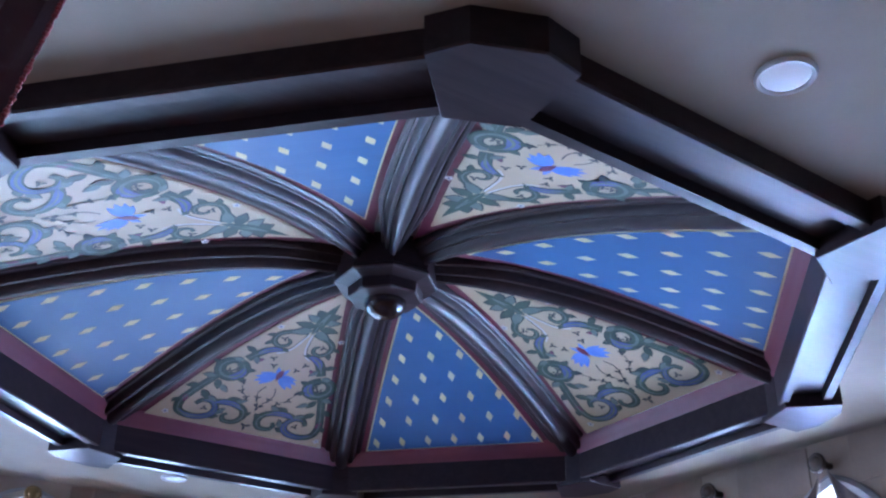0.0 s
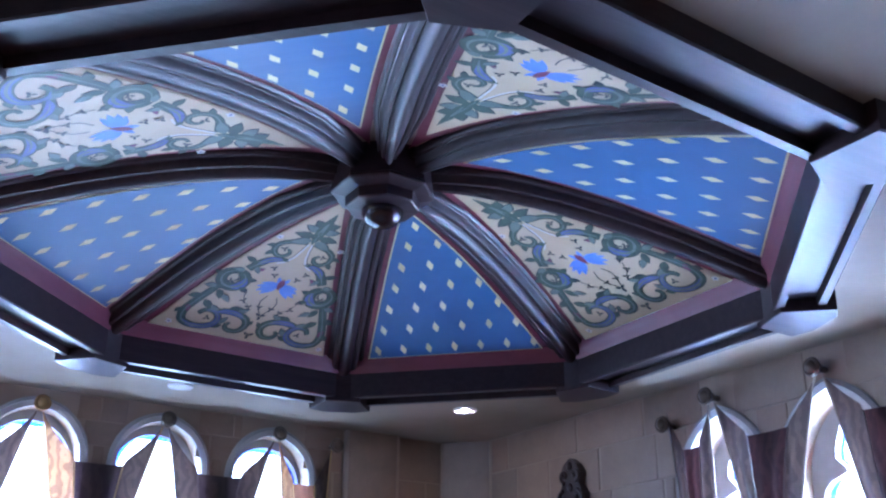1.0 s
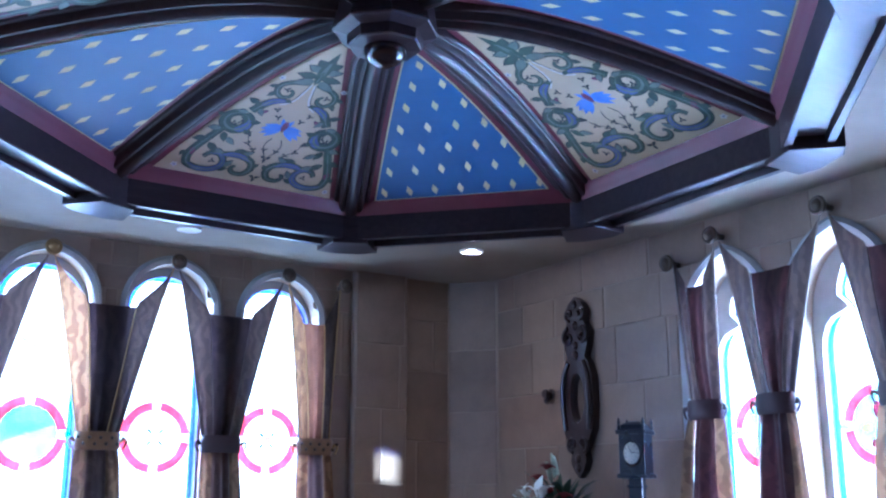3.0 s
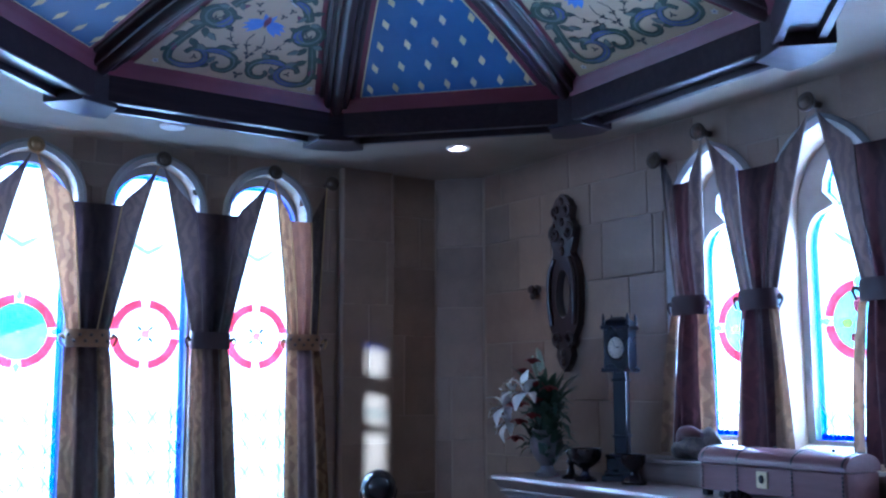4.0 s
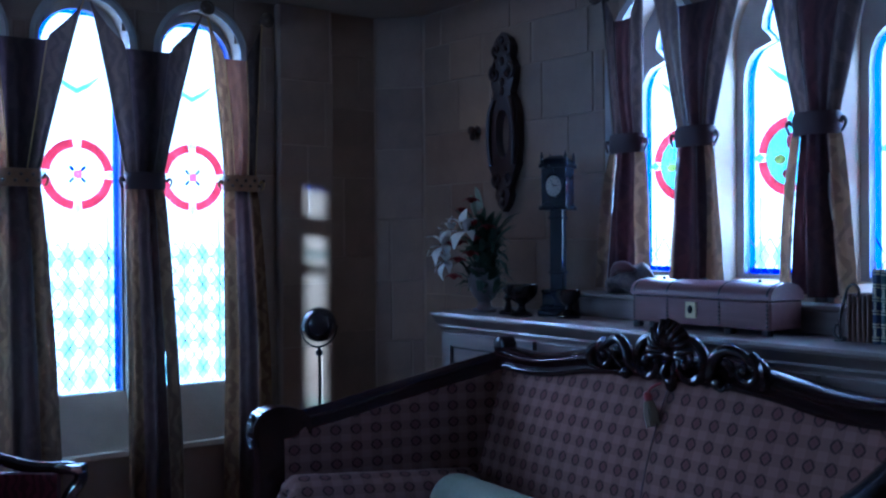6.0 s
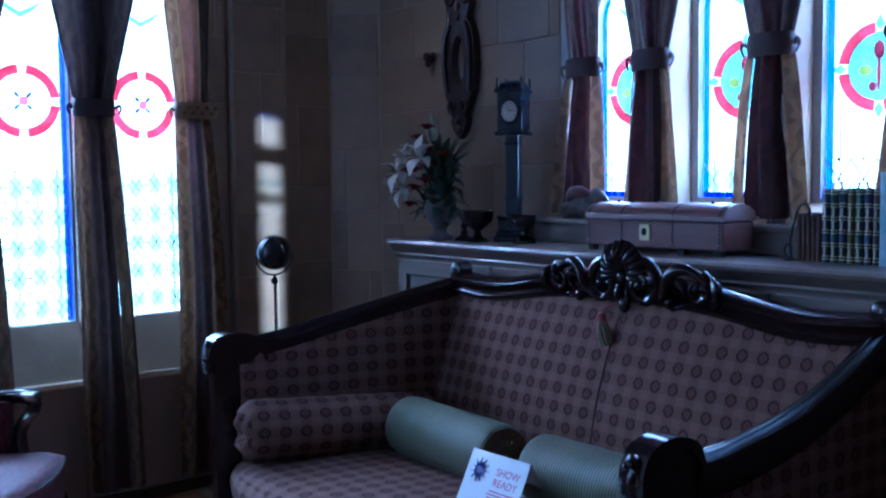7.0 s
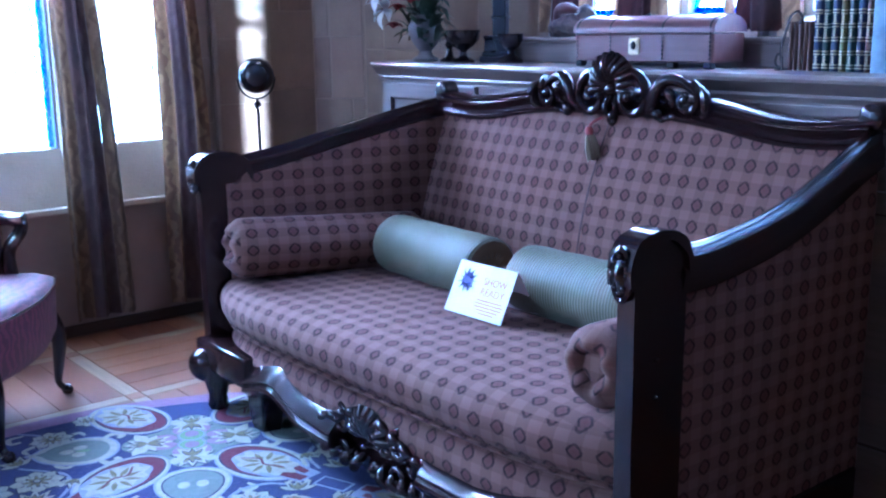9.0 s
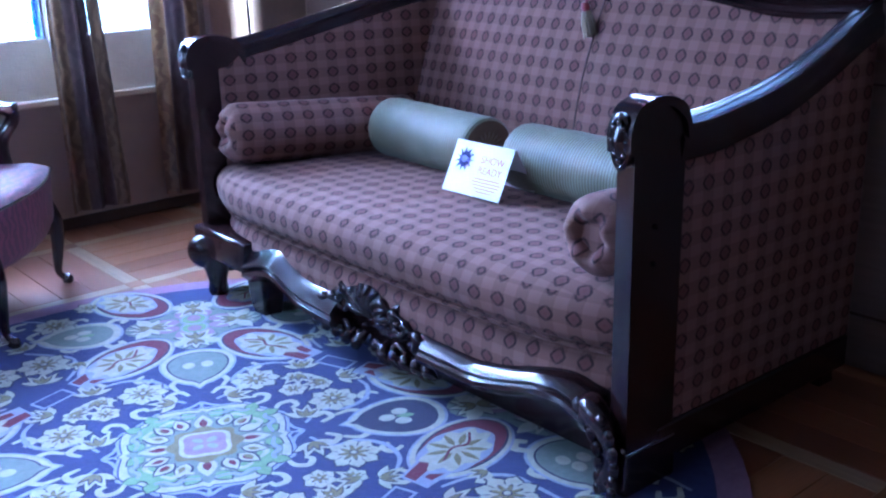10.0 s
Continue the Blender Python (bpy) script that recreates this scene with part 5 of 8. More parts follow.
for s in (1, -1):
    y = s * 0.91
    yi, yo = y - s * 0.022, y + s * 0.022
    # front post: a plank that ends in a scroll
    bm = bmesh.new()
    outline = rounded([(0.0, 0.06), (0.0, 0.75), (-0.012, 0.80), (0.005, 0.842), (0.06, 0.856), (0.13, 0.842), (0.160, 0.79), (0.158, 0.67), (0.155, 0.06)], 0.03, 7)
    prism(bm, outline, yo, yi, 0.005)
    post = sofa_part("front_post", bm, MAHOGANY, "dark polished scroll-topped post", smooth=35)
    bm = bmesh.new()
    cap = [(-0.020, 0.760), (-0.024, 0.805), (0.0, 0.852), (0.055, 0.868), (0.110, 0.862), (0.148, 0.842), (0.166, 0.808), (0.168, 0.770), (0.156, 0.770), (0.152, 0.805), (0.108, 0.842), (0.055, 0.848), (0.010, 0.834), (-0.010, 0.800), (-0.008, 0.760)]
    cap = rounded(cap, 0.02, 5)
    loft(bm, [[Vector((x, y + w, z)) for x, z in cap] for w in (-0.030, -0.026, -0.012, -0.010, 0.010, 0.012, 0.026, 0.030)])
    sofa_part("cap", bm, MAHOGANY, "rolled cap", smooth=35, parent=post)
    bm = bmesh.new()
    m = Matrix.Translation((-0.012, y, 0.785)) @ Matrix.Diagonal((1, 0.55, 1.25, 1)) @ Matrix.Rotation(radians(-90), 4, "Y")
    lathe(bm, [(0.046, -0.004), (0.047, 0.006), (0.040, 0.011), (0.035, 0.006), (0.029, 0.005), (0.026, 0.010), (0.016, 0.013), (0.010, 0.017), (0.001, 0.018)], 24, m)
    for i in range(8):
        a = i * math.pi / 4
        sphere(bm, m @ Vector((0.030 * math.cos(a), 0.030 * math.sin(a), 0.008)), 0.007, 8, 6)
    sofa_part("rosette", bm, MAHOGANY, "carved oval rosette", smooth=40, parent=post)
    for z in (0.60, 0.52):
        bm = bmesh.new()
        sphere(bm, (0.07, yo + s * 0.002, z), 0.006, 8, 6)
        sofa_part("screw_plug", bm, MAHOGANY, smooth=True, parent=post)
    # arm rail
    bm = bmesh.new()
    sec = [(-0.030, -0.062), (-0.034, -0.040), (-0.040, -0.015), (-0.030, 0.002), (-0.034, 0.014), (-0.020, 0.030), (0, 0.036), (0.020, 0.030), (0.034, 0.014), (0.030, 0.002), (0.040, -0.015), (0.034, -0.040), (0.030, -0.062)]
    rings = []
    for i in range(31):
        p, q = arm_line(max(0, i - 1) / 30, s), arm_line(min(30, i + 1) / 30, s)
        d = (q - p).normalized()
        n = Vector((-d.z, 0, d.x))
        c = arm_line(i / 30, s)
        rings.append([c + Vector((0, y + w * 0.72, 0)) + n * h for w, h in sec])
    loft(bm, rings)
    sofa_part("arm_rail", bm, MAHOGANY, "sweeping moulded arm rail", smooth=40)
    # upholstered arm, patterned inside and out
    bm = bmesh.new()
    edge = [(arm_line(i / 14, s).x, arm_line(i / 14, s).z - 0.02) for i in range(15)]
    low = 0.13
    for side, yy, bulge in ((1, yi - s * 0.004, -s * 0.018), (-1, yo - s * 0.006, s * 0.006)):
        rows = []
        top = ([(0.078, edge[0][1] - 0.035), (0.11, edge[0][1] - 0.03)] if side > 0 else []) + edge
        for j in range(9):
            f = j / 8
            rows.append([Vector((x, yy + bulge * math.sin(math.pi * f) * math.sin(math.pi * (i + 0.5) / len(top)), low + (z - low) * f)) for i, (x, z) in enumerate(top)])
        loft(bm, rows, False, False)
    bmesh.ops.remove_doubles(bm, verts=bm.verts, dist=0.0001)
    sofa_part("arm_panel", bm, UPHOLSTERY, "mauve rosette upholstered arm", smooth=True, uv=True)
    # base rail along the side
    bm = bmesh.new()
    box(bm, (0.10, y - 0.024, 0.045), (0.88, y + 0.024, 0.135), 0.008, 2)
    sofa_part("side_rail", bm, MAHOGANY, "dark base rail")
    # back leg and ear
    bm = bmesh.new()
    loft(bm, [[Vector((0.80 + dx + 0.06 * (1 - z / 0.3) ** 2 * 0.5, y * 0.97 + dy, z)) for dx, dy in ((-0.03, -0.025), (0.03, -0.025), (0.03, 0.025), (-0.03, 0.025))] for z in (0.0, 0.05, 0.1)])
    sofa_part("back_leg", bm, MAHOGANY)
    bm = bmesh.new()
    lathe(bm, [(0.001, -0.03), (0.026, -0.03), (0.034, -0.024), (0.034, 0.024), (0.026, 0.03), (0.020, 0.024), (0.012, 0.03), (0.001, 0.032)], 20, Matrix.Translation((0.875, s * 0.912, 1.030)) @ Matrix.Rotation(radians(90), 4, "Y"))
    sofa_part("back_ear", bm, MAHOGANY, "small carved ear", smooth=40)
    # feet: a ball and a rounded block at one end, a plain block with a carved leaf at the other
    if s > 0:
        bm = bmesh.new()
        sphere(bm, (-0.020, 0.880, 0.150), 0.060, 22, 16, (0.95, 0.95, 1.0))
        sofa_part("foot_ball", bm, MAHOGANY, "dark polished ball", smooth=True)
        bm = bmesh.new()
        prism(bm, rounded([(-0.012, 0.125), (-0.036, 0.140), (-0.034, 0.238), (0.10, 0.246), (0.10, 0.120)], 0.012, 4), 0.925, 0.600, 0.008)
        sofa_part("foot_block", bm, MAHOGANY, "rounded corner block", smooth=45)
        bm = bmesh.new()
        lathe(bm, [(0.026, 0), (0.032, 0.012), (0.028, 0.05), (0.040, 0.10), (0.044, 0.15)], 14, Matrix.Translation((-0.005, 0.848, 0)))
        sofa_part("foot_stub", bm, MAHOGANY, smooth=45)
        bm = bmesh.new()
        loft(bm, [[Vector((0.030 + dx * k, 0.590 + dy * k, z)) for dx, dy in ((-0.040, -0.045), (0.032, -0.045), (0.032, 0.040), (-0.040, 0.040))] for z, k in ((0.0, 0.75), (0.03, 0.9), (0.10, 1.0), (0.16, 1.1))])
        sofa_part("foot_stub", bm, MAHOGANY, smooth=30)
    else:
        bm = bmesh.new()
        box(bm, (0.0, y - 0.026, 0.0), (0.165, y + 0.026, 0.105), 0.006, 2)
        sofa_part("foot_block", bm, MAHOGANY, "plain dark foot block")
        bm = bmesh.new()
        box(bm, (-0.004, y - 0.020, 0.108), (0.05, y - 0.012, 0.118), 0.002)
        sofa_part("foot_plate", bm, BRASS, "small brass plate")
        # leaf that curls down from the rail to the floor
        bm = bmesh.new()
        spine = curve([(0.008, -0.822, 0.190), (-0.010, -0.850, 0.186), (-0.018, -0.886, 0.160), (-0.018, -0.902, 0.120), (-0.010, -0.902, 0.075), (-0.012, -0.898, 0.035), (-0.020, -0.908, 0.012)], 22)
        tube(bm, spine, lambda t: 0.027 - 0.008 * t + 0.007 * math.sin(9 * t), 12)
        for q in range(7):
            c = spine[2 + 3 * q]
            for d in (-1, 1):
                sphere(bm, (c.x - 0.014, c.y + d * (0.024 - 0.001 * q), c.z - 0.006), 0.0155 - 0.0008 * q, 10, 8, (0.9, 1.1, 1.6))
        volute(bm, (-0.012, -0.842, 0.160), 0.028, 1.2, 0.010, "X", 0, s)
        sofa_part("leaf_bracket", bm, MAHOGANY, "carved leaf bracket", smooth=45)
    # serpentine apron rail
    bm = bmesh.new()
    ys = [0.605, 0.56, 0.50, 0.42, 0.35, 0.266, 0.152, 0.10] if s > 0 else [0.845, 0.82, 0.761, 0.674, 0.581, 0.482, 0.40, 0.29]
    zs = [0.165, 0.178, 0.196, 0.206, 0.184, 0.157, 0.150, 0.148] if s > 0 else [0.150, 0.161, 0.181, 0.173, 0.149, 0.132, 0.133, 0.136]
    line = curve([(0.030 - 0.022 * (1 - (a / 0.9) ** 2), s * a, z) for a, z in zip(ys, zs)], 34)
    if s > 0:
        # a broad sloping face over two thin fillets
        sec = [(-0.026, -0.060), (-0.040, -0.048), (-0.060, -0.034), (-0.058, -0.022), (-0.051, -0.019), (-0.055, -0.014), (-0.050, -0.011), (-0.056, -0.006), (-0.056, -0.002), (-0.034, 0.026), (-0.011, 0.055), (0.000, 0.060), (0.022, 0.060), (0.022, -0.065), (-0.012, -0.065)]
    else:
        # a low rolled face with a shallow hollow
        sec = [(-0.046, -0.016), (-0.058, -0.008), (-0.062, 0.002), (-0.058, 0.012), (-0.048, 0.018), (-0.050, 0.026), (-0.040, 0.040), (-0.022, 0.051), (-0.004, 0.056), (0.022, 0.060), (0.022, -0.030), (-0.030, -0.024)]
    loft(bm, [[p + Vector((dx, 0, dz)) for dx, dz in sec] for p in line])
    sofa_part("apron_rail", bm, MAHOGANY, "polished serpentine front rail", smooth=30)

# carved middle of the apron: a leafy crown between scrolls, running down to a hem of leaves
bm = bmesh.new()
rng = random.Random(4)
AC = -0.045
prism(bm, rounded([(-0.012, 0.055), (-0.012, 0.225), (0.02, 0.225), (0.02, 0.055)], 0.01), AC + 0.25, AC - 0.25, 0.01)
for s in (1, -1):
    volute(bm, (-0.030, AC + s * 0.235, 0.140), 0.042, 1.3, 0.015, "X", radians(200 if s > 0 else -20), -s, lift=0.012)
    volute(bm, (-0.034, AC + s * 0.135, 0.190), 0.038, 1.3, 0.013, "X", radians(90), s, lift=0.012)
    volute(bm, (-0.034, AC + s * 0.120, 0.100), 0.034, 1.2, 0.012, "X", radians(-90), s, lift=0.010)
    # leaves that lie along the hem and the top
    for q in range(5):
        y0 = AC + s * (0.05 + 0.048 * q)
        tube(bm, curve([(-0.022, y0, 0.205 - 0.012 * q), (-0.046, y0 + s * 0.018, 0.232 - 0.018 * q), (-0.038, y0 + s * 0.045, 0.215 - 0.020 * q)], 8), lambda t: 0.004 + 0.012 * math.sin(math.pi * min(1, 0.15 + 0.8 * t)), 8)
        tube(bm, curve([(-0.020, y0, 0.110), (-0.046, y0 + s * 0.010, 0.080 + 0.004 * q), (-0.034, y0 + s * 0.030, 0.052 + 0.006 * q)], 8), lambda t: 0.004 + 0.013 * math.sin(math.pi * min(1, 0.15 + 0.8 * t)), 8)
for i in range(9):
    a = radians(10 + 160 * i / 8)
    tube(bm, curve([(-0.026, AC, 0.165), (-0.052, AC + 0.055 * math.cos(a), 0.175 + 0.050 * math.sin(a)), (-0.034, AC + 0.090 * math.cos(a), 0.170 + 0.092 * math.sin(a))], 8), lambda t: 0.005 + 0.011 * t, 8)
for i in range(34):
    y = rng.uniform(AC - 0.24, AC + 0.24)
    z = rng.uniform(0.075, 0.215 - 0.18 * abs(y - AC))
    sphere(bm, (-0.022 - rng.random() * 0.016, y, z), rng.uniform(0.007, 0.013), 8, 6, (1, rng.uniform(0.8, 1.6), rng.uniform(0.8, 1.6)))
for v in bm.verts:
    v.co.x += 0.026
sofa_part("apron_carving", bm, MAHOGANY, "deeply carved leaf and scroll apron centre", smooth=50)

# seat base and cushion, bowed to the front
def bow(a):
    return -0.012 * (1 - (a / 0.87) ** 2) + 0.062 * abs(a / 0.87) ** 6


def seat_block(z0, z1, front, soft, crown):
    bm = bmesh.new()
    n, rows = 72, []
    prof = [(0.0, 1.0, 0.0), (0.02, 1.0, 0.0), (0.10, 1.0, soft * 0.6), (0.22, 1.0, soft * 0.9), (0.36, 1.0, soft * 1.05), (0.5, 1.0, soft * 1.1), (0.62, 1.0, soft), (0.74, 1.0, soft * 0.75), (0.84, 1.0, soft * 0.35), (0.92, 1.0, -soft * 0.2), (0.98, 1.0, -soft * 0.9)]
    for i in range(n + 1):
        a = -0.87 + 1.74 * i / n
        x0 = front + bow(a)
        dent = -0.006 * math.exp(-((a - 0.0) / 0.012) ** 2)
        row = []
        for h, _, out in prof:
            pucker = 0.007 * noise.noise(Vector((a * 9, h * 1.5, z0 * 7))) * math.sin(math.pi * h) if crown else 0.0
            row.append(Vector((x0 - out - dent - pucker, a, z0 + (z1 - z0) * h)))
        for j in range(9):
            f = (j + 0.6) / 9
            zz = z1 + crown * math.sin(math.pi * f) * (1 - (a / 0.9) ** 2 * 0.4) + dent * 1.0 + (0.005 * noise.noise(Vector((a * 5, f * 4, 3.0))) if crown else 0.0)
            row.append(Vector((x0 + 0.018 + (0.74 - x0) * f, a, zz)))
        row.append(Vector((0.76, a, z0)))
        rows.append(row)
    loft(bm, rows, True, True)
    return bm


# dark board added behind the front rail to stand in for shade
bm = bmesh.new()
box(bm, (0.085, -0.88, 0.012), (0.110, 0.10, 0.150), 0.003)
sofa_part("inner_rail", bm, MAHOGANY, "dark board standing in for shade under the sofa")
# black cloth added below the seat to keep light from under it
bm = bmesh.new()
box(bm, (0.06, -0.88, 0.112), (0.86, 0.88, 0.118), 0.001)
sofa_part("dust_cover", bm, cloth("black_shade_cloth", (0.010, 0.009, 0.009), (0.02, 0.018, 0.018), 0.9), "black cloth added to keep the space under the seat dark")
sofa_part("seat_base", seat_block(0.150, 0.296, 0.020, 0.020, 0.0), UPHOLSTERY, "upholstered seat rail", smooth=50, uv=True)
cushion = sofa_part("seat_cushion", seat_block(0.306, 0.446, 0.0, 0.030, 0.022), UPHOLSTERY, "thick seat cushion in mauve rosette cloth", smooth=50, uv=True)
for z in (0.301,):
    bm = bmesh.new()
    tube(bm, [Vector((bow(-0.87 + 1.74 * i / 40) - (0.012 if z < 0.3 else 0.003), -0.87 + 1.74 * i / 40, z)) for i in range(41)], 0.006, 6)
    sofa_part("piping", bm, UPHOLSTERY, smooth=True, parent=cushion, uv=True)


# back: the top line of its rail, mirrored
def crest_line(a):
    a = abs(a)
    pts = [(0.0, 1.030), (0.20, 1.030), (0.36, 1.018), (0.46, 1.008), (0.56, 0.988), (0.68, 0.978), (0.82, 0.982), (0.92, 0.996)]
    for (a0, z0), (a1, z1) in zip(pts, pts[1:]):
        if a <= a1:
            t = (a - a0) / (a1 - a0)
            return z0 + (z1 - z0) * t
    return pts[-1][1]


def soft_crest(a):
    """The crest line smoothed over a hand's width."""
    return sum(crest_line(a + d) for d in (-0.08, -0.04, 0.0, 0.04, 0.08)) / 5


bm = bmesh.new()
sec = [(-0.030, -0.040), (-0.042, -0.034), (-0.048, -0.022), (-0.034, -0.012), (-0.040, -0.002), (-0.046, 0.012), (-0.032, 0.022), (-0.034, 0.030), (-0.016, 0.040), (0.006, 0.043), (0.026, 0.034), (0.030, -0.04)]
loft(bm, [[Vector((0.875 + dx, a, soft_crest(a) + dz)) for dx, dz in sec] for a in [-0.92 + 1.84 * i / 60 for i in range(61)]])
sofa_part("back_rail", bm, MAHOGANY, "serpentine polished back rail", smooth=40)
bm = bmesh.new()
rows = []
for i in range(49):
    a = -0.87 + 1.74 * i / 48
    seam = -0.010 * math.exp(-(a / 0.010) ** 2)
    row = []
    for j in range(15):
        f = j / 14
        zt = soft_crest(a) - 0.030
        z = 0.40 + (zt - 0.40) * f
        x = 0.70 + 0.145 * f - 0.035 * math.sin(math.pi * f) * (1 - (a / 0.9) ** 4) - seam
        row.append(Vector((x, a, z)))
    rows.append(row)
loft(bm, rows, False, False)
back_pad = sofa_part("back_upholstery", bm, UPHOLSTERY, "padded back with a middle seam", smooth=True, uv=True)
bm = bmesh.new()
zt = soft_crest(0.0) - 0.030
tube(bm, [Vector((0.7085 + 0.145 * f - 0.035 * math.sin(math.pi * f), 0.0, 0.40 + (zt - 0.40) * f)) for f in [j / 14 for j in range(15)]], 0.0028, 6)
sofa_part("seam", bm, cloth("dark_seam_thread", (0.07, 0.03, 0.028), (0.11, 0.05, 0.045), 0.8), "dark stitched middle seam", smooth=True, parent=back_pad)
bm = bmesh.new()
loft(bm, [[Vector((0.885, a, 0.05)), Vector((0.885, a, crest_line(a) - 0.03))] for a in [-0.9 + 1.8 * i / 40 for i in range(41)]], False, False)
sofa_part("back_cover", bm, UPHOLSTERY, smooth=True, uv=True)

# crest carving: a shell between paired scrolls
CC = -0.027
bm = bmesh.new()
base = (0.835, CC, 1.075)
sphere(bm, (0.82, CC, 1.07), 0.024, 12, 8, (0.7, 1, 0.8))
shell = sofa_part("shell", bm, MAHOGANY, "carved scallop shell crest", smooth=45)
for i in range(13):
    bm = bmesh.new()
    a = radians(-8 + 196 * i / 12)
    tip = Vector((0.828, CC + 0.098 * math.cos(a), 1.075 + 0.098 * math.sin(a)))
    tube(bm, curve([base, (0.805, CC + 0.055 * math.cos(a), 1.075 + 0.055 * math.sin(a)), tip], 6), lambda t: 0.004 + 0.011 * t, 8)
    sofa_part("shell_rib", bm, MAHOGANY, smooth=45, parent=shell)
bm = bmesh.new()
for s in (1, -1):
    c = CC
    # large C scroll beside the shell, a smaller one outside it, and leaves that end on the rail
    volute(bm, (0.828, c + s * 0.086, 1.050), 0.060, 1.35, 0.017, "X", radians(90), -s, lift=0.014)
    tube(bm, curve([(0.838, c + s * 0.140, 1.010), (0.822, c + s * 0.172, 1.030), (0.820, c + s * 0.190, 1.075), (0.824, c + s * 0.225, 1.102), (0.832, c + s * 0.275, 1.098), (0.838, c + s * 0.325, 1.068)], 18), lambda t: 0.009 + 0.010 * math.sin(math.pi * min(1, 0.1 + 0.85 * t)), 9)
    volute(bm, (0.834, c + s * 0.300, 1.050), 0.042, 1.1, 0.014, "X", radians(70 if s > 0 else 110), -s, lift=0.010)
    tube(bm, curve([(0.838, c + s * 0.345, 1.085), (0.826, c + s * 0.372, 1.060), (0.830, c + s * 0.372, 1.020), (0.842, c + s * 0.340, 0.995)], 14), lambda t: 0.006 + 0.011 * math.sin(math.pi * t), 8)
    tube(bm, curve([(0.838, c + s * 0.205, 1.055), (0.820, c + s * 0.235, 1.070), (0.830, c + s * 0.250, 1.045), (0.838, c + s * 0.235, 1.015)], 12), lambda t: 0.004 + 0.011 * math.sin(math.pi * t), 8)
    tube(bm, curve([(0.835, c + s * 0.012, 1.055), (0.820, c + s * 0.022, 1.015), (0.830, c + s * 0.006, 0.978)], 10), lambda t: 0.012 - 0.004 * t, 8)
    sphere(bm, (0.826, c + s * 0.195, 1.005), 0.019, 12, 9)
    for k in range(3):
        sphere(bm, (0.828, c + s * (0.205 + 0.022 * k), 0.990 + 0.006 * k), 0.011, 8, 6, (1, 1.4, 0.8))
sphere(bm, (0.828, CC, 0.985), 0.022, 10, 8, (0.7, 0.9, 1.1))
sofa_part("crest_scrollwork", bm, MAHOGANY, "pierced carved scrolls", smooth=45)
bm = bmesh.new()
prism(bm, rounded([(0.848, 0.985), (0.848, 1.045), (0.872, 1.055), (0.882, 0.985)], 0.01), CC + 0.33, CC - 0.33, 0.01)
sofa_part("crest_ground", bm, MAHOGANY, "dark ground of the carving", smooth=40)


# ---- cushions and small things on the sofa ----
def bolster(name, start, end, r, mat, end_mat, label, tufted=True, rib=0.0):
    """A round bolster between two places of the sofa's frame."""
    a, b = warp(Vector(start)), warp(Vector(end))
    axis = (b - a).normalized()
    length = (b - a).length
    t = thing(name, label, "cushion", Matrix.Translation(a) @ axis.to_track_quat("Z", "X").to_matrix().to_4x4(), "bolster cushions on the sofa")
    n = 40
    bm = bmesh.new()
    uv = bm.loops.layers.uv.verify()
    prof = [(r * 0.90, 0.004), (r * 0.97, 0.012), (r, 0.03)] + [(r * (1 + 0.012 * math.sin(k * 2.1)), 0.03 + (length - 0.06) * k / 12) for k in range(1, 12)] + [(r, length - 0.03), (r * 0.97, length - 0.012), (r * 0.90, length - 0.004)]
    rows = [[Vector((rr * math.cos(2 * math.pi * i / n), rr * math.sin(2 * math.pi * i / n), z)) for i in range(n)] for rr, z in prof]
    vs = loft(bm, rows, True, False)
    bm.normal_update()
    for f in bm.faces:
        for lp in f.loops:
            c = lp.vert.co
            ang = math.atan2(c.y, c.x)
            if abs(ang - math.atan2(f.calc_center_median().y, f.calc_center_median().x)) > 3:
                ang += 2 * math.pi if ang < 0 else -2 * math.pi
            lp[uv].uv = (c.z, ang * r)
    part("cover", bm, mat, t, smooth=True)
    for z, s in ((0.004, -1), (length - 0.004, 1)):
        bm = bmesh.new()
        uv = bm.loops.layers.uv.verify()
        rows = []
        for k in range(9):
            f = k / 8
            rr = r * 0.90 * (1 - f) + 0.012 * f
            ring = []
            for i in range(n):
                ang = 2 * math.pi * i / n
                pleat = (0.008 * math.cos(ang * 5 + 0.4) if tufted else 0.002 * math.cos(ang * 20)) * math.sin(math.pi * min(1, f * 1.1))
                puff = (0.030 * math.sin(math.pi * f) - 0.045 * f ** 2.2) if tufted else 0.006 * math.sin(math.pi * f) - 0.006 * f
                ring.append(Vector((rr * math.cos(ang), rr * math.sin(ang), z + s * (puff + pleat))))
            rows.append(ring)
        loft(bm, rows, True, True)
        bm.normal_update()
        for f in bm.faces:
            for lp in f.loops:
                lp[uv].uv = lp.vert.co.xy
        e = part("end_cap", bm, end_mat, t, "gathered end" if tufted else "", smooth=True)
        bm = bmesh.new()
        sphere(bm, (0, 0, z - s * (0.018 if tufted else -0.004)), 0.011, 10, 8, (1, 1, 0.6))
        part("button", bm, end_mat, e, smooth=True)
    return t


SAGE = material("sage_ribbed_silk", (0.13, 0.14, 0.07), 0.5, sheen=0.12)
k = Nodes(SAGE)
at = k.coords("UV")
w1 = k.n("TexWave", Scale=31.0, Distortion=0.0)
w1.bands_direction = "X"
k.link(at, w1.inputs["Vector"])
fine = k.noise(at, 260, 3)
cloudy = k.noise(at, 8, 3)
k.base(k.mix(k.math("MULTIPLY", w1.outputs["Fac"], 0.8), k.ramp(cloudy, (0.3, (0.135, 0.14, 0.075)), (0.7, (0.19, 0.195, 0.115))), (0.06, 0.063, 0.03)))
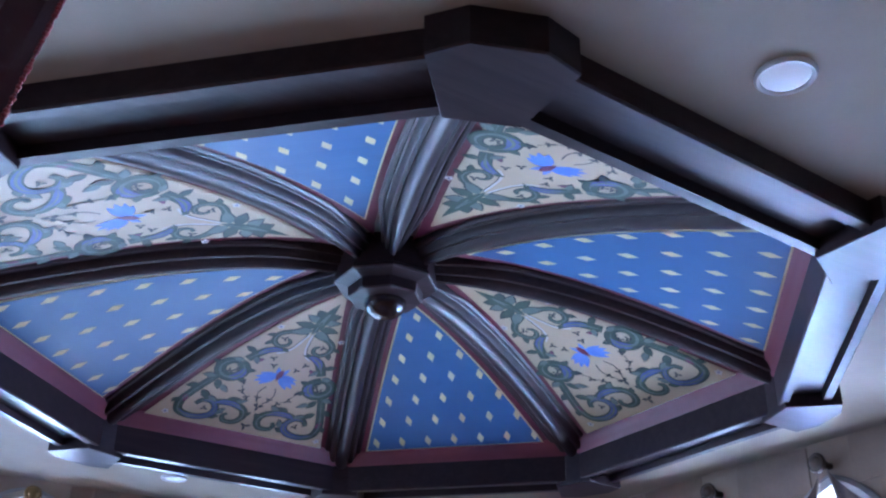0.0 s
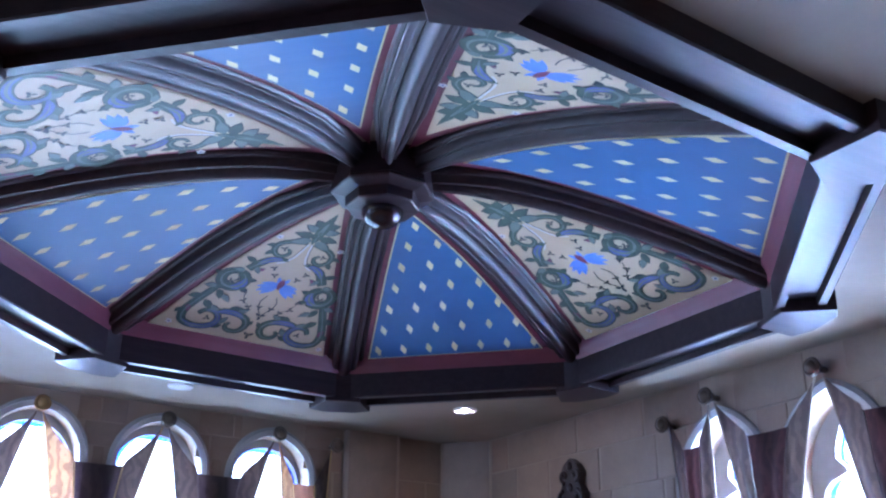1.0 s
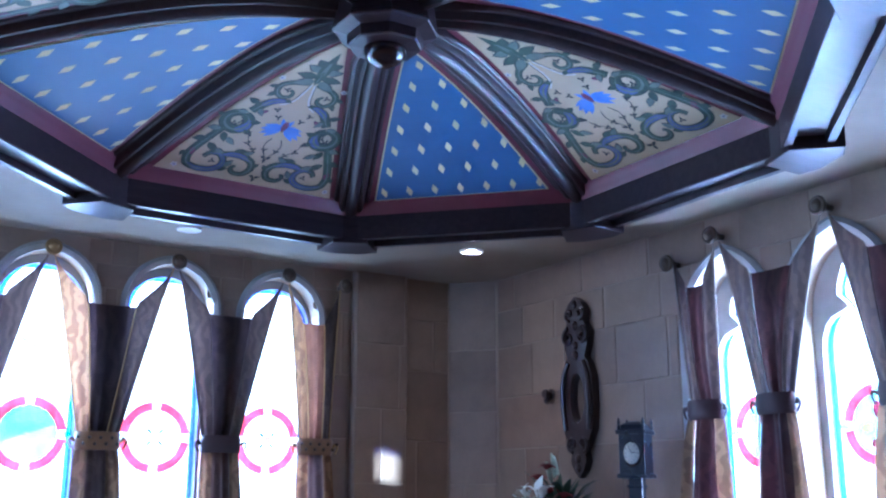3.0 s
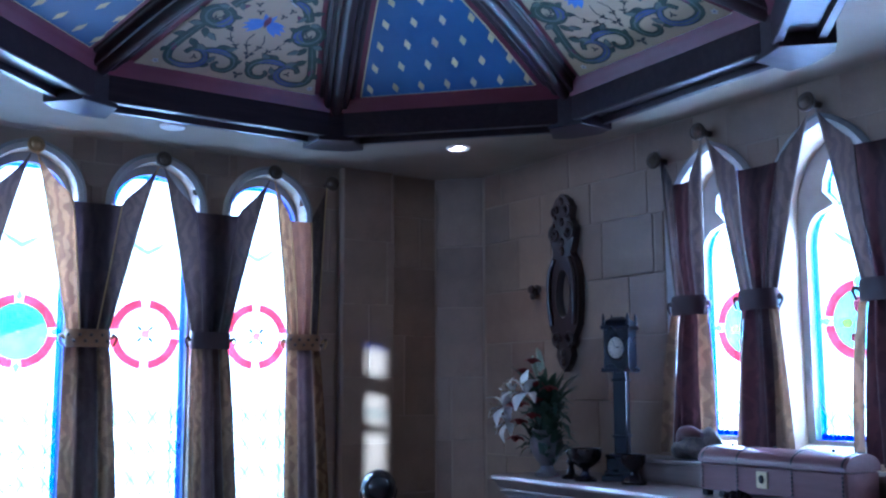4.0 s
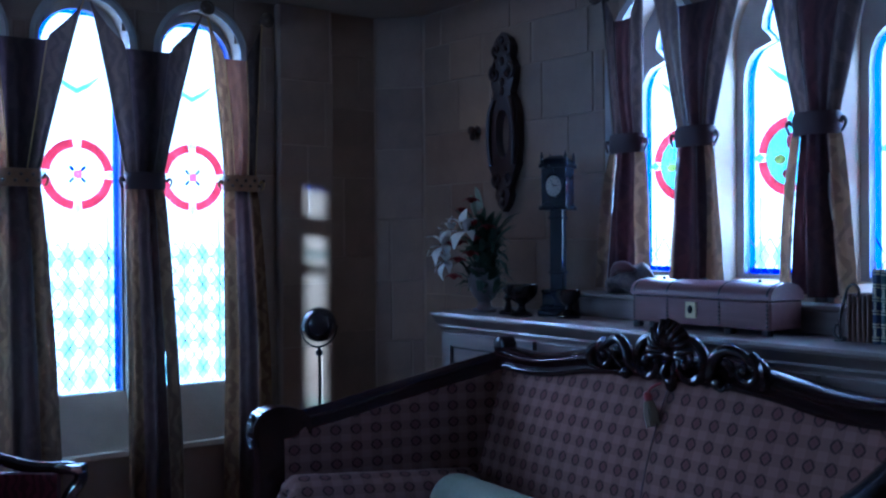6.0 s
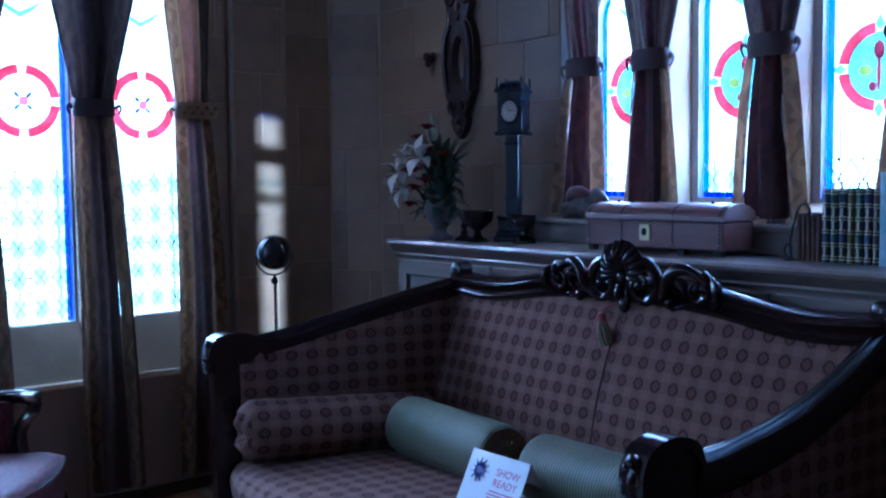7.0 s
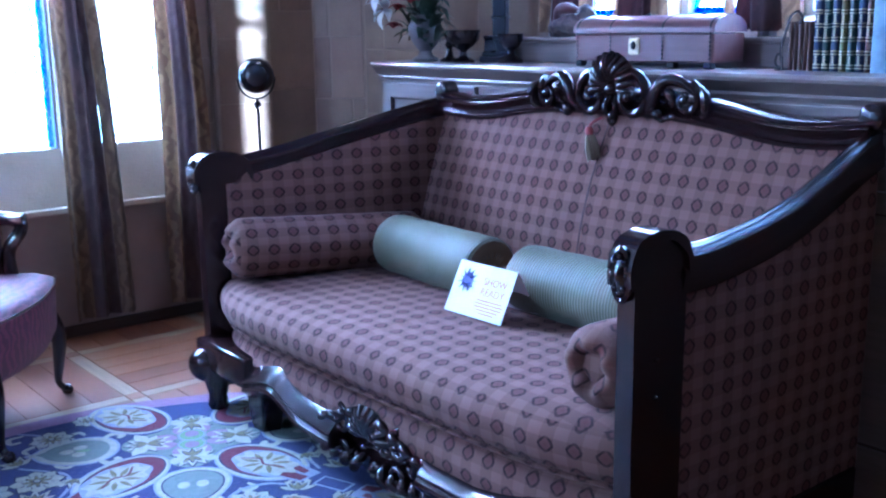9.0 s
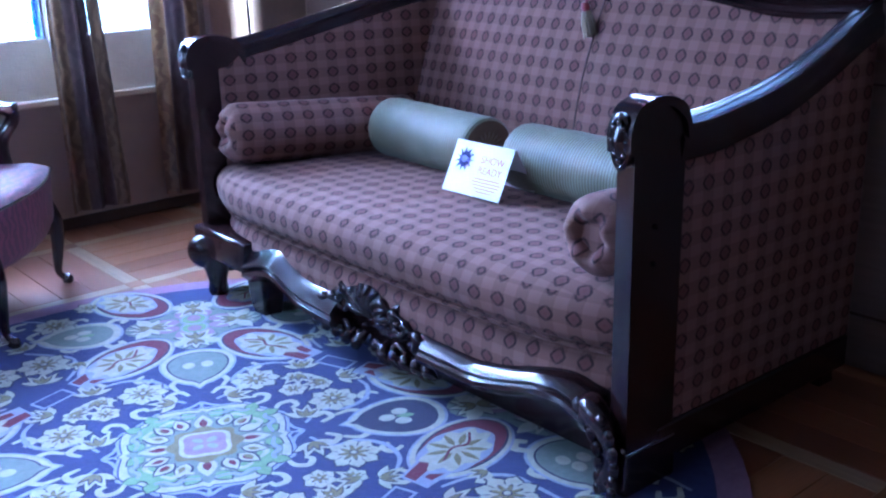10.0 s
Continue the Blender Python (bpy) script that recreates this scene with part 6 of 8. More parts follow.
k.bump(k.math("ADD", w1.outputs["Fac"], k.math("MULTIPLY", fine, 0.4)), 0.6, 0.003)
SAGE_END = cloth("brown_green_gathered_silk", (0.10, 0.060, 0.026), (0.17, 0.105, 0.045), 0.6)

bolster("bolster_cushion", (0.040, 0.775, 0.562), (0.66, 0.765, 0.532), 0.098, UPHOLSTERY, UPHOLSTERY, "round bolster in mauve rosette cloth along the arm")
bolster("bolster_cushion", (0.045, -0.785, 0.552), (0.66, -0.775, 0.532), 0.092, UPHOLSTERY, UPHOLSTERY, "round bolster in mauve rosette cloth along the arm")
bolster("bolster_cushion", (0.52, 0.655, 0.548), (0.487, 0.088, 0.548), 0.098, SAGE, SAGE_END, "sage green ribbed silk bolster against the sofa back", False)
bolster("bolster_cushion", (0.50, -0.045, 0.548), (0.50, -0.66, 0.548), 0.098, SAGE, SAGE_END, "sage green ribbed silk bolster against the sofa back", False)

# tassel on the crest
tassel = thing("tassel", "red and tan tassel hanging from the carved crest", "tassel", Matrix.Translation(warp(Vector((0.80, 0.02, 0.975)))))
RED_CORD = cloth("red_cord", (0.25, 0.02, 0.03), (0.34, 0.05, 0.05), 0.6)
TAN_FRINGE = cloth("tan_fringe", (0.23, 0.17, 0.10), (0.36, 0.28, 0.18), 0.8)
bm = bmesh.new()
tube(bm, curve([(0.02, -0.012, 0.01), (-0.002, 0.002, -0.002), (-0.008, 0.012, -0.016)], 8), 0.004, 7)
part("cord", bm, RED_CORD, tassel, smooth=True)
bm = bmesh.new()
lean = Matrix.Translation((-0.010, 0.014, -0.018)) @ Matrix.Rotation(radians(-16), 4, "X")
lathe(bm, [(0.003, 0.004), (0.010, 0.0), (0.014, -0.012), (0.011, -0.022), (0.014, -0.026)], 14, lean)
part("head", bm, RED_CORD, tassel, "red bound head", smooth=True)
bm = bmesh.new()
rng = random.Random(2)
for i in range(46):
    a, rr = rng.random() * 6.28, 0.012 * math.sqrt(rng.random())
    spread = 1.7
    tube(bm, [lean @ Vector((rr * math.cos(a), rr * math.sin(a), -0.024)), lean @ Vector((rr * spread * math.cos(a), rr * spread * math.sin(a), -0.06)),
              lean @ Vector((rr * spread * math.cos(a + 0.1), rr * spread * math.sin(a + 0.1), -0.092 - 0.01 * rng.random()))], 0.0022, 5)
part("fringe", bm, TAN_FRINGE, tassel, "tan thread fringe", smooth=True)


# notice card that stands on the seat
def text_mesh(body, size, thick=0.0004):
    cu = bpy.data.curves.new("lettering", "FONT")
    cu.body, cu.size, cu.extrude, cu.align_x = body, size, thick, "CENTER"
    ob = bpy.data.objects.new("lettering", cu)
    scene.collection.objects.link(ob)
    me = bpy.data.meshes.new_from_object(ob.evaluated_get(bpy.context.evaluated_depsgraph_get()))
    bpy.data.objects.remove(ob)
    bpy.data.curves.remove(cu)
    return me


CARD = material("white_card", (0.82, 0.82, 0.84), 0.5)
Nodes(CARD).bump(Nodes(CARD).noise(Nodes(CARD).coords(), 80), 0.05)
INK_ROSE = material("rose_ink", (0.55, 0.16, 0.32), 0.6)
INK_BLUE = material("blue_ink", (0.16, 0.16, 0.42), 0.6)
CARD_Y, CARD_X = 1.953, 1.838
card = thing("notice_card", "white folded notice card standing on the sofa seat", "card", Matrix.Translation((CARD_X, CARD_Y, 0.476)) @ Matrix.Rotation(radians(-90 + 1), 4, "Z") @ Matrix.Rotation(radians(-27), 4, "X"))
bm = bmesh.new()
box(bm, (-0.115, -0.001, 0), (0.115, 0.001, 0.150), 0.0005)
part("front_leaf", bm, CARD, card)
bm = bmesh.new()
box(bm, (-0.115, -0.001, 0), (0.115, 0.001, 0.150), 0.0005, 1, Matrix.Translation((0, 0.0, 0.150)) @ Matrix.Rotation(radians(56), 4, "X") @ Matrix.Translation((0, 0.002, -0.150)))
part("back_leaf", bm, CARD, card)
for word, z in (("SHOW", 0.096), ("READY", 0.066)):
    ob = new("words", text_mesh(word, 0.030))
    ob.data.materials.append(INK_ROSE)
    ob.parent = card
    ob.matrix_basis = Matrix.Translation((0.048, -0.0016, z)) @ Matrix.Rotation(radians(90), 4, "X")
    tagged(ob, "rose printed word")
for i, w in enumerate((0.10, 0.112, 0.106, 0.084, 0.06)):
    bm = bmesh.new()
    box(bm, (0.048 - w / 2, -0.0018, 0.050 - 0.009 * i), (0.048 + w / 2, -0.001, 0.0535 - 0.009 * i))
    part("printed_line", bm, INK_ROSE, card)
bm = bmesh.new()
for i in range(11):
    a = i * 2 * math.pi / 11
    tube(bm, [(-0.062 + 0.012 * math.cos(a), -0.0015, 0.098 + 0.012 * math.sin(a)), (-0.062 + 0.036 * math.cos(a), -0.0015, 0.098 + 0.034 * math.sin(a))], lambda t: 0.006 * (1 - t) + 0.002, 6, True, 0.2)
lathe(bm, [(0.001, 0), (0.022, 0), (0.022, 0.0006), (0.001, 0.0006)], 20, Matrix.Translation((-0.062, -0.001, 0.098)) @ Matrix.Rotation(radians(90), 4, "X"))
part("emblem", bm, INK_BLUE, card, "blue printed emblem")


# ---- rug ----
RUG_C, RUG_R = Vector((0.98, 1.955, 0)), 1.265


def wool(name, c1, c2):
    m = material(name, c1, 0.95, sheen=0.04)
    k = Nodes(m)
    at = k.coords("Object")
    pile = k.noise(at, 420, 3, 0.7)
    tuft = k.noise(at, 60, 4)
    k.base(k.mix(k.math("MULTIPLY", pile, 0.7), k.ramp(tuft, (0.35, c1), (0.68, c2)), tuple(0.55 * v for v in c1)))
    k.bump(k.math("ADD", pile, tuft), 0.6, 0.003)
    return m


RUG_BLUE = wool("rug_blue_wool", (0.016, 0.019, 0.086), (0.026, 0.030, 0.124))
RUG_CREAM = wool("rug_cream_wool", (0.300, 0.290, 0.215), (0.410, 0.400, 0.320))
RUG_LINE = wool("rug_pale_outline_wool", (0.205, 0.221, 0.287), (0.271, 0.287, 0.353))
RUG_GREEN = wool("rug_sage_wool", (0.123, 0.148, 0.127), (0.172, 0.197, 0.168))
RUG_LEAF = wool("rug_light_green_wool", (0.140, 0.225, 0.105), (0.195, 0.290, 0.150))
RUG_RED = wool("rug_red_wool", (0.088, 0.003, 0.019), (0.125, 0.006, 0.027))
RUG_PINK = wool("rug_pink_wool", (0.205, 0.125, 0.170), (0.265, 0.170, 0.220))
RUG_MAUVE = wool("rug_mauve_border_wool", (0.221, 0.115, 0.180), (0.279, 0.156, 0.230))
RUG_NAVY = wool("rug_navy_outline_wool", (0.011, 0.011, 0.041), (0.020, 0.020, 0.061))
RUG_OLIVE = wool("rug_olive_wool", (0.135, 0.110, 0.045), (0.190, 0.160, 0.075))

rug = thing("rug", "round blue wool rug with cream flowers and mauve border", "rug", Matrix.Translation(RUG_C))
RUG_TOP = 0.0045


def rput(x, y, off):
    return Vector((x, y, RUG_TOP + off))


SHAPES = iter(range(100000))


def rshape(bm, pts, off):
    off += (next(SHAPES) % 24) * 0.00002
    c = sum((Vector(p) for p in pts), Vector((0, 0))) / len(pts)
    mid = bm.verts.new(rput(c.x, c.y, off))
    vs = [bm.verts.new(rput(x, y, off)) for x, y in pts]
    for i in range(len(vs)):
        bm.faces.new((mid, vs[i], vs[(i + 1) % len(vs)]))


def disc_ring(bm, r0, r1, z0, z1, n=96):
    lathe(bm, [(r0, z0), (r1, z0), (r1, z1 - 0.001), (r1 - 0.002, z1), (r0, z1)], n, None, False)


bm = bmesh.new()
lathe(bm, [(0.001, 0.0), (RUG_R - 0.075, 0.0), (RUG_R - 0.075, RUG_TOP), (0.001, RUG_TOP)], 96, None, False)
part("field", bm, RUG_BLUE, rug, "deep blue wool field")
bm = bmesh.new()
disc_ring(bm, RUG_R - 0.075, RUG_R, 0.0, RUG_TOP + 0.0006)
part("border", bm, RUG_MAUVE, rug, "plain mauve border")

layers = {n: bmesh.new() for n in ("cream", "line", "green", "leaf", "red", "pink", "olive", "blue", "navy")}


def turned(pts, a, x0=0.0, y0=0.0, flip=1):
    c, s = math.cos(a), math.sin(a)
    return [(x0 + c * x - s * y * flip, y0 + s * x + c * y * flip) for x, y in pts]


def blossom(x, y, r, a, petals=8, heart="olive"):
    """A round bloom with toothed petals and a starry heart."""
    pts = []
    for i in range(petals * 8):
        t = 2 * math.pi * i / (petals * 8)
        rr = r * (1.0 + 0.11 * math.cos(petals * t) + 0.045 * math.cos(3 * petals * t + 0.6))
        pts.append((x + rr * math.cos(t + a), y + rr * math.sin(t + a)))
    rshape(layers["navy"], [(x + (p - x) * 1.10, y + (q - y) * 1.10) for p, q in pts], 0.0011)
    rshape(layers["cream"], pts, 0.0016)
    for i in range(petals):
        t = a + 2 * math.pi * (i + 0.5) / petals
        rshape(layers["navy"], leaf(x + 0.52 * r * math.cos(t), y + 0.52 * r * math.sin(t), 0.34 * r, 0.030 * r, math.degrees(t), 3), 0.0023)
    star = [0.40 * r * (1 + 0.42 * math.cos(petals * k * math.pi / 32)) for k in range(64)]
    rim = lambda g: [(x + g * q * math.cos(a + k * math.pi / 32), y + g * q * math.sin(a + k * math.pi / 32)) for k, q in enumerate(star)]
    rshape(layers["navy"], rim(1.12), 0.0025)
    rshape(layers[heart], rim(1.0), 0.0031)
    rshape(layers["navy"], [(x + 0.20 * r * math.cos(t), y + 0.20 * r * math.sin(t)) for t in [k * math.pi / 3 for k in range(6)]], 0.0037)
    rshape(layers["cream"], [(x + 0.14 * r * math.cos(t), y + 0.14 * r * math.sin(t)) for t in [k * math.pi / 3 for k in range(6)]], 0.0043)


def lily(x, y, size, a):
    """A side view bloom: fanned cream petals on an olive heart."""
    for d in (-66, -33, 33, 66, 0):
        long = size * (1.0 if abs(d) < 40 else 0.82)
        rshape(layers["navy"], leaf(x, y, 1.10 * long, size * 0.215, math.degrees(a) + d), 0.0009)
        rshape(layers["cream"], leaf(x, y, long, size * 0.165, math.degrees(a) + d), 0.0016 + 0.0001 * (d + 66) / 30)
    for d in (-33, 0, 33):
        rshape(layers["navy"], leaf(x, y, size * 0.70, size * 0.120, math.degrees(a) + d), 0.0026)
        rshape(layers["olive"], leaf(x, y, size * 0.62, size * 0.090, math.degrees(a) + d), 0.0032)


def vine(pts, w=0.006, layer="line", off=0.0010):
    ribbon(layers[layer], rput, pts, lambda t: w * (0.5 + 0.5 * math.sin(math.pi * min(1, max(0, t)))) + 0.002, off + (next(SHAPES) % 24) * 0.00002)


# the pattern's middle lies a little off the rug's, with four arms
PAT = (0.012, 0.031)
ARM = radians(64.5)


def in_arm(q, fl=1):
    """Places (along, across) of arm q on the rug; fl mirrors across the arm."""
    return lambda pts: turned(pts, ARM + q * math.pi / 2, PAT[0], PAT[1], fl)


def ellipse(x, y, a, b, turn=0.0, n=26, wave=0.0, lobes=9):
    c, s = math.cos(turn), math.sin(turn)
    out = []
    for i in range(n):
        t = 2 * math.pi * i / n
        g = 1 + wave * math.cos(lobes * t)
        out.append((x + g * (a * math.cos(t) * c - b * math.sin(t) * s), y + g * (a * math.cos(t) * s + b * math.sin(t) * c)))
    return out


def square_round(r, corner, n=96, notch=0.0):
    """Outline with four bowed sides, facing the arms, and notched corners."""
    out = []
    for i in range(n):
        t = 2 * math.pi * i / n
        d = abs(math.sin(2 * t))
        g = r + corner * d ** 1.5 - notch * max(0, d - 0.86) / 0.14 + 0.012 * max(0, 1 - d / 0.12)
        out.append((g * math.cos(t), g * math.sin(t)))
    return out


M = in_arm(0)
rshape(layers["line"], M(square_round(0.205, 0.042, 96, 0.02)), 0.0008)
rshape(layers["blue"], M(square_round(0.197, 0.040, 96, 0.02)), 0.0011)
rshape(layers["cream"], M(square_round(0.193, 0.040, 96, 0.02)), 0.0014)
rshape(layers["green"], M(square_round(0.176, 0.034, 96, 0.02)), 0.0018)
for q in range(4):
    for fl in (1, -1):
        T = in_arm(q, fl)
        # light green leaves along the sides, pale scrolls over them
        for x, y, ln, wd, tn in ((0.145, 0.02, 0.05, 0.020, 40), (0.132, 0.06, 0.055, 0.022, 75), (0.145, 0.10, 0.05, 0.020, 120), (0.15, 0.12, 0.045, 0.018, 20), (0.13, 0.10, 0.04, 0.016, 60)):
            rshape(layers["navy"], T(leaf(x, y, ln * 1.08, wd * 1.2, tn)), 0.0019)
            rshape(layers["leaf"], T(leaf(x, y, ln, wd, tn)), 0.0023)
        vine(T([(0.166, 0.015), (0.160, 0.05), (0.172, 0.075), (0.155, 0.10), (0.158, 0.12)]), 0.004, "line", 0.0028)
        vine(T([(0.135, 0.03), (0.128, 0.06), (0.142, 0.08), (0.125, 0.105)]), 0.005, "cream", 0.0028)
        for x, y, ln, wd, tn in ((0.085, 0.045, 0.065, 0.019, 20), (0.075, 0.075, 0.065, 0.018, 45)):
            rshape(layers["navy"], T(leaf(x - 0.003, y - 0.002, ln * 1.12, wd * 1.25, tn)), 0.0028)
            rshape(layers["cream"], T(leaf(x, y, ln, wd, tn)), 0.0033)
            rshape(layers["red" if fl > 0 else "olive"], T(leaf(x + 0.012, y + 0.008, ln * 0.5, wd * 0.45, tn)), 0.0036)
        vine(T([(0.214, 0.0), (0.240, 0.0), (0.218, 0.026), (0.210, 0.05)]), 0.003, "line", 0.0012)
        # hooked scrolls at the corners
        vine(T([(0.185, 0.138), (0.200, 0.166), (0.230, 0.173), (0.242, 0.148), (0.226, 0.134)]), 0.007, "cream", 0.0020)
    T = in_arm(q)
    rshape(layers["cream"], T(leaf(0.075, 0.0, 0.085, 0.024, 0)), 0.0031)
    rshape(layers["red"], T(leaf(0.09, 0.0, 0.045, 0.011, 0)), 0.0037)
rshape(layers["olive"], M(ellipse(0, 0, 0.088, 0.088, 0, 48, 0.10, 8)), 0.0040)
rshape(layers["cream"], M(ellipse(0, 0, 0.068, 0.068, 0.785, 40, 0.10, 4)), 0.0044)
rshape(layers["pink"], M(ellipse(0, 0, 0.056, 0.056, 0.785, 40, 0.12, 4)), 0.0049)
for q in range(4):
    rshape(layers["line"], M(ellipse(0.024 * math.cos(q * math.pi / 2 + 0.785), 0.024 * math.sin(q * math.pi / 2 + 0.785), 0.016, 0.011, q * math.pi / 2 + 0.785, 12)), 0.0054)

QU = 0.825
for q in range(4):
    A = in_arm(q)
    aq = ARM + q * math.pi / 2
    spot = lambda x, y, f=1: in_arm(q, f)([(x, y)])[0]
    # pale sage ground and pink quatrefoil in the middle of the arm
    rshape(layers["green"], A(ellipse(QU, 0, 0.175, 0.175, 0, 64, 0.22, 4)), 0.0007)
    for d in range(8):
        t = d * math.pi / 4 + 0.39
        rshape(layers["pink"], A(ellipse(QU + 0.085 * math.cos(t), 0.085 * math.sin(t), 0.036, 0.026, t, 14)), 0.0014 + 0.0001 * (d % 2))
    for d in (1, -1):
        rshape(layers["line"], A(ellipse(QU + d * 0.036, 0, 0.048, 0.044, 0, 24)), 0.0019 + 0.0002 * d)
        rshape(layers["leaf"], A(ellipse(QU + d * 0.036, 0, 0.042, 0.038, 0, 24)), 0.0024 + 0.0002 * d)
        rshape(layers["pink"], A(ellipse(QU + d * 0.044, 0, 0.026, 0.022, 0, 18)), 0.0030)
    # four lily sprays and four palmettes round it
    for d in range(4):
        t = d * math.pi / 2
        c, sn = math.cos(t), math.sin(t)
        loc = lambda pts: A([(QU + c * x - sn * y, sn * x + c * y) for x, y in pts])
        far = QU + 0.46 > 1.19 and d == 0
        p = loc([(0.135, 0)])[0]
        lily(p[0], p[1], 0.085, aq + t + math.pi)
        lily(p[0], p[1], 0.075, aq + t)
        for fl in (1, -1):
            w = loc(leaf(0.135, fl * 0.012, 0.085, 0.022, fl * 60))
            rshape(layers["cream"], w, 0.0017)
        if far:
            continue
        tear = lambda g: loc([(0.345 + g * (0.118 * math.cos(z) + (0.022 if abs(z) < 0.01 else 0)), g * 0.098 * math.sin(z) * (1 - 0.22 * math.cos(z))) for z in [(k - 14) * 2 * math.pi / 28 for k in range(28)]])
        rshape(layers["line"], tear(1.10), 0.0010)
        rshape(layers["cream"], tear(1.03), 0.0013)
        rshape(layers["navy"], tear(0.89), 0.0016)
        rshape(layers["green"], tear(0.84), 0.0020)
        for x, y in ((0.335, 0.026), (0.335, -0.026), (0.372, 0.0)):
            rshape(layers["cream"], loc(ellipse(x, y, 0.022, 0.018, 0, 12)), 0.0024)
        rshape(layers["leaf"], loc(leaf(0.30, 0, 0.05, 0.012, 0)), 0.0023)
        for fl in (1, -1):
            vine(loc([(0.275, fl * 0.075), (0.245, fl * 0.115), (0.215, fl * 0.10), (0.225, fl * 0.075)]), 0.011, "cream", 0.0014)
    # four lunettes on the diagonals
    for su in (1, -1):
        for fl in (1, -1):
            t = math.atan2(0.206 * fl, 0.24 * su)
            c, sn = math.cos(t), math.sin(t)
            loc = lambda pts: A([(QU + c * x - sn * y, sn * x + c * y) for x, y in pts])
            z = 0.0002 * (fl + 1) + 0.0001 * (su + 1)
            rshape(layers["line"], loc(ellipse(0.305, 0, 0.165, 0.112, 0, 30)), 0.0015 + z)
            rshape(layers["cream"], loc(ellipse(0.305, 0, 0.158, 0.105, 0, 30)), 0.0018 + z)
            rshape(layers["navy"], loc(ellipse(0.299, 0, 0.147, 0.094, 0, 30)), 0.0021 + z)
            rshape(layers["red"], loc(ellipse(0.297, 0, 0.140, 0.088, 0, 30)), 0.0025 + z)
            rshape(layers["line"], loc(ellipse(0.328, 0, 0.122, 0.079, 0, 36, 0.03, 7)), 0.0030 + z)
            rshape(layers["cream"], loc(ellipse(0.326, 0, 0.106, 0.066, 0, 54, 0.12, 9)), 0.0035 + z)
            for d in range(9):
                a2 = 2 * math.pi * d / 9
                rshape(layers["olive"], loc(leaf(0.326 + 0.02 * math.cos(a2), 0.014 * math.sin(a2), 0.062, 0.009, math.degrees(a2), 3)), 0.0041 + z)
            vine(loc([(0.24, -0.02), (0.29, 0.008), (0.33, -0.012), (0.39, 0.006)]), 0.002, "red", 0.0045)
            if su < 0:
                # red tail that runs on to the next arm
                rshape(layers["line"], loc([(0.405, -0.052), (0.50, -0.040), (0.505, 0.040), (0.405, 0.052)]), 0.0026 + z)
                rshape(layers["red"], loc([(0.410, -0.043), (0.492, -0.033), (0.495, 0.0), (0.415, -0.004)]), 0.0031 + z)
                rshape(layers["red"], loc([(0.418, 0.010), (0.470, 0.008), (0.472, 0.030), (0.418, 0.040)]), 0.0031 + z)
    for fl in (1, -1):
        T = in_arm(q, fl)
        at = lambda r, deg: T([(r * math.cos(radians(deg)), r * math.sin(radians(deg)))])[0]
        turn_at = lambda deg, more=0: aq + fl * radians(deg + more)
        blossom(*at(0.372, 24), 0.060, aq)
        lily(*at(0.262, 15), 0.075, turn_at(15, 62))
        blossom(*at(0.765, 34.5), 0.066, aq + 0.2)
        blossom(*at(1.035, 24.5), 0.060, aq + 0.3)
        lily(*at(0.70, 28), 0.058, turn_at(28, 140))
        lily(*at(1.03, 32), 0.075, turn_at(32, 80))
        lily(*at(0.91, 33), 0.070, turn_at(33, 10))
        blossom(*at(1.12, 36), 0.052, aq)
        blossom(*at(1.13, 17), 0.046, aq)
        lily(*at(0.47, 37), 0.070, turn_at(37, -30))
        lily(*at(0.43, 39), 0.070, turn_at(39, 150))
        for pts in (((0.29, 0.03), (0.32, 0.055), (0.30, 0.085), (0.275, 0.07)), ((0.33, 0.06), (0.37, 0.075), (0.40, 0.055), (0.385, 0.035)),
                    ((0.42, 0.25), (0.45, 0.285), (0.43, 0.315), (0.405, 0.30)), ((0.58, 0.36), (0.62, 0.385), (0.60, 0.42), (0.57, 0.41)), ((0.74, 0.33), (0.71, 0.36), (0.73, 0.39), (0.76, 0.38)),
                    ((0.86, 0.44), (0.90, 0.47), (0.87, 0.50), (0.84, 0.485)), ((0.92, 0.36), (0.96, 0.38), (0.98, 0.35), (0.955, 0.33)), ((1.00, 0.52), (0.98, 0.56), (0.94, 0.55), (0.95, 0.52)),
                    ((0.46, 0.15), (0.43, 0.17), (0.41, 0.145), (0.43, 0.125))):
            vine(T(pts), 0.007, "cream")
        vine(T([(0.25, 0.04), (0.30, 0.10), (0.36, 0.09), (0.42, 0.13), (0.44, 0.20), (0.42, 0.26)]), 0.005)
        vine(T([(0.50, 0.36), (0.58, 0.34), (0.66, 0.36), (0.70, 0.42), (0.74, 0.50)]), 0.005)
        vine(T([(0.72, 0.32), (0.82, 0.36), (0.90, 0.42), (0.98, 0.46), (1.02, 0.54)]), 0.005)
    # on the line between two arms
    D = lambda pts: turned(pts, aq + math.pi / 4, PAT[0], PAT[1])
    dp = lambda r: D([(r, 0)])[0]
    rshape(layers["line"], D([(0.515, -0.055), (0.575, -0.055), (0.575, 0.055), (0.515, 0.055)]), 0.0012)
    rshape(layers["blue"], D([(0.522, -0.047), (0.568, -0.047), (0.568, 0.047), (0.522, 0.047)]), 0.0017)
    for y in (-0.045, 0.045):
        p = D([(0.41, y)])[0]
        blossom(p[0], p[1], 0.030, aq, 6)
    blossom(*dp(0.345), 0.036, aq, 6)
    for y in (-0.05, 0.05):
        p = D([(0.65, y)])[0]
        lily(p[0], p[1], 0.075, aq + math.pi / 4 + (0.7 if y > 0 else -0.7))
    blossom(*dp(0.80), 0.070, aq)
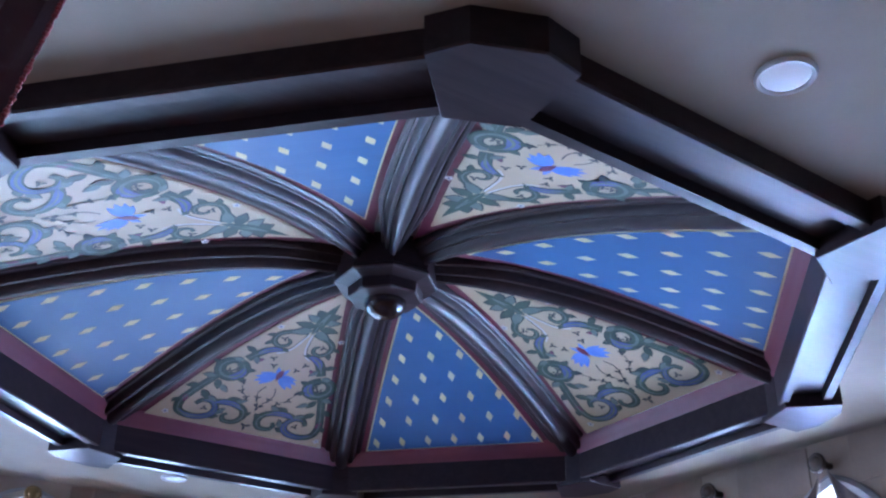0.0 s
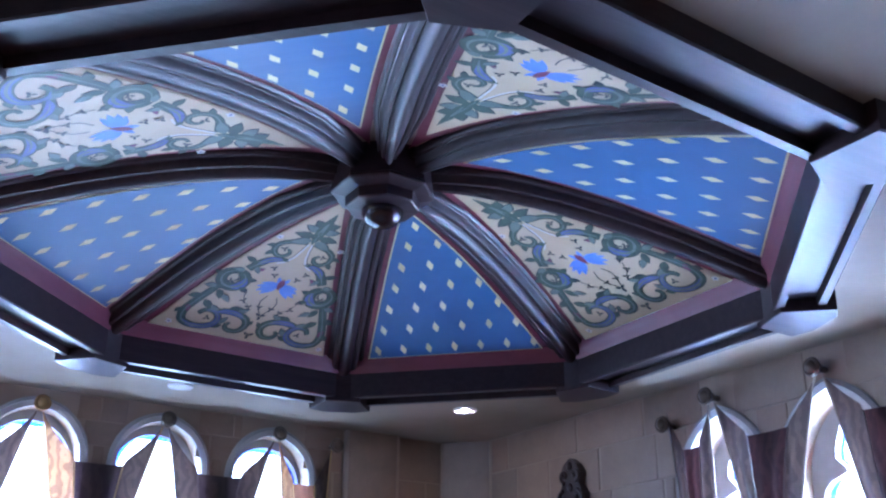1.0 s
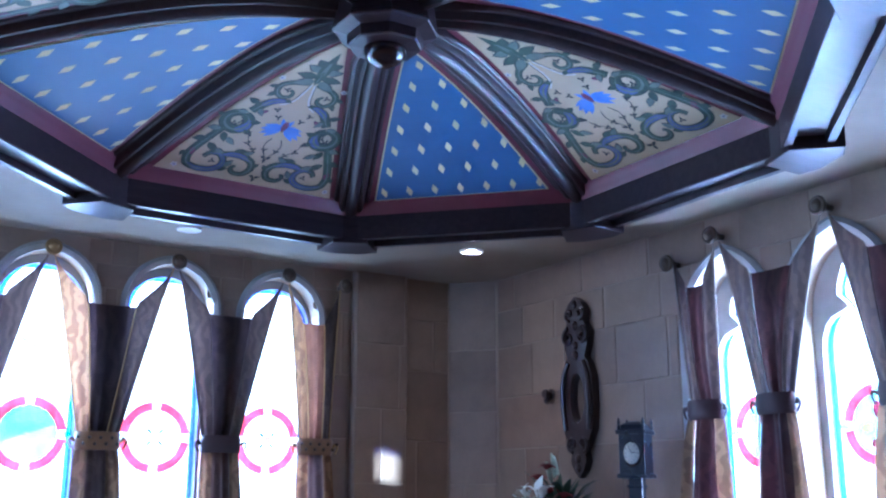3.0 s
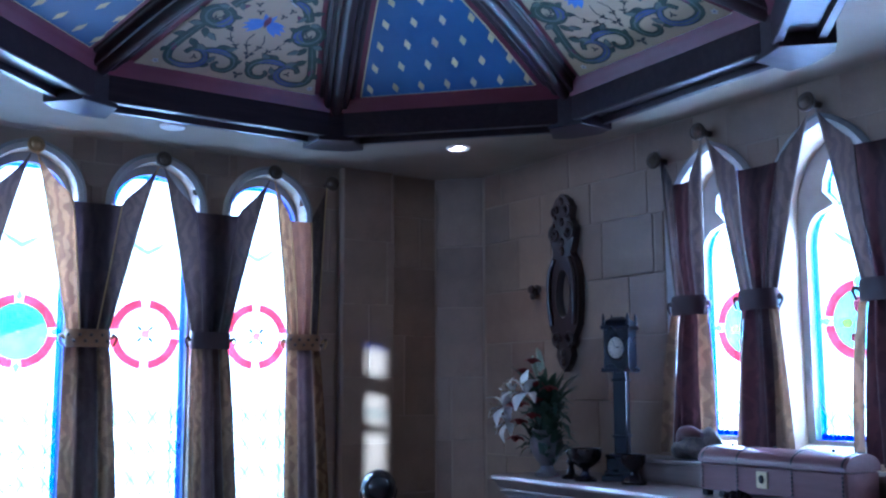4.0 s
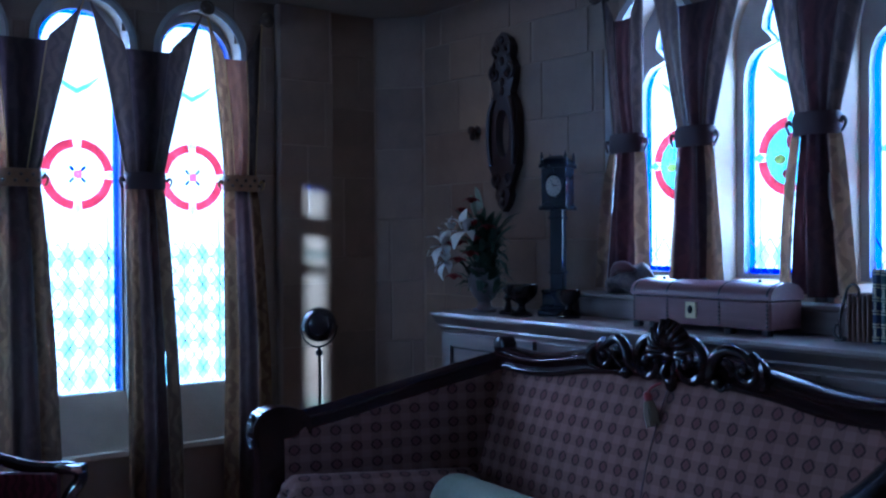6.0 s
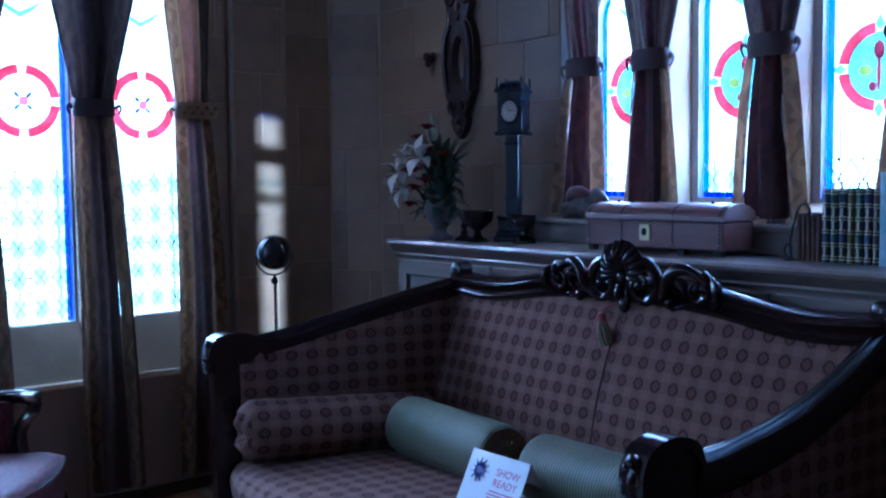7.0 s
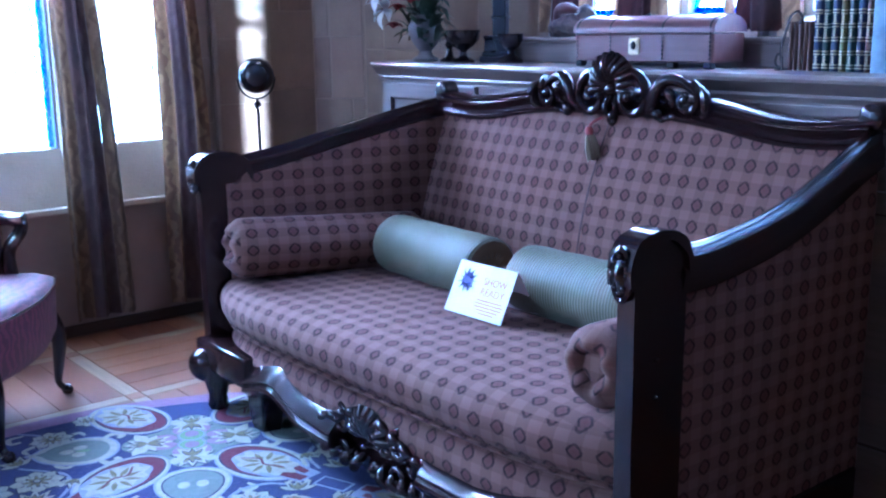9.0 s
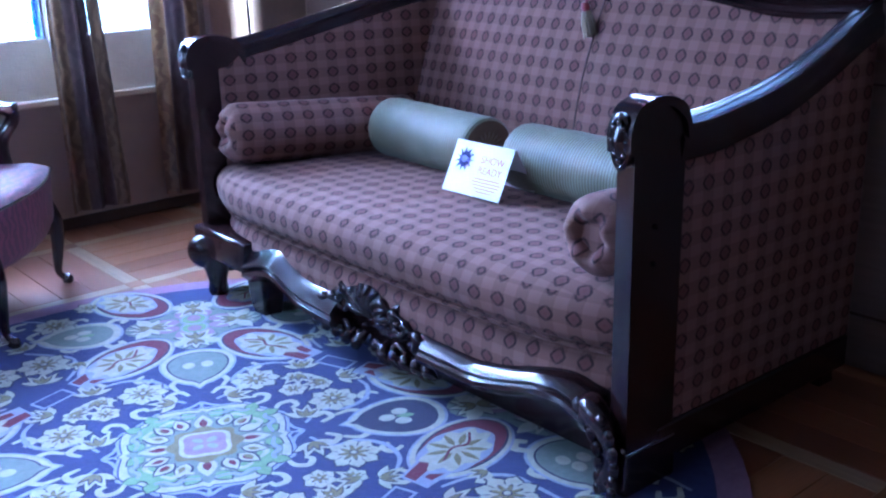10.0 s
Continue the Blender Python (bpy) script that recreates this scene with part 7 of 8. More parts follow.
    lily(*dp(0.88), 0.075, aq + math.pi / 4)
    blossom(*dp(1.02), 0.060, aq)
    lily(*dp(1.09), 0.06, aq + math.pi / 4)
for n, mt, nm in (("cream", RUG_CREAM, "cream_pattern"), ("line", RUG_LINE, "outline_pattern"), ("green", RUG_GREEN, "sage_pattern"), ("leaf", RUG_LEAF, "light_green_pattern"), ("red", RUG_RED, "red_pattern"),
                  ("pink", RUG_PINK, "pink_pattern"), ("olive", RUG_OLIVE, "olive_pattern"), ("blue", RUG_BLUE, "blue_pattern"), ("navy", RUG_NAVY, "navy_pattern")):
    if len(layers[n].verts):
        tagged(part(nm, layers[n], mt, rug, "woven pattern"), kind="stuff")


# ---- cabinet under the east windows ----
TAUPE = wood("taupe_painted_wood", (0.17, 0.125, 0.105), (0.27, 0.205, 0.175), 0.34, 1, 0.7, 0.35, 0.08)
CAB_X, CAB_Y0, CAB_Y1, CAB_Z = 2.515, 0.35, 3.275, 1.128
cab = thing("cabinet", "long taupe wooden cabinet with framed doors and a moulded top", "cabinet", Matrix.Translation((CAB_X, (CAB_Y0 + CAB_Y1) / 2, 0)))
CI = cab.matrix_world.inverted()


def cab_part(name, bm, mat, label="", smooth=False, parent=None):
    bmesh.ops.transform(bm, matrix=CI, verts=bm.verts)
    return part(name, bm, mat, parent or cab, label, smooth)


bm = bmesh.new()
box(bm, (CAB_X + 0.02, CAB_Y0, 0.0), (ROOM_E - 0.008, CAB_Y1, 1.075), 0.003)
cab_part("body", bm, TAUPE)
bm = bmesh.new()
prof = [(0.02, 1.052), (0.008, 1.066), (0.010, 1.074), (-0.004, 1.082), (-0.016, 1.100), (-0.030, 1.106), (-0.034, 1.116), (-0.030, 1.126), (-0.022, 1.128), (0.38, 1.128), (0.38, 1.052)]
loft(bm, [[Vector((CAB_X + dx, y, z)) for dx, z in prof] for y in (CAB_Y0 - 0.02, CAB_Y1 + 0.022)])
cab_part("top", bm, TAUPE, "moulded cabinet top with a worn sheen", smooth=40)
bm = bmesh.new()
box(bm, (CAB_X + 0.26, CAB_Y0, CAB_Z + 0.0005), (ROOM_E - 0.010, CAB_Y1 - 0.48, CAB_Z + 0.072), 0.003)
box(bm, (CAB_X + 0.245, CAB_Y0, CAB_Z + 0.072), (ROOM_E - 0.010, CAB_Y1 - 0.46, CAB_Z + 0.090), 0.006, 2)
cab_part("back_ledge", bm, TAUPE, "raised ledge along the window wall")
n = 5
w = (CAB_Y1 - CAB_Y0) / n
HANDLE = material("dark_iron", (0.04, 0.035, 0.035), 0.4, 0.8)
for i in range(n):
    y0, y1 = CAB_Y0 + i * w + 0.012, CAB_Y0 + (i + 1) * w - 0.012
    for z0, z1, nm in ((0.10, 0.84, "door"), (0.865, 1.045, "drawer_front")):
        bm = bmesh.new()
        fr = 0.055
        slab_outline(bm, [(y0, z0), (y1, z0), (y1, z1), (y0, z1)], [[(y0 + fr, z0 + fr), (y1 - fr, z0 + fr), (y1 - fr, z1 - fr), (y0 + fr, z1 - fr)]], Matrix(((0, 1, 0, CAB_X), (1, 0, 0, 0), (0, 0, 1, 0), (0, 0, 0, 1))), 0.021)
        d = cab_part(nm, bm, TAUPE)
        bm = bmesh.new()
        box(bm, (CAB_X + 0.012, y0 + fr - 0.004, z0 + fr - 0.004), (CAB_X + 0.021, y1 - fr + 0.004, z1 - fr + 0.004), 0.002)
        part_ob = part("panel", bm, TAUPE, None)
        part_ob.parent = d
        part_ob.matrix_parent_inverse = CI
        bm = bmesh.new()
        a0, a1, b0, b1 = y0 + fr, y1 - fr, z0 + fr, z1 - fr
        for p, q in (((a0, b0), (a1, b0 + 0.007)), ((a0, b1 - 0.007), (a1, b1)), ((a0, b0 + 0.007), (a0 + 0.007, b1 - 0.007)), ((a1 - 0.007, b0 + 0.007), (a1, b1 - 0.007))):
            box(bm, (CAB_X + 0.007, p[0], p[1]), (CAB_X + 0.013, q[0], q[1]), 0.0015)
        bmesh.ops.transform(bm, matrix=CI, verts=bm.verts)
        part("bead", bm, LOW_BOUNCE_WOOD, d, "dark inset bead")
        bm = bmesh.new()
        yc, zc = (y0 + y1) / 2, (z0 + z1) / 2 if nm == "drawer_front" else z1 - 0.16
        tube(bm, [CI @ q for q in curve([(CAB_X + 0.012, yc - 0.05, zc + 0.008), (CAB_X - 0.012, yc - 0.03, zc - 0.004), (CAB_X - 0.014, yc + 0.03, zc - 0.004), (CAB_X + 0.012, yc + 0.05, zc + 0.008)], 12)], 0.0045, 7)
        part("handle", bm, HANDLE, d, "dark iron bail handle", smooth=True)
bm = bmesh.new()
box(bm, (CAB_X + 0.03, CAB_Y0 + 0.01, 0.0), (CAB_X + 0.06, CAB_Y1 - 0.01, 0.09))
cab_part("plinth", bm, TAUPE)

# ---- chest ----
ROSEWOOD = wood("red_brown_chest_wood", (0.100, 0.034, 0.030), (0.165, 0.066, 0.058), 0.36, 1, 1.0, 0.10, 0.1)
BLACK = material("black_iron_studs", (0.012, 0.012, 0.014), 0.45, 0.5)
chest = thing("treasure_chest", "red-brown wooden chest with a rounded lid and black studded straps", "chest", Matrix.Translation((2.60, 2.015, CAB_Z)))
HW, CD, CH = 0.275, 0.155, 0.105
bm = bmesh.new()
box(bm, (0, -HW, 0.018), (CD, HW, CH), 0.004)
part("body", bm, ROSEWOOD, chest)
bm = bmesh.new()
arc = [(0.0 - 0.004, CH + 0.002), (-0.004, CH + 0.012)] + [(CD / 2 - (CD / 2 + 0.004) * math.cos(math.pi * i / 10), CH + 0.012 + 0.042 * math.sin(math.pi * i / 10)) for i in range(1, 10)] + [(CD + 0.004, CH + 0.012), (CD + 0.004, CH + 0.002)]
loft(bm, [[Vector((x, y, z)) for x, z in arc] for y in (-HW - 0.004, HW + 0.004)])
lid = part("lid", bm, ROSEWOOD, chest, "rounded lid", smooth=40)
for y in (-HW + 0.012, -0.088, 0.120, HW - 0.012):
    bm = bmesh.new()
    for k in range(7):
        sphere(bm, (-0.002, y, 0.030 + 0.0125 * k), 0.0042, 8, 6, (0.6, 1, 1))
    tagged(part("stud_row", bm, BLACK, chest, "row of black studs", smooth=True), kind="stuff")
    bm = bmesh.new()
    tube(bm, [(x, y, z + 0.002) for x, z in arc[1:-1]], 0.0035, 6, True, 0.4)
    part("strap", bm, BLACK, lid, "thin dark strap", smooth=True)
for y in (-HW + 0.02, -0.12, 0.185, HW - 0.02):
    bm = bmesh.new()
    box(bm, (-0.003, y - 0.014, 0.0), (0.025, y + 0.014, 0.020), 0.004)
    part("foot", bm, BLACK, chest)
bm = bmesh.new()
box(bm, (-0.005, 0.022 - 0.022, 0.040), (0.001, 0.022 + 0.022, 0.092), 0.004)
plate_ob = part("lock_plate", bm, BRASS, chest, "pale brass lock plate")
bm = bmesh.new()
sphere(bm, (-0.006, 0.022, 0.068), 0.012, 12, 8, (0.6, 0.8, 1.1))
part("keyhole", bm, BLACK, plate_ob, smooth=True)
bm = bmesh.new()
for y in (-0.18, 0.03, 0.2):
    sphere(bm, (CD / 2, y, CH + 0.056), 0.006, 8, 6)
    part("lid_nail", bm, BLACK, lid, smooth=True)
    bm = bmesh.new()
bm.free()

# ---- books ----
PAPER = plaster("page_edges", (0.45, 0.40, 0.30), (0.55, 0.49, 0.38), 0.9, 40)


def leather(name, c):
    m = material(name, c, 0.42)
    k = Nodes(m)
    f = k.noise(k.coords(), 160, 5)
    wv = k.noise(k.coords(), 14, 3)
    k.base(k.ramp(wv, (0.3, tuple(0.7 * v for v in c)), (0.7, tuple(1.3 * v for v in c))))
    k.bump(f, 0.2, 0.001)
    return m


GILT = material("gilt_tooling", (0.62, 0.55, 0.36), 0.35, 0.7)


def book(x, y, z, t, h, d, leather_mat, gilt, label, lean=0.0):
    """A book that stands with its spine to the room."""
    b = thing("book", label, "book", Matrix.Translation((x, y, z)) @ Matrix.Rotation(radians(lean), 4, "X"), "books on the cabinet")
    bm = bmesh.new()
    box(bm, (0.006, -t / 2 + 0.0025, 0.003), (d - 0.003, t / 2 - 0.0025, h - 0.004))
    part("pages", bm, PAPER, b)
    bm = bmesh.new()
    prof = [(d, t / 2), (0.008, t / 2), (0.002, t / 2 * 0.8), (-0.001, t / 2 * 0.4), (-0.002, 0), (-0.001, -t / 2 * 0.4), (0.002, -t / 2 * 0.8), (0.008, -t / 2), (d, -t / 2), (d, -t / 2 + 0.0022), (0.009, -t / 2 + 0.0022), (0.004, 0),
            (0.009, t / 2 - 0.0022), (d, t / 2 - 0.0022)]
    loft(bm, [[Vector((px, py, pz)) for px, py in prof] for pz in (0, h)])
    cover = part("cover", bm, leather_mat, b, smooth=50)
    if gilt:
        for k in range(6):
            zz = h * (0.05 + 0.178 * k)
            bm = bmesh.new()
            for q in (0, 0.008):
                tube(bm, [(0.003, t / 2 * 0.82, zz + q), (-0.003, t / 2 * 0.35, zz + q), (-0.0035, 0, zz + q), (-0.003, -t / 2 * 0.35, zz + q), (0.003, -t / 2 * 0.82, zz + q)], 0.0022, 5)
            if k in (0, 2, 3, 5):
                for q in range(3):
                    sphere(bm, (-0.002, 0, zz + 0.014 + 0.0075 * q), 0.0036, 6, 5, (0.5, 1.2, 1))
            part("gilt_band", bm, GILT, cover, "gilt tooled band")
    return b


cols = [leather("navy_leather", (0.02, 0.035, 0.09)), leather("bottle_green_leather", (0.015, 0.05, 0.045)), leather("brown_leather", (0.11, 0.055, 0.035)), leather("slate_blue_leather", (0.06, 0.10, 0.15)),
        leather("olive_leather", (0.13, 0.115, 0.035)), leather("pale_blue_cloth_cover", (0.22, 0.33, 0.42))]
yy = 1.462
for i, (t, ci, h) in enumerate(((0.026, 0, 0.205), (0.024, 1, 0.203), (0.026, 0, 0.206), (0.022, 4, 0.203), (0.026, 1, 0.204), (0.026, 0, 0.205), (0.020, 2, 0.203))):
    book(2.665, yy - t / 2, CAB_Z, t - 0.001, h, 0.135, cols[ci], True, "leather-bound book with gilt spine bands standing on the cabinet")
    yy -= t
for i in range(2):
    book(2.655, yy - 0.030, CAB_Z, 0.056, 0.250, 0.17, cols[5], False, "tall pale blue book standing on the cabinet")
    yy -= 0.058
yb = 1.468
for i, t in enumerate((0.015, 0.014, 0.017, 0.014, 0.016)):
    book(2.672, yb + t / 2, CAB_Z, t - 0.001, 0.135 - 0.004 * (i % 2), 0.10, cols[2], False, "thin brown book beside a bookend")
    yb += t
bookend = thing("bookend", "curled dark iron bookend beside thin books", "bookend", Matrix.Translation((2.67, yb + 0.012, CAB_Z)))
bm = bmesh.new()
box(bm, (-0.02, -0.010, 0), (0.11, 0.012, 0.004), 0.001)
part("base", bm, HANDLE, bookend)
bm = bmesh.new()
tube(bm, curve([(0.0, 0.0, 0.004), (0.0, 0.006, 0.05), (0.0, -0.004, 0.10), (0.0, -0.02, 0.150), (0.0, -0.042, 0.162), (0.0, -0.056, 0.145), (0.0, -0.05, 0.128)], 26), 0.004, 7)
tube(bm, curve([(0.0, 0.004, 0.004), (0.0, 0.022, 0.02), (0.0, 0.016, 0.045), (0.0, 0.002, 0.035), (0.0, 0.006, 0.024)], 18), 0.0035, 7)
part("scroll", bm, HANDLE, bookend, "curled iron scroll", smooth=True)

# ---- small longcase clock ----
EBONY = wood("black_clock_wood", (0.004, 0.005, 0.010), (0.010, 0.012, 0.022), 0.26, 2, 1.0, 0.0, 0.06)
EBONY.node_tree.nodes["Principled BSDF"].inputs["Specular IOR Level"].default_value = 0.45
clock = thing("clock", "small black longcase clock with a pale oval dial", "clock", Matrix.Translation((2.735, 2.80, CAB_Z)) @ Matrix.Rotation(radians(30), 4, "Z") @ Matrix.Diagonal((0.76, 0.76, 1, 1)))
bm = bmesh.new()
for z0, z1, hw in ((0.0, 0.022, 0.085), (0.022, 0.038, 0.075), (0.038, 0.085, 0.066), (0.085, 0.098, 0.07)):
    box(bm, (-hw, -hw, z0), (hw, hw, z1), 0.005, 2)
part("base", bm, EBONY, clock, "stepped black base")
bm = bmesh.new()
box(bm, (-0.034, -0.034, 0.098), (0.034, 0.034, 0.41), 0.006, 2)
for zz in (0.16, 0.37):
    box(bm, (-0.04, -0.04, zz), (0.04, 0.04, zz + 0.010), 0.003)
part("trunk", bm, EBONY, clock, "slim polished trunk")
bm = bmesh.new()
box(bm, (-0.072, -0.065, 0.41), (0.072, 0.065, 0.575), 0.006, 2)
box(bm, (-0.084, -0.076, 0.404), (0.084, 0.076, 0.420), 0.005, 2)
box(bm, (-0.084, -0.076, 0.565), (0.084, 0.076, 0.582), 0.005, 2)
hood = part("hood", bm, EBONY, clock, "black hood")
bm = bmesh.new()
loft(bm, [[Vector((x * s, y * s, z)) for x, y in ((-0.07, -0.062), (0.07, -0.062), (0.07, 0.062), (-0.07, 0.062))] for z, s in ((0.582, 1.0), (0.60, 0.85), (0.612, 0.5), (0.615, 0.2))])
part("roof", bm, EBONY, hood, smooth=30)
for x in (-0.07, 0.07):
    for y in (-0.062, 0.062):
        bm = bmesh.new()
        lathe(bm, [(0.006, 0.580), (0.010, 0.590), (0.006, 0.600), (0.009, 0.608), (0.002, 0.626), (0.001, 0.627)], 10, Matrix.Translation((x, y, 0)))
        part("finial", bm, EBONY, hood, smooth=True)
DIAL = plaster("pale_dial", (0.70, 0.66, 0.55), (0.78, 0.74, 0.64), 0.4, 20)
bm = bmesh.new()
lathe(bm, [(0.001, 0.002), (0.037, 0.002), (0.040, 0.0), (0.040, -0.002)], 28, Matrix.Translation((-0.073, 0, 0.495)) @ Matrix.Rotation(radians(-90), 4, "Y"))
dial = part("dial", bm, DIAL, hood, "pale round clock face", smooth=40)
bm = bmesh.new()
lathe(bm, [(0.039, 0.0), (0.044, 0.004), (0.050, 0.002), (0.050, -0.002)], 28, Matrix.Translation((-0.073, 0, 0.495)) @ Matrix.Rotation(radians(-90), 4, "Y"))
part("bezel", bm, EBONY, dial, smooth=True)
for ln, a in ((0.028, 60), (0.020, 170)):
    bm = bmesh.new()
    tube(bm, [(-0.077, 0, 0.495), (-0.077, ln * math.cos(radians(a)), 0.495 + ln * math.sin(radians(a)))], 0.0016, 5)
    part("clock_hand", bm, BLACK, dial)
for i in range(12):
    a = i * math.pi / 6
    bm = bmesh.new()
    tube(bm, [(-0.0755, 0.028 * math.cos(a), 0.495 + 0.028 * math.sin(a)), (-0.0755, 0.034 * math.cos(a), 0.495 + 0.034 * math.sin(a))], 0.0014, 4)
    part("hour_mark", bm, BLACK, dial)

# white dish beside the clock, dark goblets
DARK_GLASS = material("dark_glazed_pottery", (0.012, 0.008, 0.008), 0.10)


def vessel(name, label, category, x, y, z, prof, mat, group=""):
    v = thing(name, label, category, Matrix.Translation((x, y, z)), group)
    cut = max(1, len(prof) // 2)
    bm = bmesh.new()
    lathe(bm, prof[:cut + 1], 28)
    part("foot", bm, mat, v, smooth=50)
    bm = bmesh.new()
    lathe(bm, prof[cut:], 28)
    part("bowl", bm, mat, v, smooth=50)
    return v


vessel("goblet", "dark glazed goblet standing on the cabinet", "goblet", 2.60, 2.86, CAB_Z, [(0.001, 0), (0.042, 0.0), (0.043, 0.008), (0.018, 0.022), (0.012, 0.038), (0.016, 0.046), (0.040, 0.062), (0.060, 0.085), (0.064, 0.120), (0.060, 0.120), (0.054, 0.090), (0.001, 0.07)], DARK_GLASS, "goblets on the cabinet")
vessel("goblet", "dark glazed goblet with a round foot on the cabinet", "goblet", 2.66, 2.665, CAB_Z, [(0.001, 0), (0.045, 0.0), (0.046, 0.010), (0.030, 0.024), (0.014, 0.034), (0.013, 0.044), (0.030, 0.058), (0.044, 0.080), (0.046, 0.105), (0.042, 0.105), (0.036, 0.08), (0.001, 0.065)], DARK_GLASS, "goblets on the cabinet")
vessel("candlestick", "short dark candlestick beside the goblets", "candlestick", 2.62, 2.965, CAB_Z, [(0.001, 0), (0.036, 0), (0.038, 0.008), (0.016, 0.02), (0.010, 0.05), (0.018, 0.064), (0.010, 0.078), (0.022, 0.10), (0.020, 0.105), (0.001, 0.10)], DARK_GLASS)

VELVET_RED = cloth("dull_red_cloth", (0.07, 0.018, 0.018), (0.12, 0.04, 0.035), 0.85)

# cloth bundle at the foot of the end curtain
bundle = thing("cloth_bundle", "bunched tan and red curtain cloth resting on the ledge", "cloth", Matrix.Translation((2.825, 2.50, CAB_Z + 0.09)))
bm = bmesh.new()
rows = []
for j in range(15):
    f = j / 14
    yy2 = -0.11 + 0.22 * f
    rr = 0.020 + 0.040 * math.sin(math.pi * f) ** 0.7
    rows.append([Vector((rr * 0.9 * math.cos(t) * (1 + 0.2 * math.sin(5 * t + 6 * f)), yy2 + 0.012 * math.sin(3 * t), rr + rr * math.sin(t) * (1 + 0.25 * math.sin(4 * t + 9 * f)) * 0.9)) for t in [2 * math.pi * q / 22 for q in range(22)]])
loft(bm, rows, True, True)
bm.normal_update()
box_uv(bm)
part("folded_cloth", bm, GREY_BROCADE, bundle, smooth=70)
bm = bmesh.new()
tube(bm, curve([(-0.05, -0.06, 0.09), (-0.056, -0.02, 0.10), (-0.05, 0.03, 0.095), (-0.03, 0.07, 0.06)], 18), lambda t: 0.010 + 0.012 * math.sin(math.pi * t), 9)
part("loose_end", bm, VELVET_RED, bundle, smooth=True)

# ---- vase of lilies ----
CLAY = plaster("grey_clay_vase", (0.10, 0.085, 0.08), (0.16, 0.135, 0.125), 0.6, 10)
LILY = material("white_lily_petal", (0.78, 0.77, 0.72), 0.5)
kk = Nodes(LILY)
kk.base(kk.ramp(kk.noise(kk.coords(), 12, 3), (0.35, (0.68, 0.68, 0.60)), (0.65, (0.82, 0.81, 0.77))))
ROSE = cloth("dark_red_petal", (0.17, 0.004, 0.008), (0.27, 0.010, 0.016), 0.7, 900, 0.0)
FOLIAGE = cloth("dark_green_leaf", (0.018, 0.038, 0.018), (0.045, 0.08, 0.04), 0.6, 900, 0.0)
BUD = cloth("pale_green_bud", (0.28, 0.33, 0.22), (0.42, 0.46, 0.34), 0.5)
vase = thing("flower_vase", "grey urn with white lilies, red roses and dark leaves", "flower vase", Matrix.Translation((2.63, 3.125, CAB_Z)))
bm = bmesh.new()
lathe(bm, [(0.001, 0), (0.048, 0), (0.050, 0.012), (0.030, 0.022), (0.024, 0.040), (0.045, 0.065), (0.066, 0.105), (0.066, 0.14), (0.050, 0.165), (0.058, 0.180), (0.050, 0.180), (0.04, 0.16), (0.001, 0.15)], 30)
part("urn", bm, CLAY, vase, "grey clay urn", smooth=50)


def petal(bm, base, tip, wide, curl, n=6):
    base, tip = Vector(base), Vector(tip)
    d = tip - base
    side = d.cross(Vector((0, 0, 1)))
    side = side.normalized() if side.length > 1e-4 else Vector((1, 0, 0))
    up = side.cross(d).normalized()
    prev = None
    for i in range(n + 1):
        t = i / n
        w = wide * math.sin(math.pi * min(0.97, 0.06 + t * 0.94)) ** 0.8
        c = base + d * t + up * (curl * math.sin(math.pi * t * 0.9) - 0.9 * curl * max(0, t - 0.6) * 3 * t)
        row = [bm.verts.new(c - side * w + up * w * 0.25), bm.verts.new(c), bm.verts.new(c + side * w + up * w * 0.25)]
        if prev:
            bm.faces.new((prev[0], row[0], row[1], prev[1]))
            bm.faces.new((prev[1], row[1], row[2], prev[2]))
        prev = row


def lily_bloom(c, face, size):
    c, face = Vector(c), Vector(face).normalized()
    q = face.to_track_quat("Z", "X")
    bm = bmesh.new()
    for i in range(6):
        a = i * math.pi / 3
        tip = c + q @ Vector((size * math.cos(a), size * math.sin(a), size * (0.22 if i % 2 else 0.10)))
        petal(bm, c - face * size * 0.30, tip, size * (0.30 if i % 2 else 0.24), size * 0.16, 8)
    b = part("lily", bm, LILY, vase, "open white lily", smooth=True)
    bm = bmesh.new()
    for i in range(5):
        a = i * 1.25
        e = c + q @ Vector((0.3 * size * math.cos(a), 0.3 * size * math.sin(a), size * 0.45))
        tube(bm, [c - face * size * 0.2, e], 0.0012, 4)
        sphere(bm, e, 0.004, 6, 5, (1, 1, 1.6))
    part("stamen", bm, TAN_FRINGE, b)


for c, f, s in (((-0.12, -0.005, 0.335), (-1, -0.3, 0.5), 0.088), ((-0.12, 0.145, 0.27), (-1, -0.1, 0.1), 0.078), ((-0.10, 0.155, 0.20), (-1, 0.1, -0.2), 0.072), ((-0.11, 0.10, 0.335), (-0.9, 0.2, 0.4), 0.058)):
    lily_bloom(c, f, s)
rng = random.Random(9)
for c in ((0, 0.035, 0.41), (-0.01, 0.0, 0.42), (0.02, 0.08, 0.39)):
    bm = bmesh.new()
    tip = Vector(c) + Vector((rng.uniform(-0.02, 0.02), rng.uniform(-0.02, 0.03), 0.085))
    tube(bm, curve([c, Vector(c) * 0.4 + tip * 0.6, tip], 10), lambda t: 0.003 + 0.008 * math.sin(math.pi * min(1, t * 0.9 + 0.08)), 8)
    part("lily_bud", bm, BUD, vase, "closed pale bud", smooth=True)
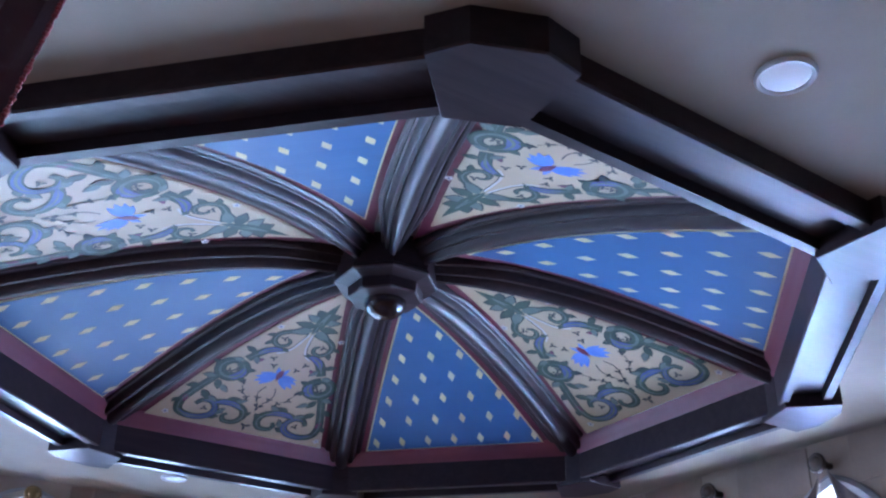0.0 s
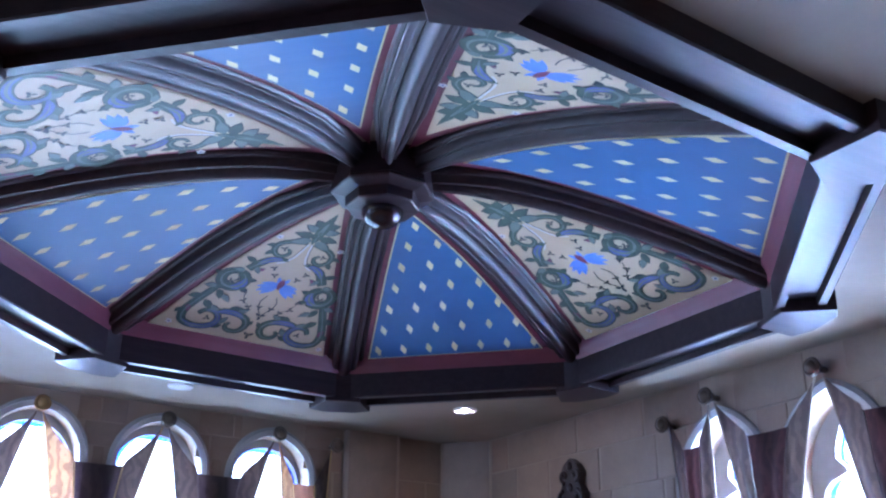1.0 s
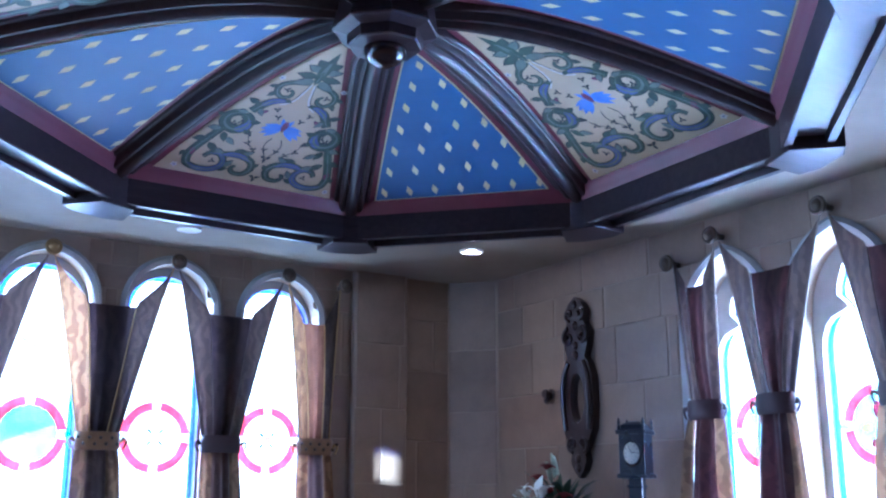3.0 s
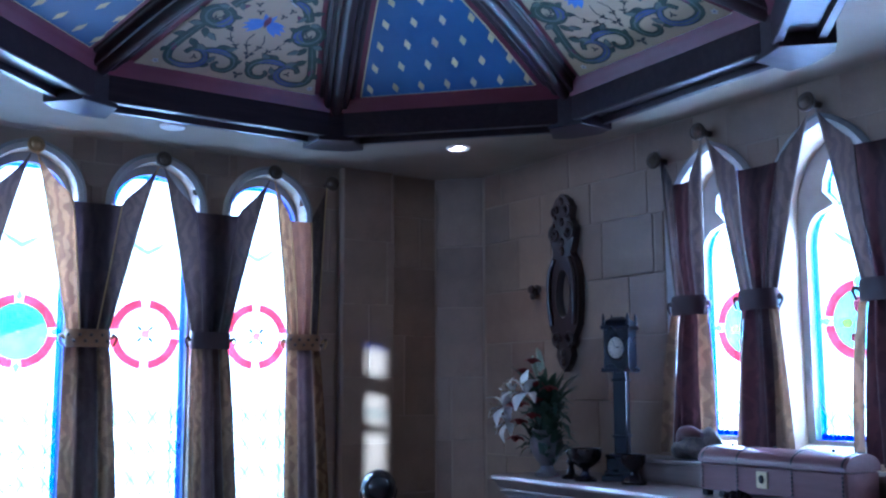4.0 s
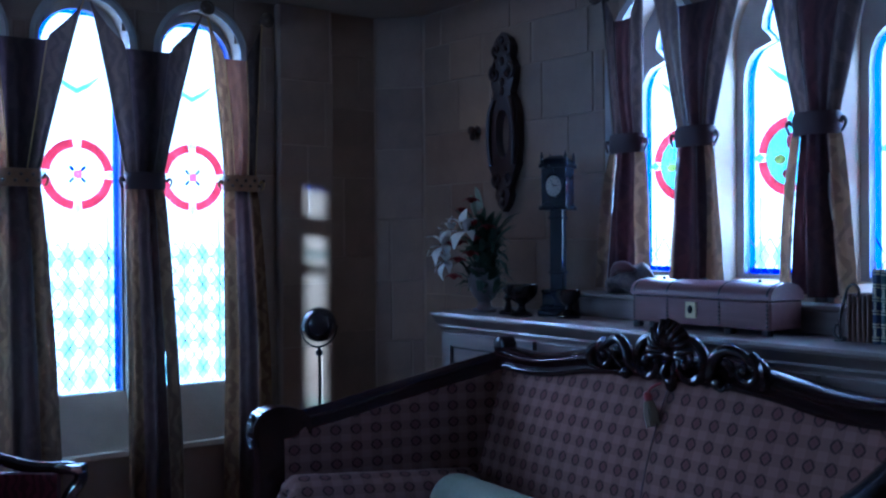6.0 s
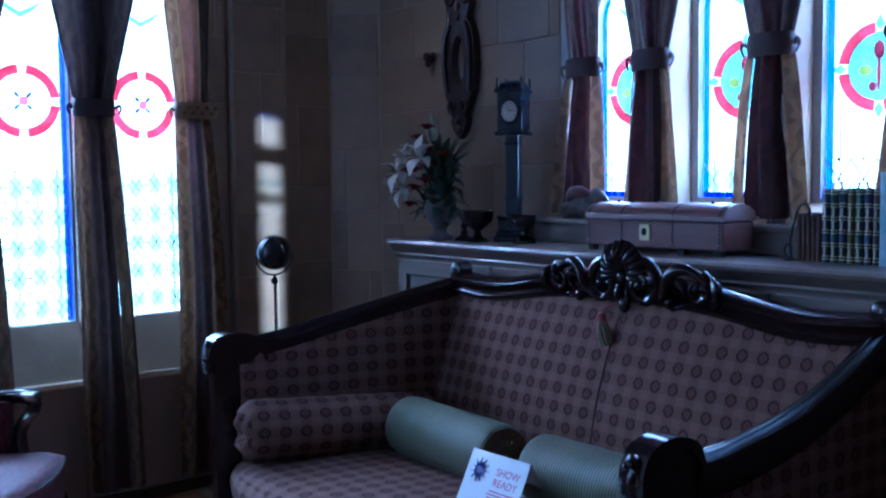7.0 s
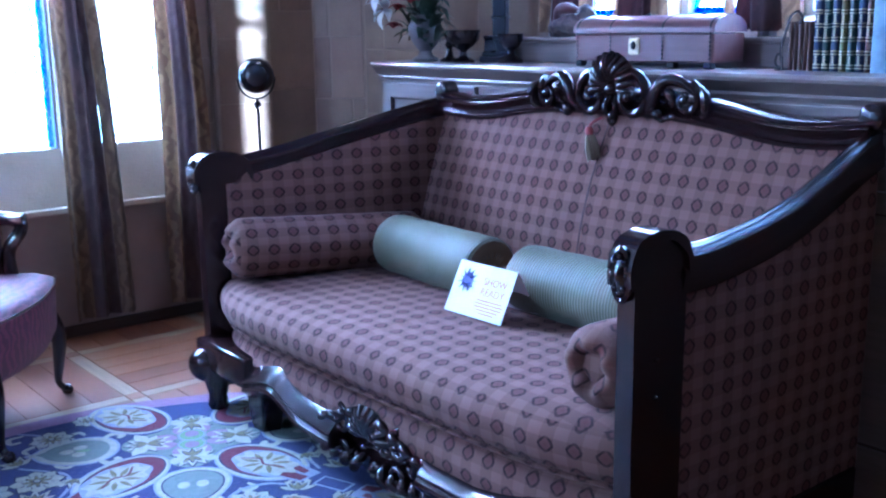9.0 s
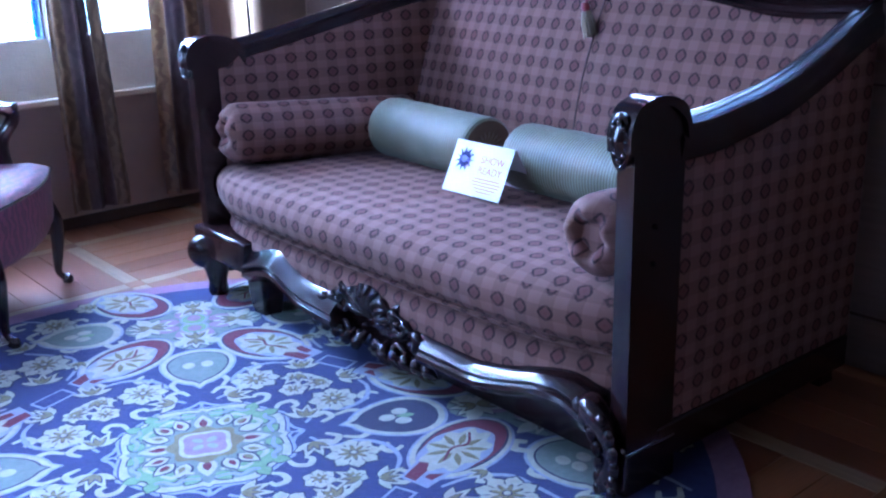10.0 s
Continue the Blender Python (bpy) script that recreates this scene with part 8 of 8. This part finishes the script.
for c in ((-0.09, 0.095, 0.265), (-0.10, 0.035, 0.27), (-0.085, -0.045, 0.285), (-0.07, -0.02, 0.35), (-0.06, 0.065, 0.40), (-0.08, 0.10, 0.13), (-0.06, -0.095, 0.33), (-0.09, 0.06, 0.20), (-0.095, -0.03, 0.225), (-0.05, 0.02, 0.44)):
    bm = bmesh.new()
    for i in range(11):
        a, t = i * 2.4, i / 11
        petal(bm, c, Vector(c) + Vector((math.cos(a) * (0.014 + 0.026 * t), math.sin(a) * (0.014 + 0.026 * t), 0.028 - 0.020 * t)), 0.015 + 0.007 * t, 0.008)
    part("rose", bm, ROSE, vase, "dark red rose", smooth=True)
bm = bmesh.new()
for i in range(240):
    a, r = rng.uniform(0, 6.28), rng.uniform(0.03, 0.125)
    z = rng.uniform(0.13, 0.40)
    b0 = Vector((0.3 * r * math.cos(a), 0.6 * r * math.sin(a), z - 0.06))
    t0 = Vector((r * math.cos(a), 1.45 * r * math.sin(a), z + rng.uniform(-0.09, 0.05)))
    petal(bm, b0, t0, rng.uniform(0.008, 0.018), rng.uniform(0.0, 0.02))
tagged(part("foliage", bm, FOLIAGE, vase, "dark green leaves", smooth=True), kind="stuff")
bm = bmesh.new()
for i in range(14):
    a = i * 2.1
    tube(bm, curve([(0, 0, 0.12), (0.03 * math.cos(a), 0.05 * math.sin(a), 0.25), (0.05 * math.cos(a), 0.10 * math.sin(a), 0.36)], 8), 0.0025, 5)
tagged(part("stems", bm, FOLIAGE, vase), kind="stuff")

# ---- carved bracket mirror on the east wall ----
mirror = thing("wall_mirror", "slim carved dark wood mirror hanging on the stone wall", "mirror", Matrix.Translation((ROOM_E - 0.006, 3.295, 1.54)))
CARVED = wood("dark_carved_walnut", (0.02, 0.010, 0.009), (0.055, 0.026, 0.022), 0.35, 2, 1.0, 0.3, 0.12)
bm = bmesh.new()
shape = [(0, 0.0), (0.03, 0.03), (0.05, 0.07), (0.04, 0.11), (0.065, 0.15), (0.095, 0.20), (0.105, 0.30), (0.100, 0.42), (0.080, 0.48), (0.055, 0.51), (0.075, 0.56), (0.085, 0.62), (0.055, 0.66), (0.065, 0.71), (0.04, 0.75), (0.0, 0.775)]
outline = [(a, z) for a, z in shape] + [(-a, z) for a, z in shape[-2:0:-1]]
hole = [(0.045 * math.cos(t), 0.335 + 0.105 * math.sin(t)) for t in [2 * math.pi * i / 24 for i in range(24)]]
slab_outline(bm, outline, [hole], Matrix(((0, 1, 0, -0.035), (1, 0, 0, 0), (0, 0, 1, 0), (0, 0, 0, 1))), 0.035)
part("frame", bm, CARVED, mirror, "carved dark frame")
bm = bmesh.new()
for s in (1, -1):
    volute(bm, (-0.036, s * 0.045, 0.60), 0.034, 1.2, 0.010, "X", radians(90), -s, lift=0.006)
    volute(bm, (-0.036, s * 0.035, 0.70), 0.026, 1.1, 0.008, "X", radians(-90), s, lift=0.006)
    volute(bm, (-0.036, s * 0.035, 0.14), 0.030, 1.2, 0.009, "X", radians(-90), s, lift=0.006)
    tube(bm, curve([(-0.036, s * 0.075, 0.20), (-0.042, s * 0.085, 0.30), (-0.042, s * 0.080, 0.42), (-0.036, s * 0.05, 0.49)], 16), 0.012, 8)
for z in (0.04, 0.08, 0.52, 0.56, 0.65, 0.74):
    sphere(bm, (-0.036, 0, z), 0.016, 10, 8, (0.8, 1, 1.2))
part("carving", bm, CARVED, mirror, "scrolls and beads", smooth=45)
MIRROR = material("mirror_glass", (0.8, 0.8, 0.82), 0.03, 1.0)
bm = bmesh.new()
plate(bm, [(0.05 * math.cos(t), 0.335 + 0.11 * math.sin(t)) for t in [2 * math.pi * i / 24 for i in range(24)]], -0.014, 0.006, Matrix(((0, 1, 0, 0), (1, 0, 0, 0), (0, 0, 1, 0), (0, 0, 0, 1))))
part("mirror_glass", bm, MIRROR, mirror, "small oval mirror")
hook = thing("wall_hook", "small dark round wall hook beside the mirror", "hook", Matrix.Translation((ROOM_E - 0.006, 3.51, 1.91)))
bm = bmesh.new()
lathe(bm, [(0.001, 0.0), (0.022, 0.0), (0.024, 0.006), (0.010, 0.012), (0.010, 0.026), (0.020, 0.034), (0.018, 0.044), (0.001, 0.048)], 16, Matrix.Rotation(radians(-90), 4, "Y"))
part("rosette", bm, CARVED, hook, smooth=50)
bm = bmesh.new()
sphere(bm, (-0.03, 0.0, -0.028), 0.014, 10, 8, (1, 1.1, 1.3))
part("drop", bm, CARVED, hook, smooth=True)

# ---- globe lamp in the corner ----
BALL = material("dark_polished_ball", (0.02, 0.018, 0.02), 0.1, 0.1, coat=0.2)
IRON = material("black_iron_stand", (0.02, 0.02, 0.022), 0.45, 0.6)
globe = thing("globe_stand", "dark polished globe on a slim black iron stand", "globe", Matrix.Translation((2.076, 3.50, 0)))
bm = bmesh.new()
sphere(bm, (0, 0, 1.083), 0.070, 32, 20)
part("ball", bm, BALL, globe, smooth=True)
bm = bmesh.new()
tube(bm, [(0.082 * math.cos(t), 0.0, 1.075 + 0.082 * math.sin(t)) for t in [math.pi + math.pi * i / 20 for i in range(21)]], 0.004, 7)
part("bracket", bm, IRON, globe, "half-round bracket", smooth=True)
bm = bmesh.new()
lathe(bm, [(0.005, 0.05), (0.005, 0.955), (0.014, 0.962), (0.014, 0.975), (0.005, 0.985), (0.005, 0.995)], 12)
part("stem", bm, IRON, globe, smooth=40)
for i in range(3):
    a = i * 2 * math.pi / 3 + 0.5
    bm = bmesh.new()
    tube(bm, curve([(0, 0, 0.06), (0.06 * math.cos(a), 0.06 * math.sin(a), 0.085), (0.13 * math.cos(a), 0.13 * math.sin(a), 0.03), (0.16 * math.cos(a), 0.16 * math.sin(a), 0.007)], 14), 0.006, 7)
    part("leg", bm, IRON, globe, smooth=True)

# ---- armchair ----
PINK_DAMASK = brocade("rose_damask", (0.060, 0.002, 0.009), (0.19, 0.030, 0.046), 2.0)
ax = Vector((0.59, 0.81, 0)).normalized()
ay = Vector((-ax.y, ax.x, 0))
chair_m = Matrix.Translation((1.022, 3.185, 0)) @ Matrix(((ax.x, ay.x, 0, 0), (ax.y, ay.y, 0, 0), (0, 0, 1, 0), (0, 0, 0, 1)))
chair = thing("armchair", "carved dark wood armchair with rose damask upholstery", "armchair", chair_m)


def upholstered(name, rings, mat, label="", smooth=60):
    bm = bmesh.new()
    loft(bm, rings)
    bm.normal_update()
    box_uv(bm)
    return part(name, bm, mat, chair, label, smooth)


def plan(hw, d0, d1, z, n=14):
    front = [(hw * (2 * i / n - 1), d0 - 0.05 * (1 - (2 * i / n - 1) ** 2)) for i in range(n + 1)]
    return [Vector((x, y, z)) for x, y in front] + [Vector((hw * 0.86, d1, z)), Vector((-hw * 0.86, d1, z))]


upholstered("seat", [plan(0.295, 0.02, 0.50, 0.24), plan(0.305, 0.005, 0.50, 0.27), plan(0.308, 0.0, 0.50, 0.40), plan(0.304, 0.004, 0.50, 0.43), plan(0.27, 0.05, 0.49, 0.452), plan(0.15, 0.15, 0.4, 0.462)], PINK_DAMASK, "rose damask seat")
bm = bmesh.new()
tube(bm, [q + Vector((0, -0.002, 0)) for q in plan(0.308, 0.0, 0.5, 0.428)[:15]], 0.005, 6)
part("piping", bm, MAHOGANY, chair, smooth=True)
for sx in (1, -1):
    bm = bmesh.new()
    tube(bm, curve([(sx * 0.285, 0.03, 0.30), (sx * 0.305, 0.005, 0.22), (sx * 0.297, 0.01, 0.12), (sx * 0.285, 0.012, 0.05), (sx * 0.297, -0.012, 0.018)], 20), lambda t: 0.034 - 0.022 * min(1, t * 1.3) + (0.008 if t > 0.9 else 0), 10)
    sphere(bm, (sx * 0.298, -0.014, 0.018), 0.018, 10, 8)
    part("front_leg", bm, MAHOGANY, chair, "cabriole leg", smooth=True)
    bm = bmesh.new()
    tube(bm, curve([(sx * 0.24, 0.47, 0.30), (sx * 0.245, 0.50, 0.15), (sx * 0.25, 0.545, 0.012)], 10), 0.02, 8)
    part("back_leg", bm, MAHOGANY, chair, smooth=True)
    bm = bmesh.new()
    tube(bm, curve([(sx * 0.285, 0.13, 0.40), (sx * 0.30, 0.145, 0.52), (sx * 0.315, 0.10, 0.60), (sx * 0.318, 0.13, 0.635), (sx * 0.31, 0.28, 0.645), (sx * 0.27, 0.50, 0.72)], 24), 0.024, 10)
    box(bm, (sx * 0.318 - 0.034, 0.085, 0.618), (sx * 0.318 + 0.034, 0.19, 0.652), 0.010, 2)
    part("arm", bm, MAHOGANY, chair, "scrolled arm", smooth=45)
    upholstered("arm_panel", [[Vector((sx * 0.295 + w, y, z)) for w, y in ((-0.018, 0.17), (0.018, 0.17), (0.012, 0.50), (-0.024, 0.50))] for z in (0.42, 0.52, 0.625)], PINK_DAMASK)
upholstered("backrest", [[Vector((x * (1 - 0.15 * max(0, z - 0.8)), 0.47 + d + 0.12 * (z - 0.42), z)) for x, d in ((-0.25, 0.0), (-0.12, -0.03), (0.12, -0.03), (0.25, 0.0), (0.25, 0.05), (-0.25, 0.05))] for z in (0.42, 0.6, 0.8, 0.95, 1.0)], PINK_DAMASK, "rose damask back")
bm = bmesh.new()
tube(bm, curve([(-0.26, 0.52, 0.42), (-0.27, 0.55, 0.75), (-0.22, 0.575, 1.0), (0, 0.585, 1.06), (0.22, 0.575, 1.0), (0.27, 0.55, 0.75), (0.26, 0.52, 0.42)], 40), 0.022, 9)
part("back_frame", bm, MAHOGANY, chair, "carved back frame", smooth=True)

# ---- dark red hanging by the ceiling near the walk's start ----
drape = thing("red_hanging", "dark red fringed hanging that drops from the ceiling", "hanging", Matrix.Translation((0.16, 1.197, CEIL)))
VELVET = cloth("dark_red_velvet", (0.035, 0.006, 0.008), (0.06, 0.012, 0.014), 0.9, 400, 0.6)
bm = bmesh.new()
lv = Vector((-0.9915, 0.1299, 0))
nv = Vector((0.1299, 0.9915, 0))
rows = []
for j in range(13):
    f = j / 12
    edge = Vector((0.0, 0, 0)) + lv * (0.042 * f) + Vector((0, 0, -0.235 * f))
    rows.append([edge + lv * (0.34 * i / 16) + nv * (0.018 * math.sin(i * 1.5 + f * 2)) * (i > 0) for i in range(17)])
loft(bm, rows, False, False)
bmesh.ops.solidify(bm, geom=list(bm.faces), thickness=0.006)
part("cloth", bm, VELVET, drape, smooth=60)
bm = bmesh.new()
rng = random.Random(5)
for j in range(34):
    f = j / 33
    p = lv * (0.042 * f) + Vector((0, 0, -0.235 * f))
    sphere(bm, p - lv * 0.002, rng.uniform(0.003, 0.0055), 7, 5)
tagged(part("beaded_edge", bm, RED_CORD, drape, "small red beads along the edge"), kind="stuff")
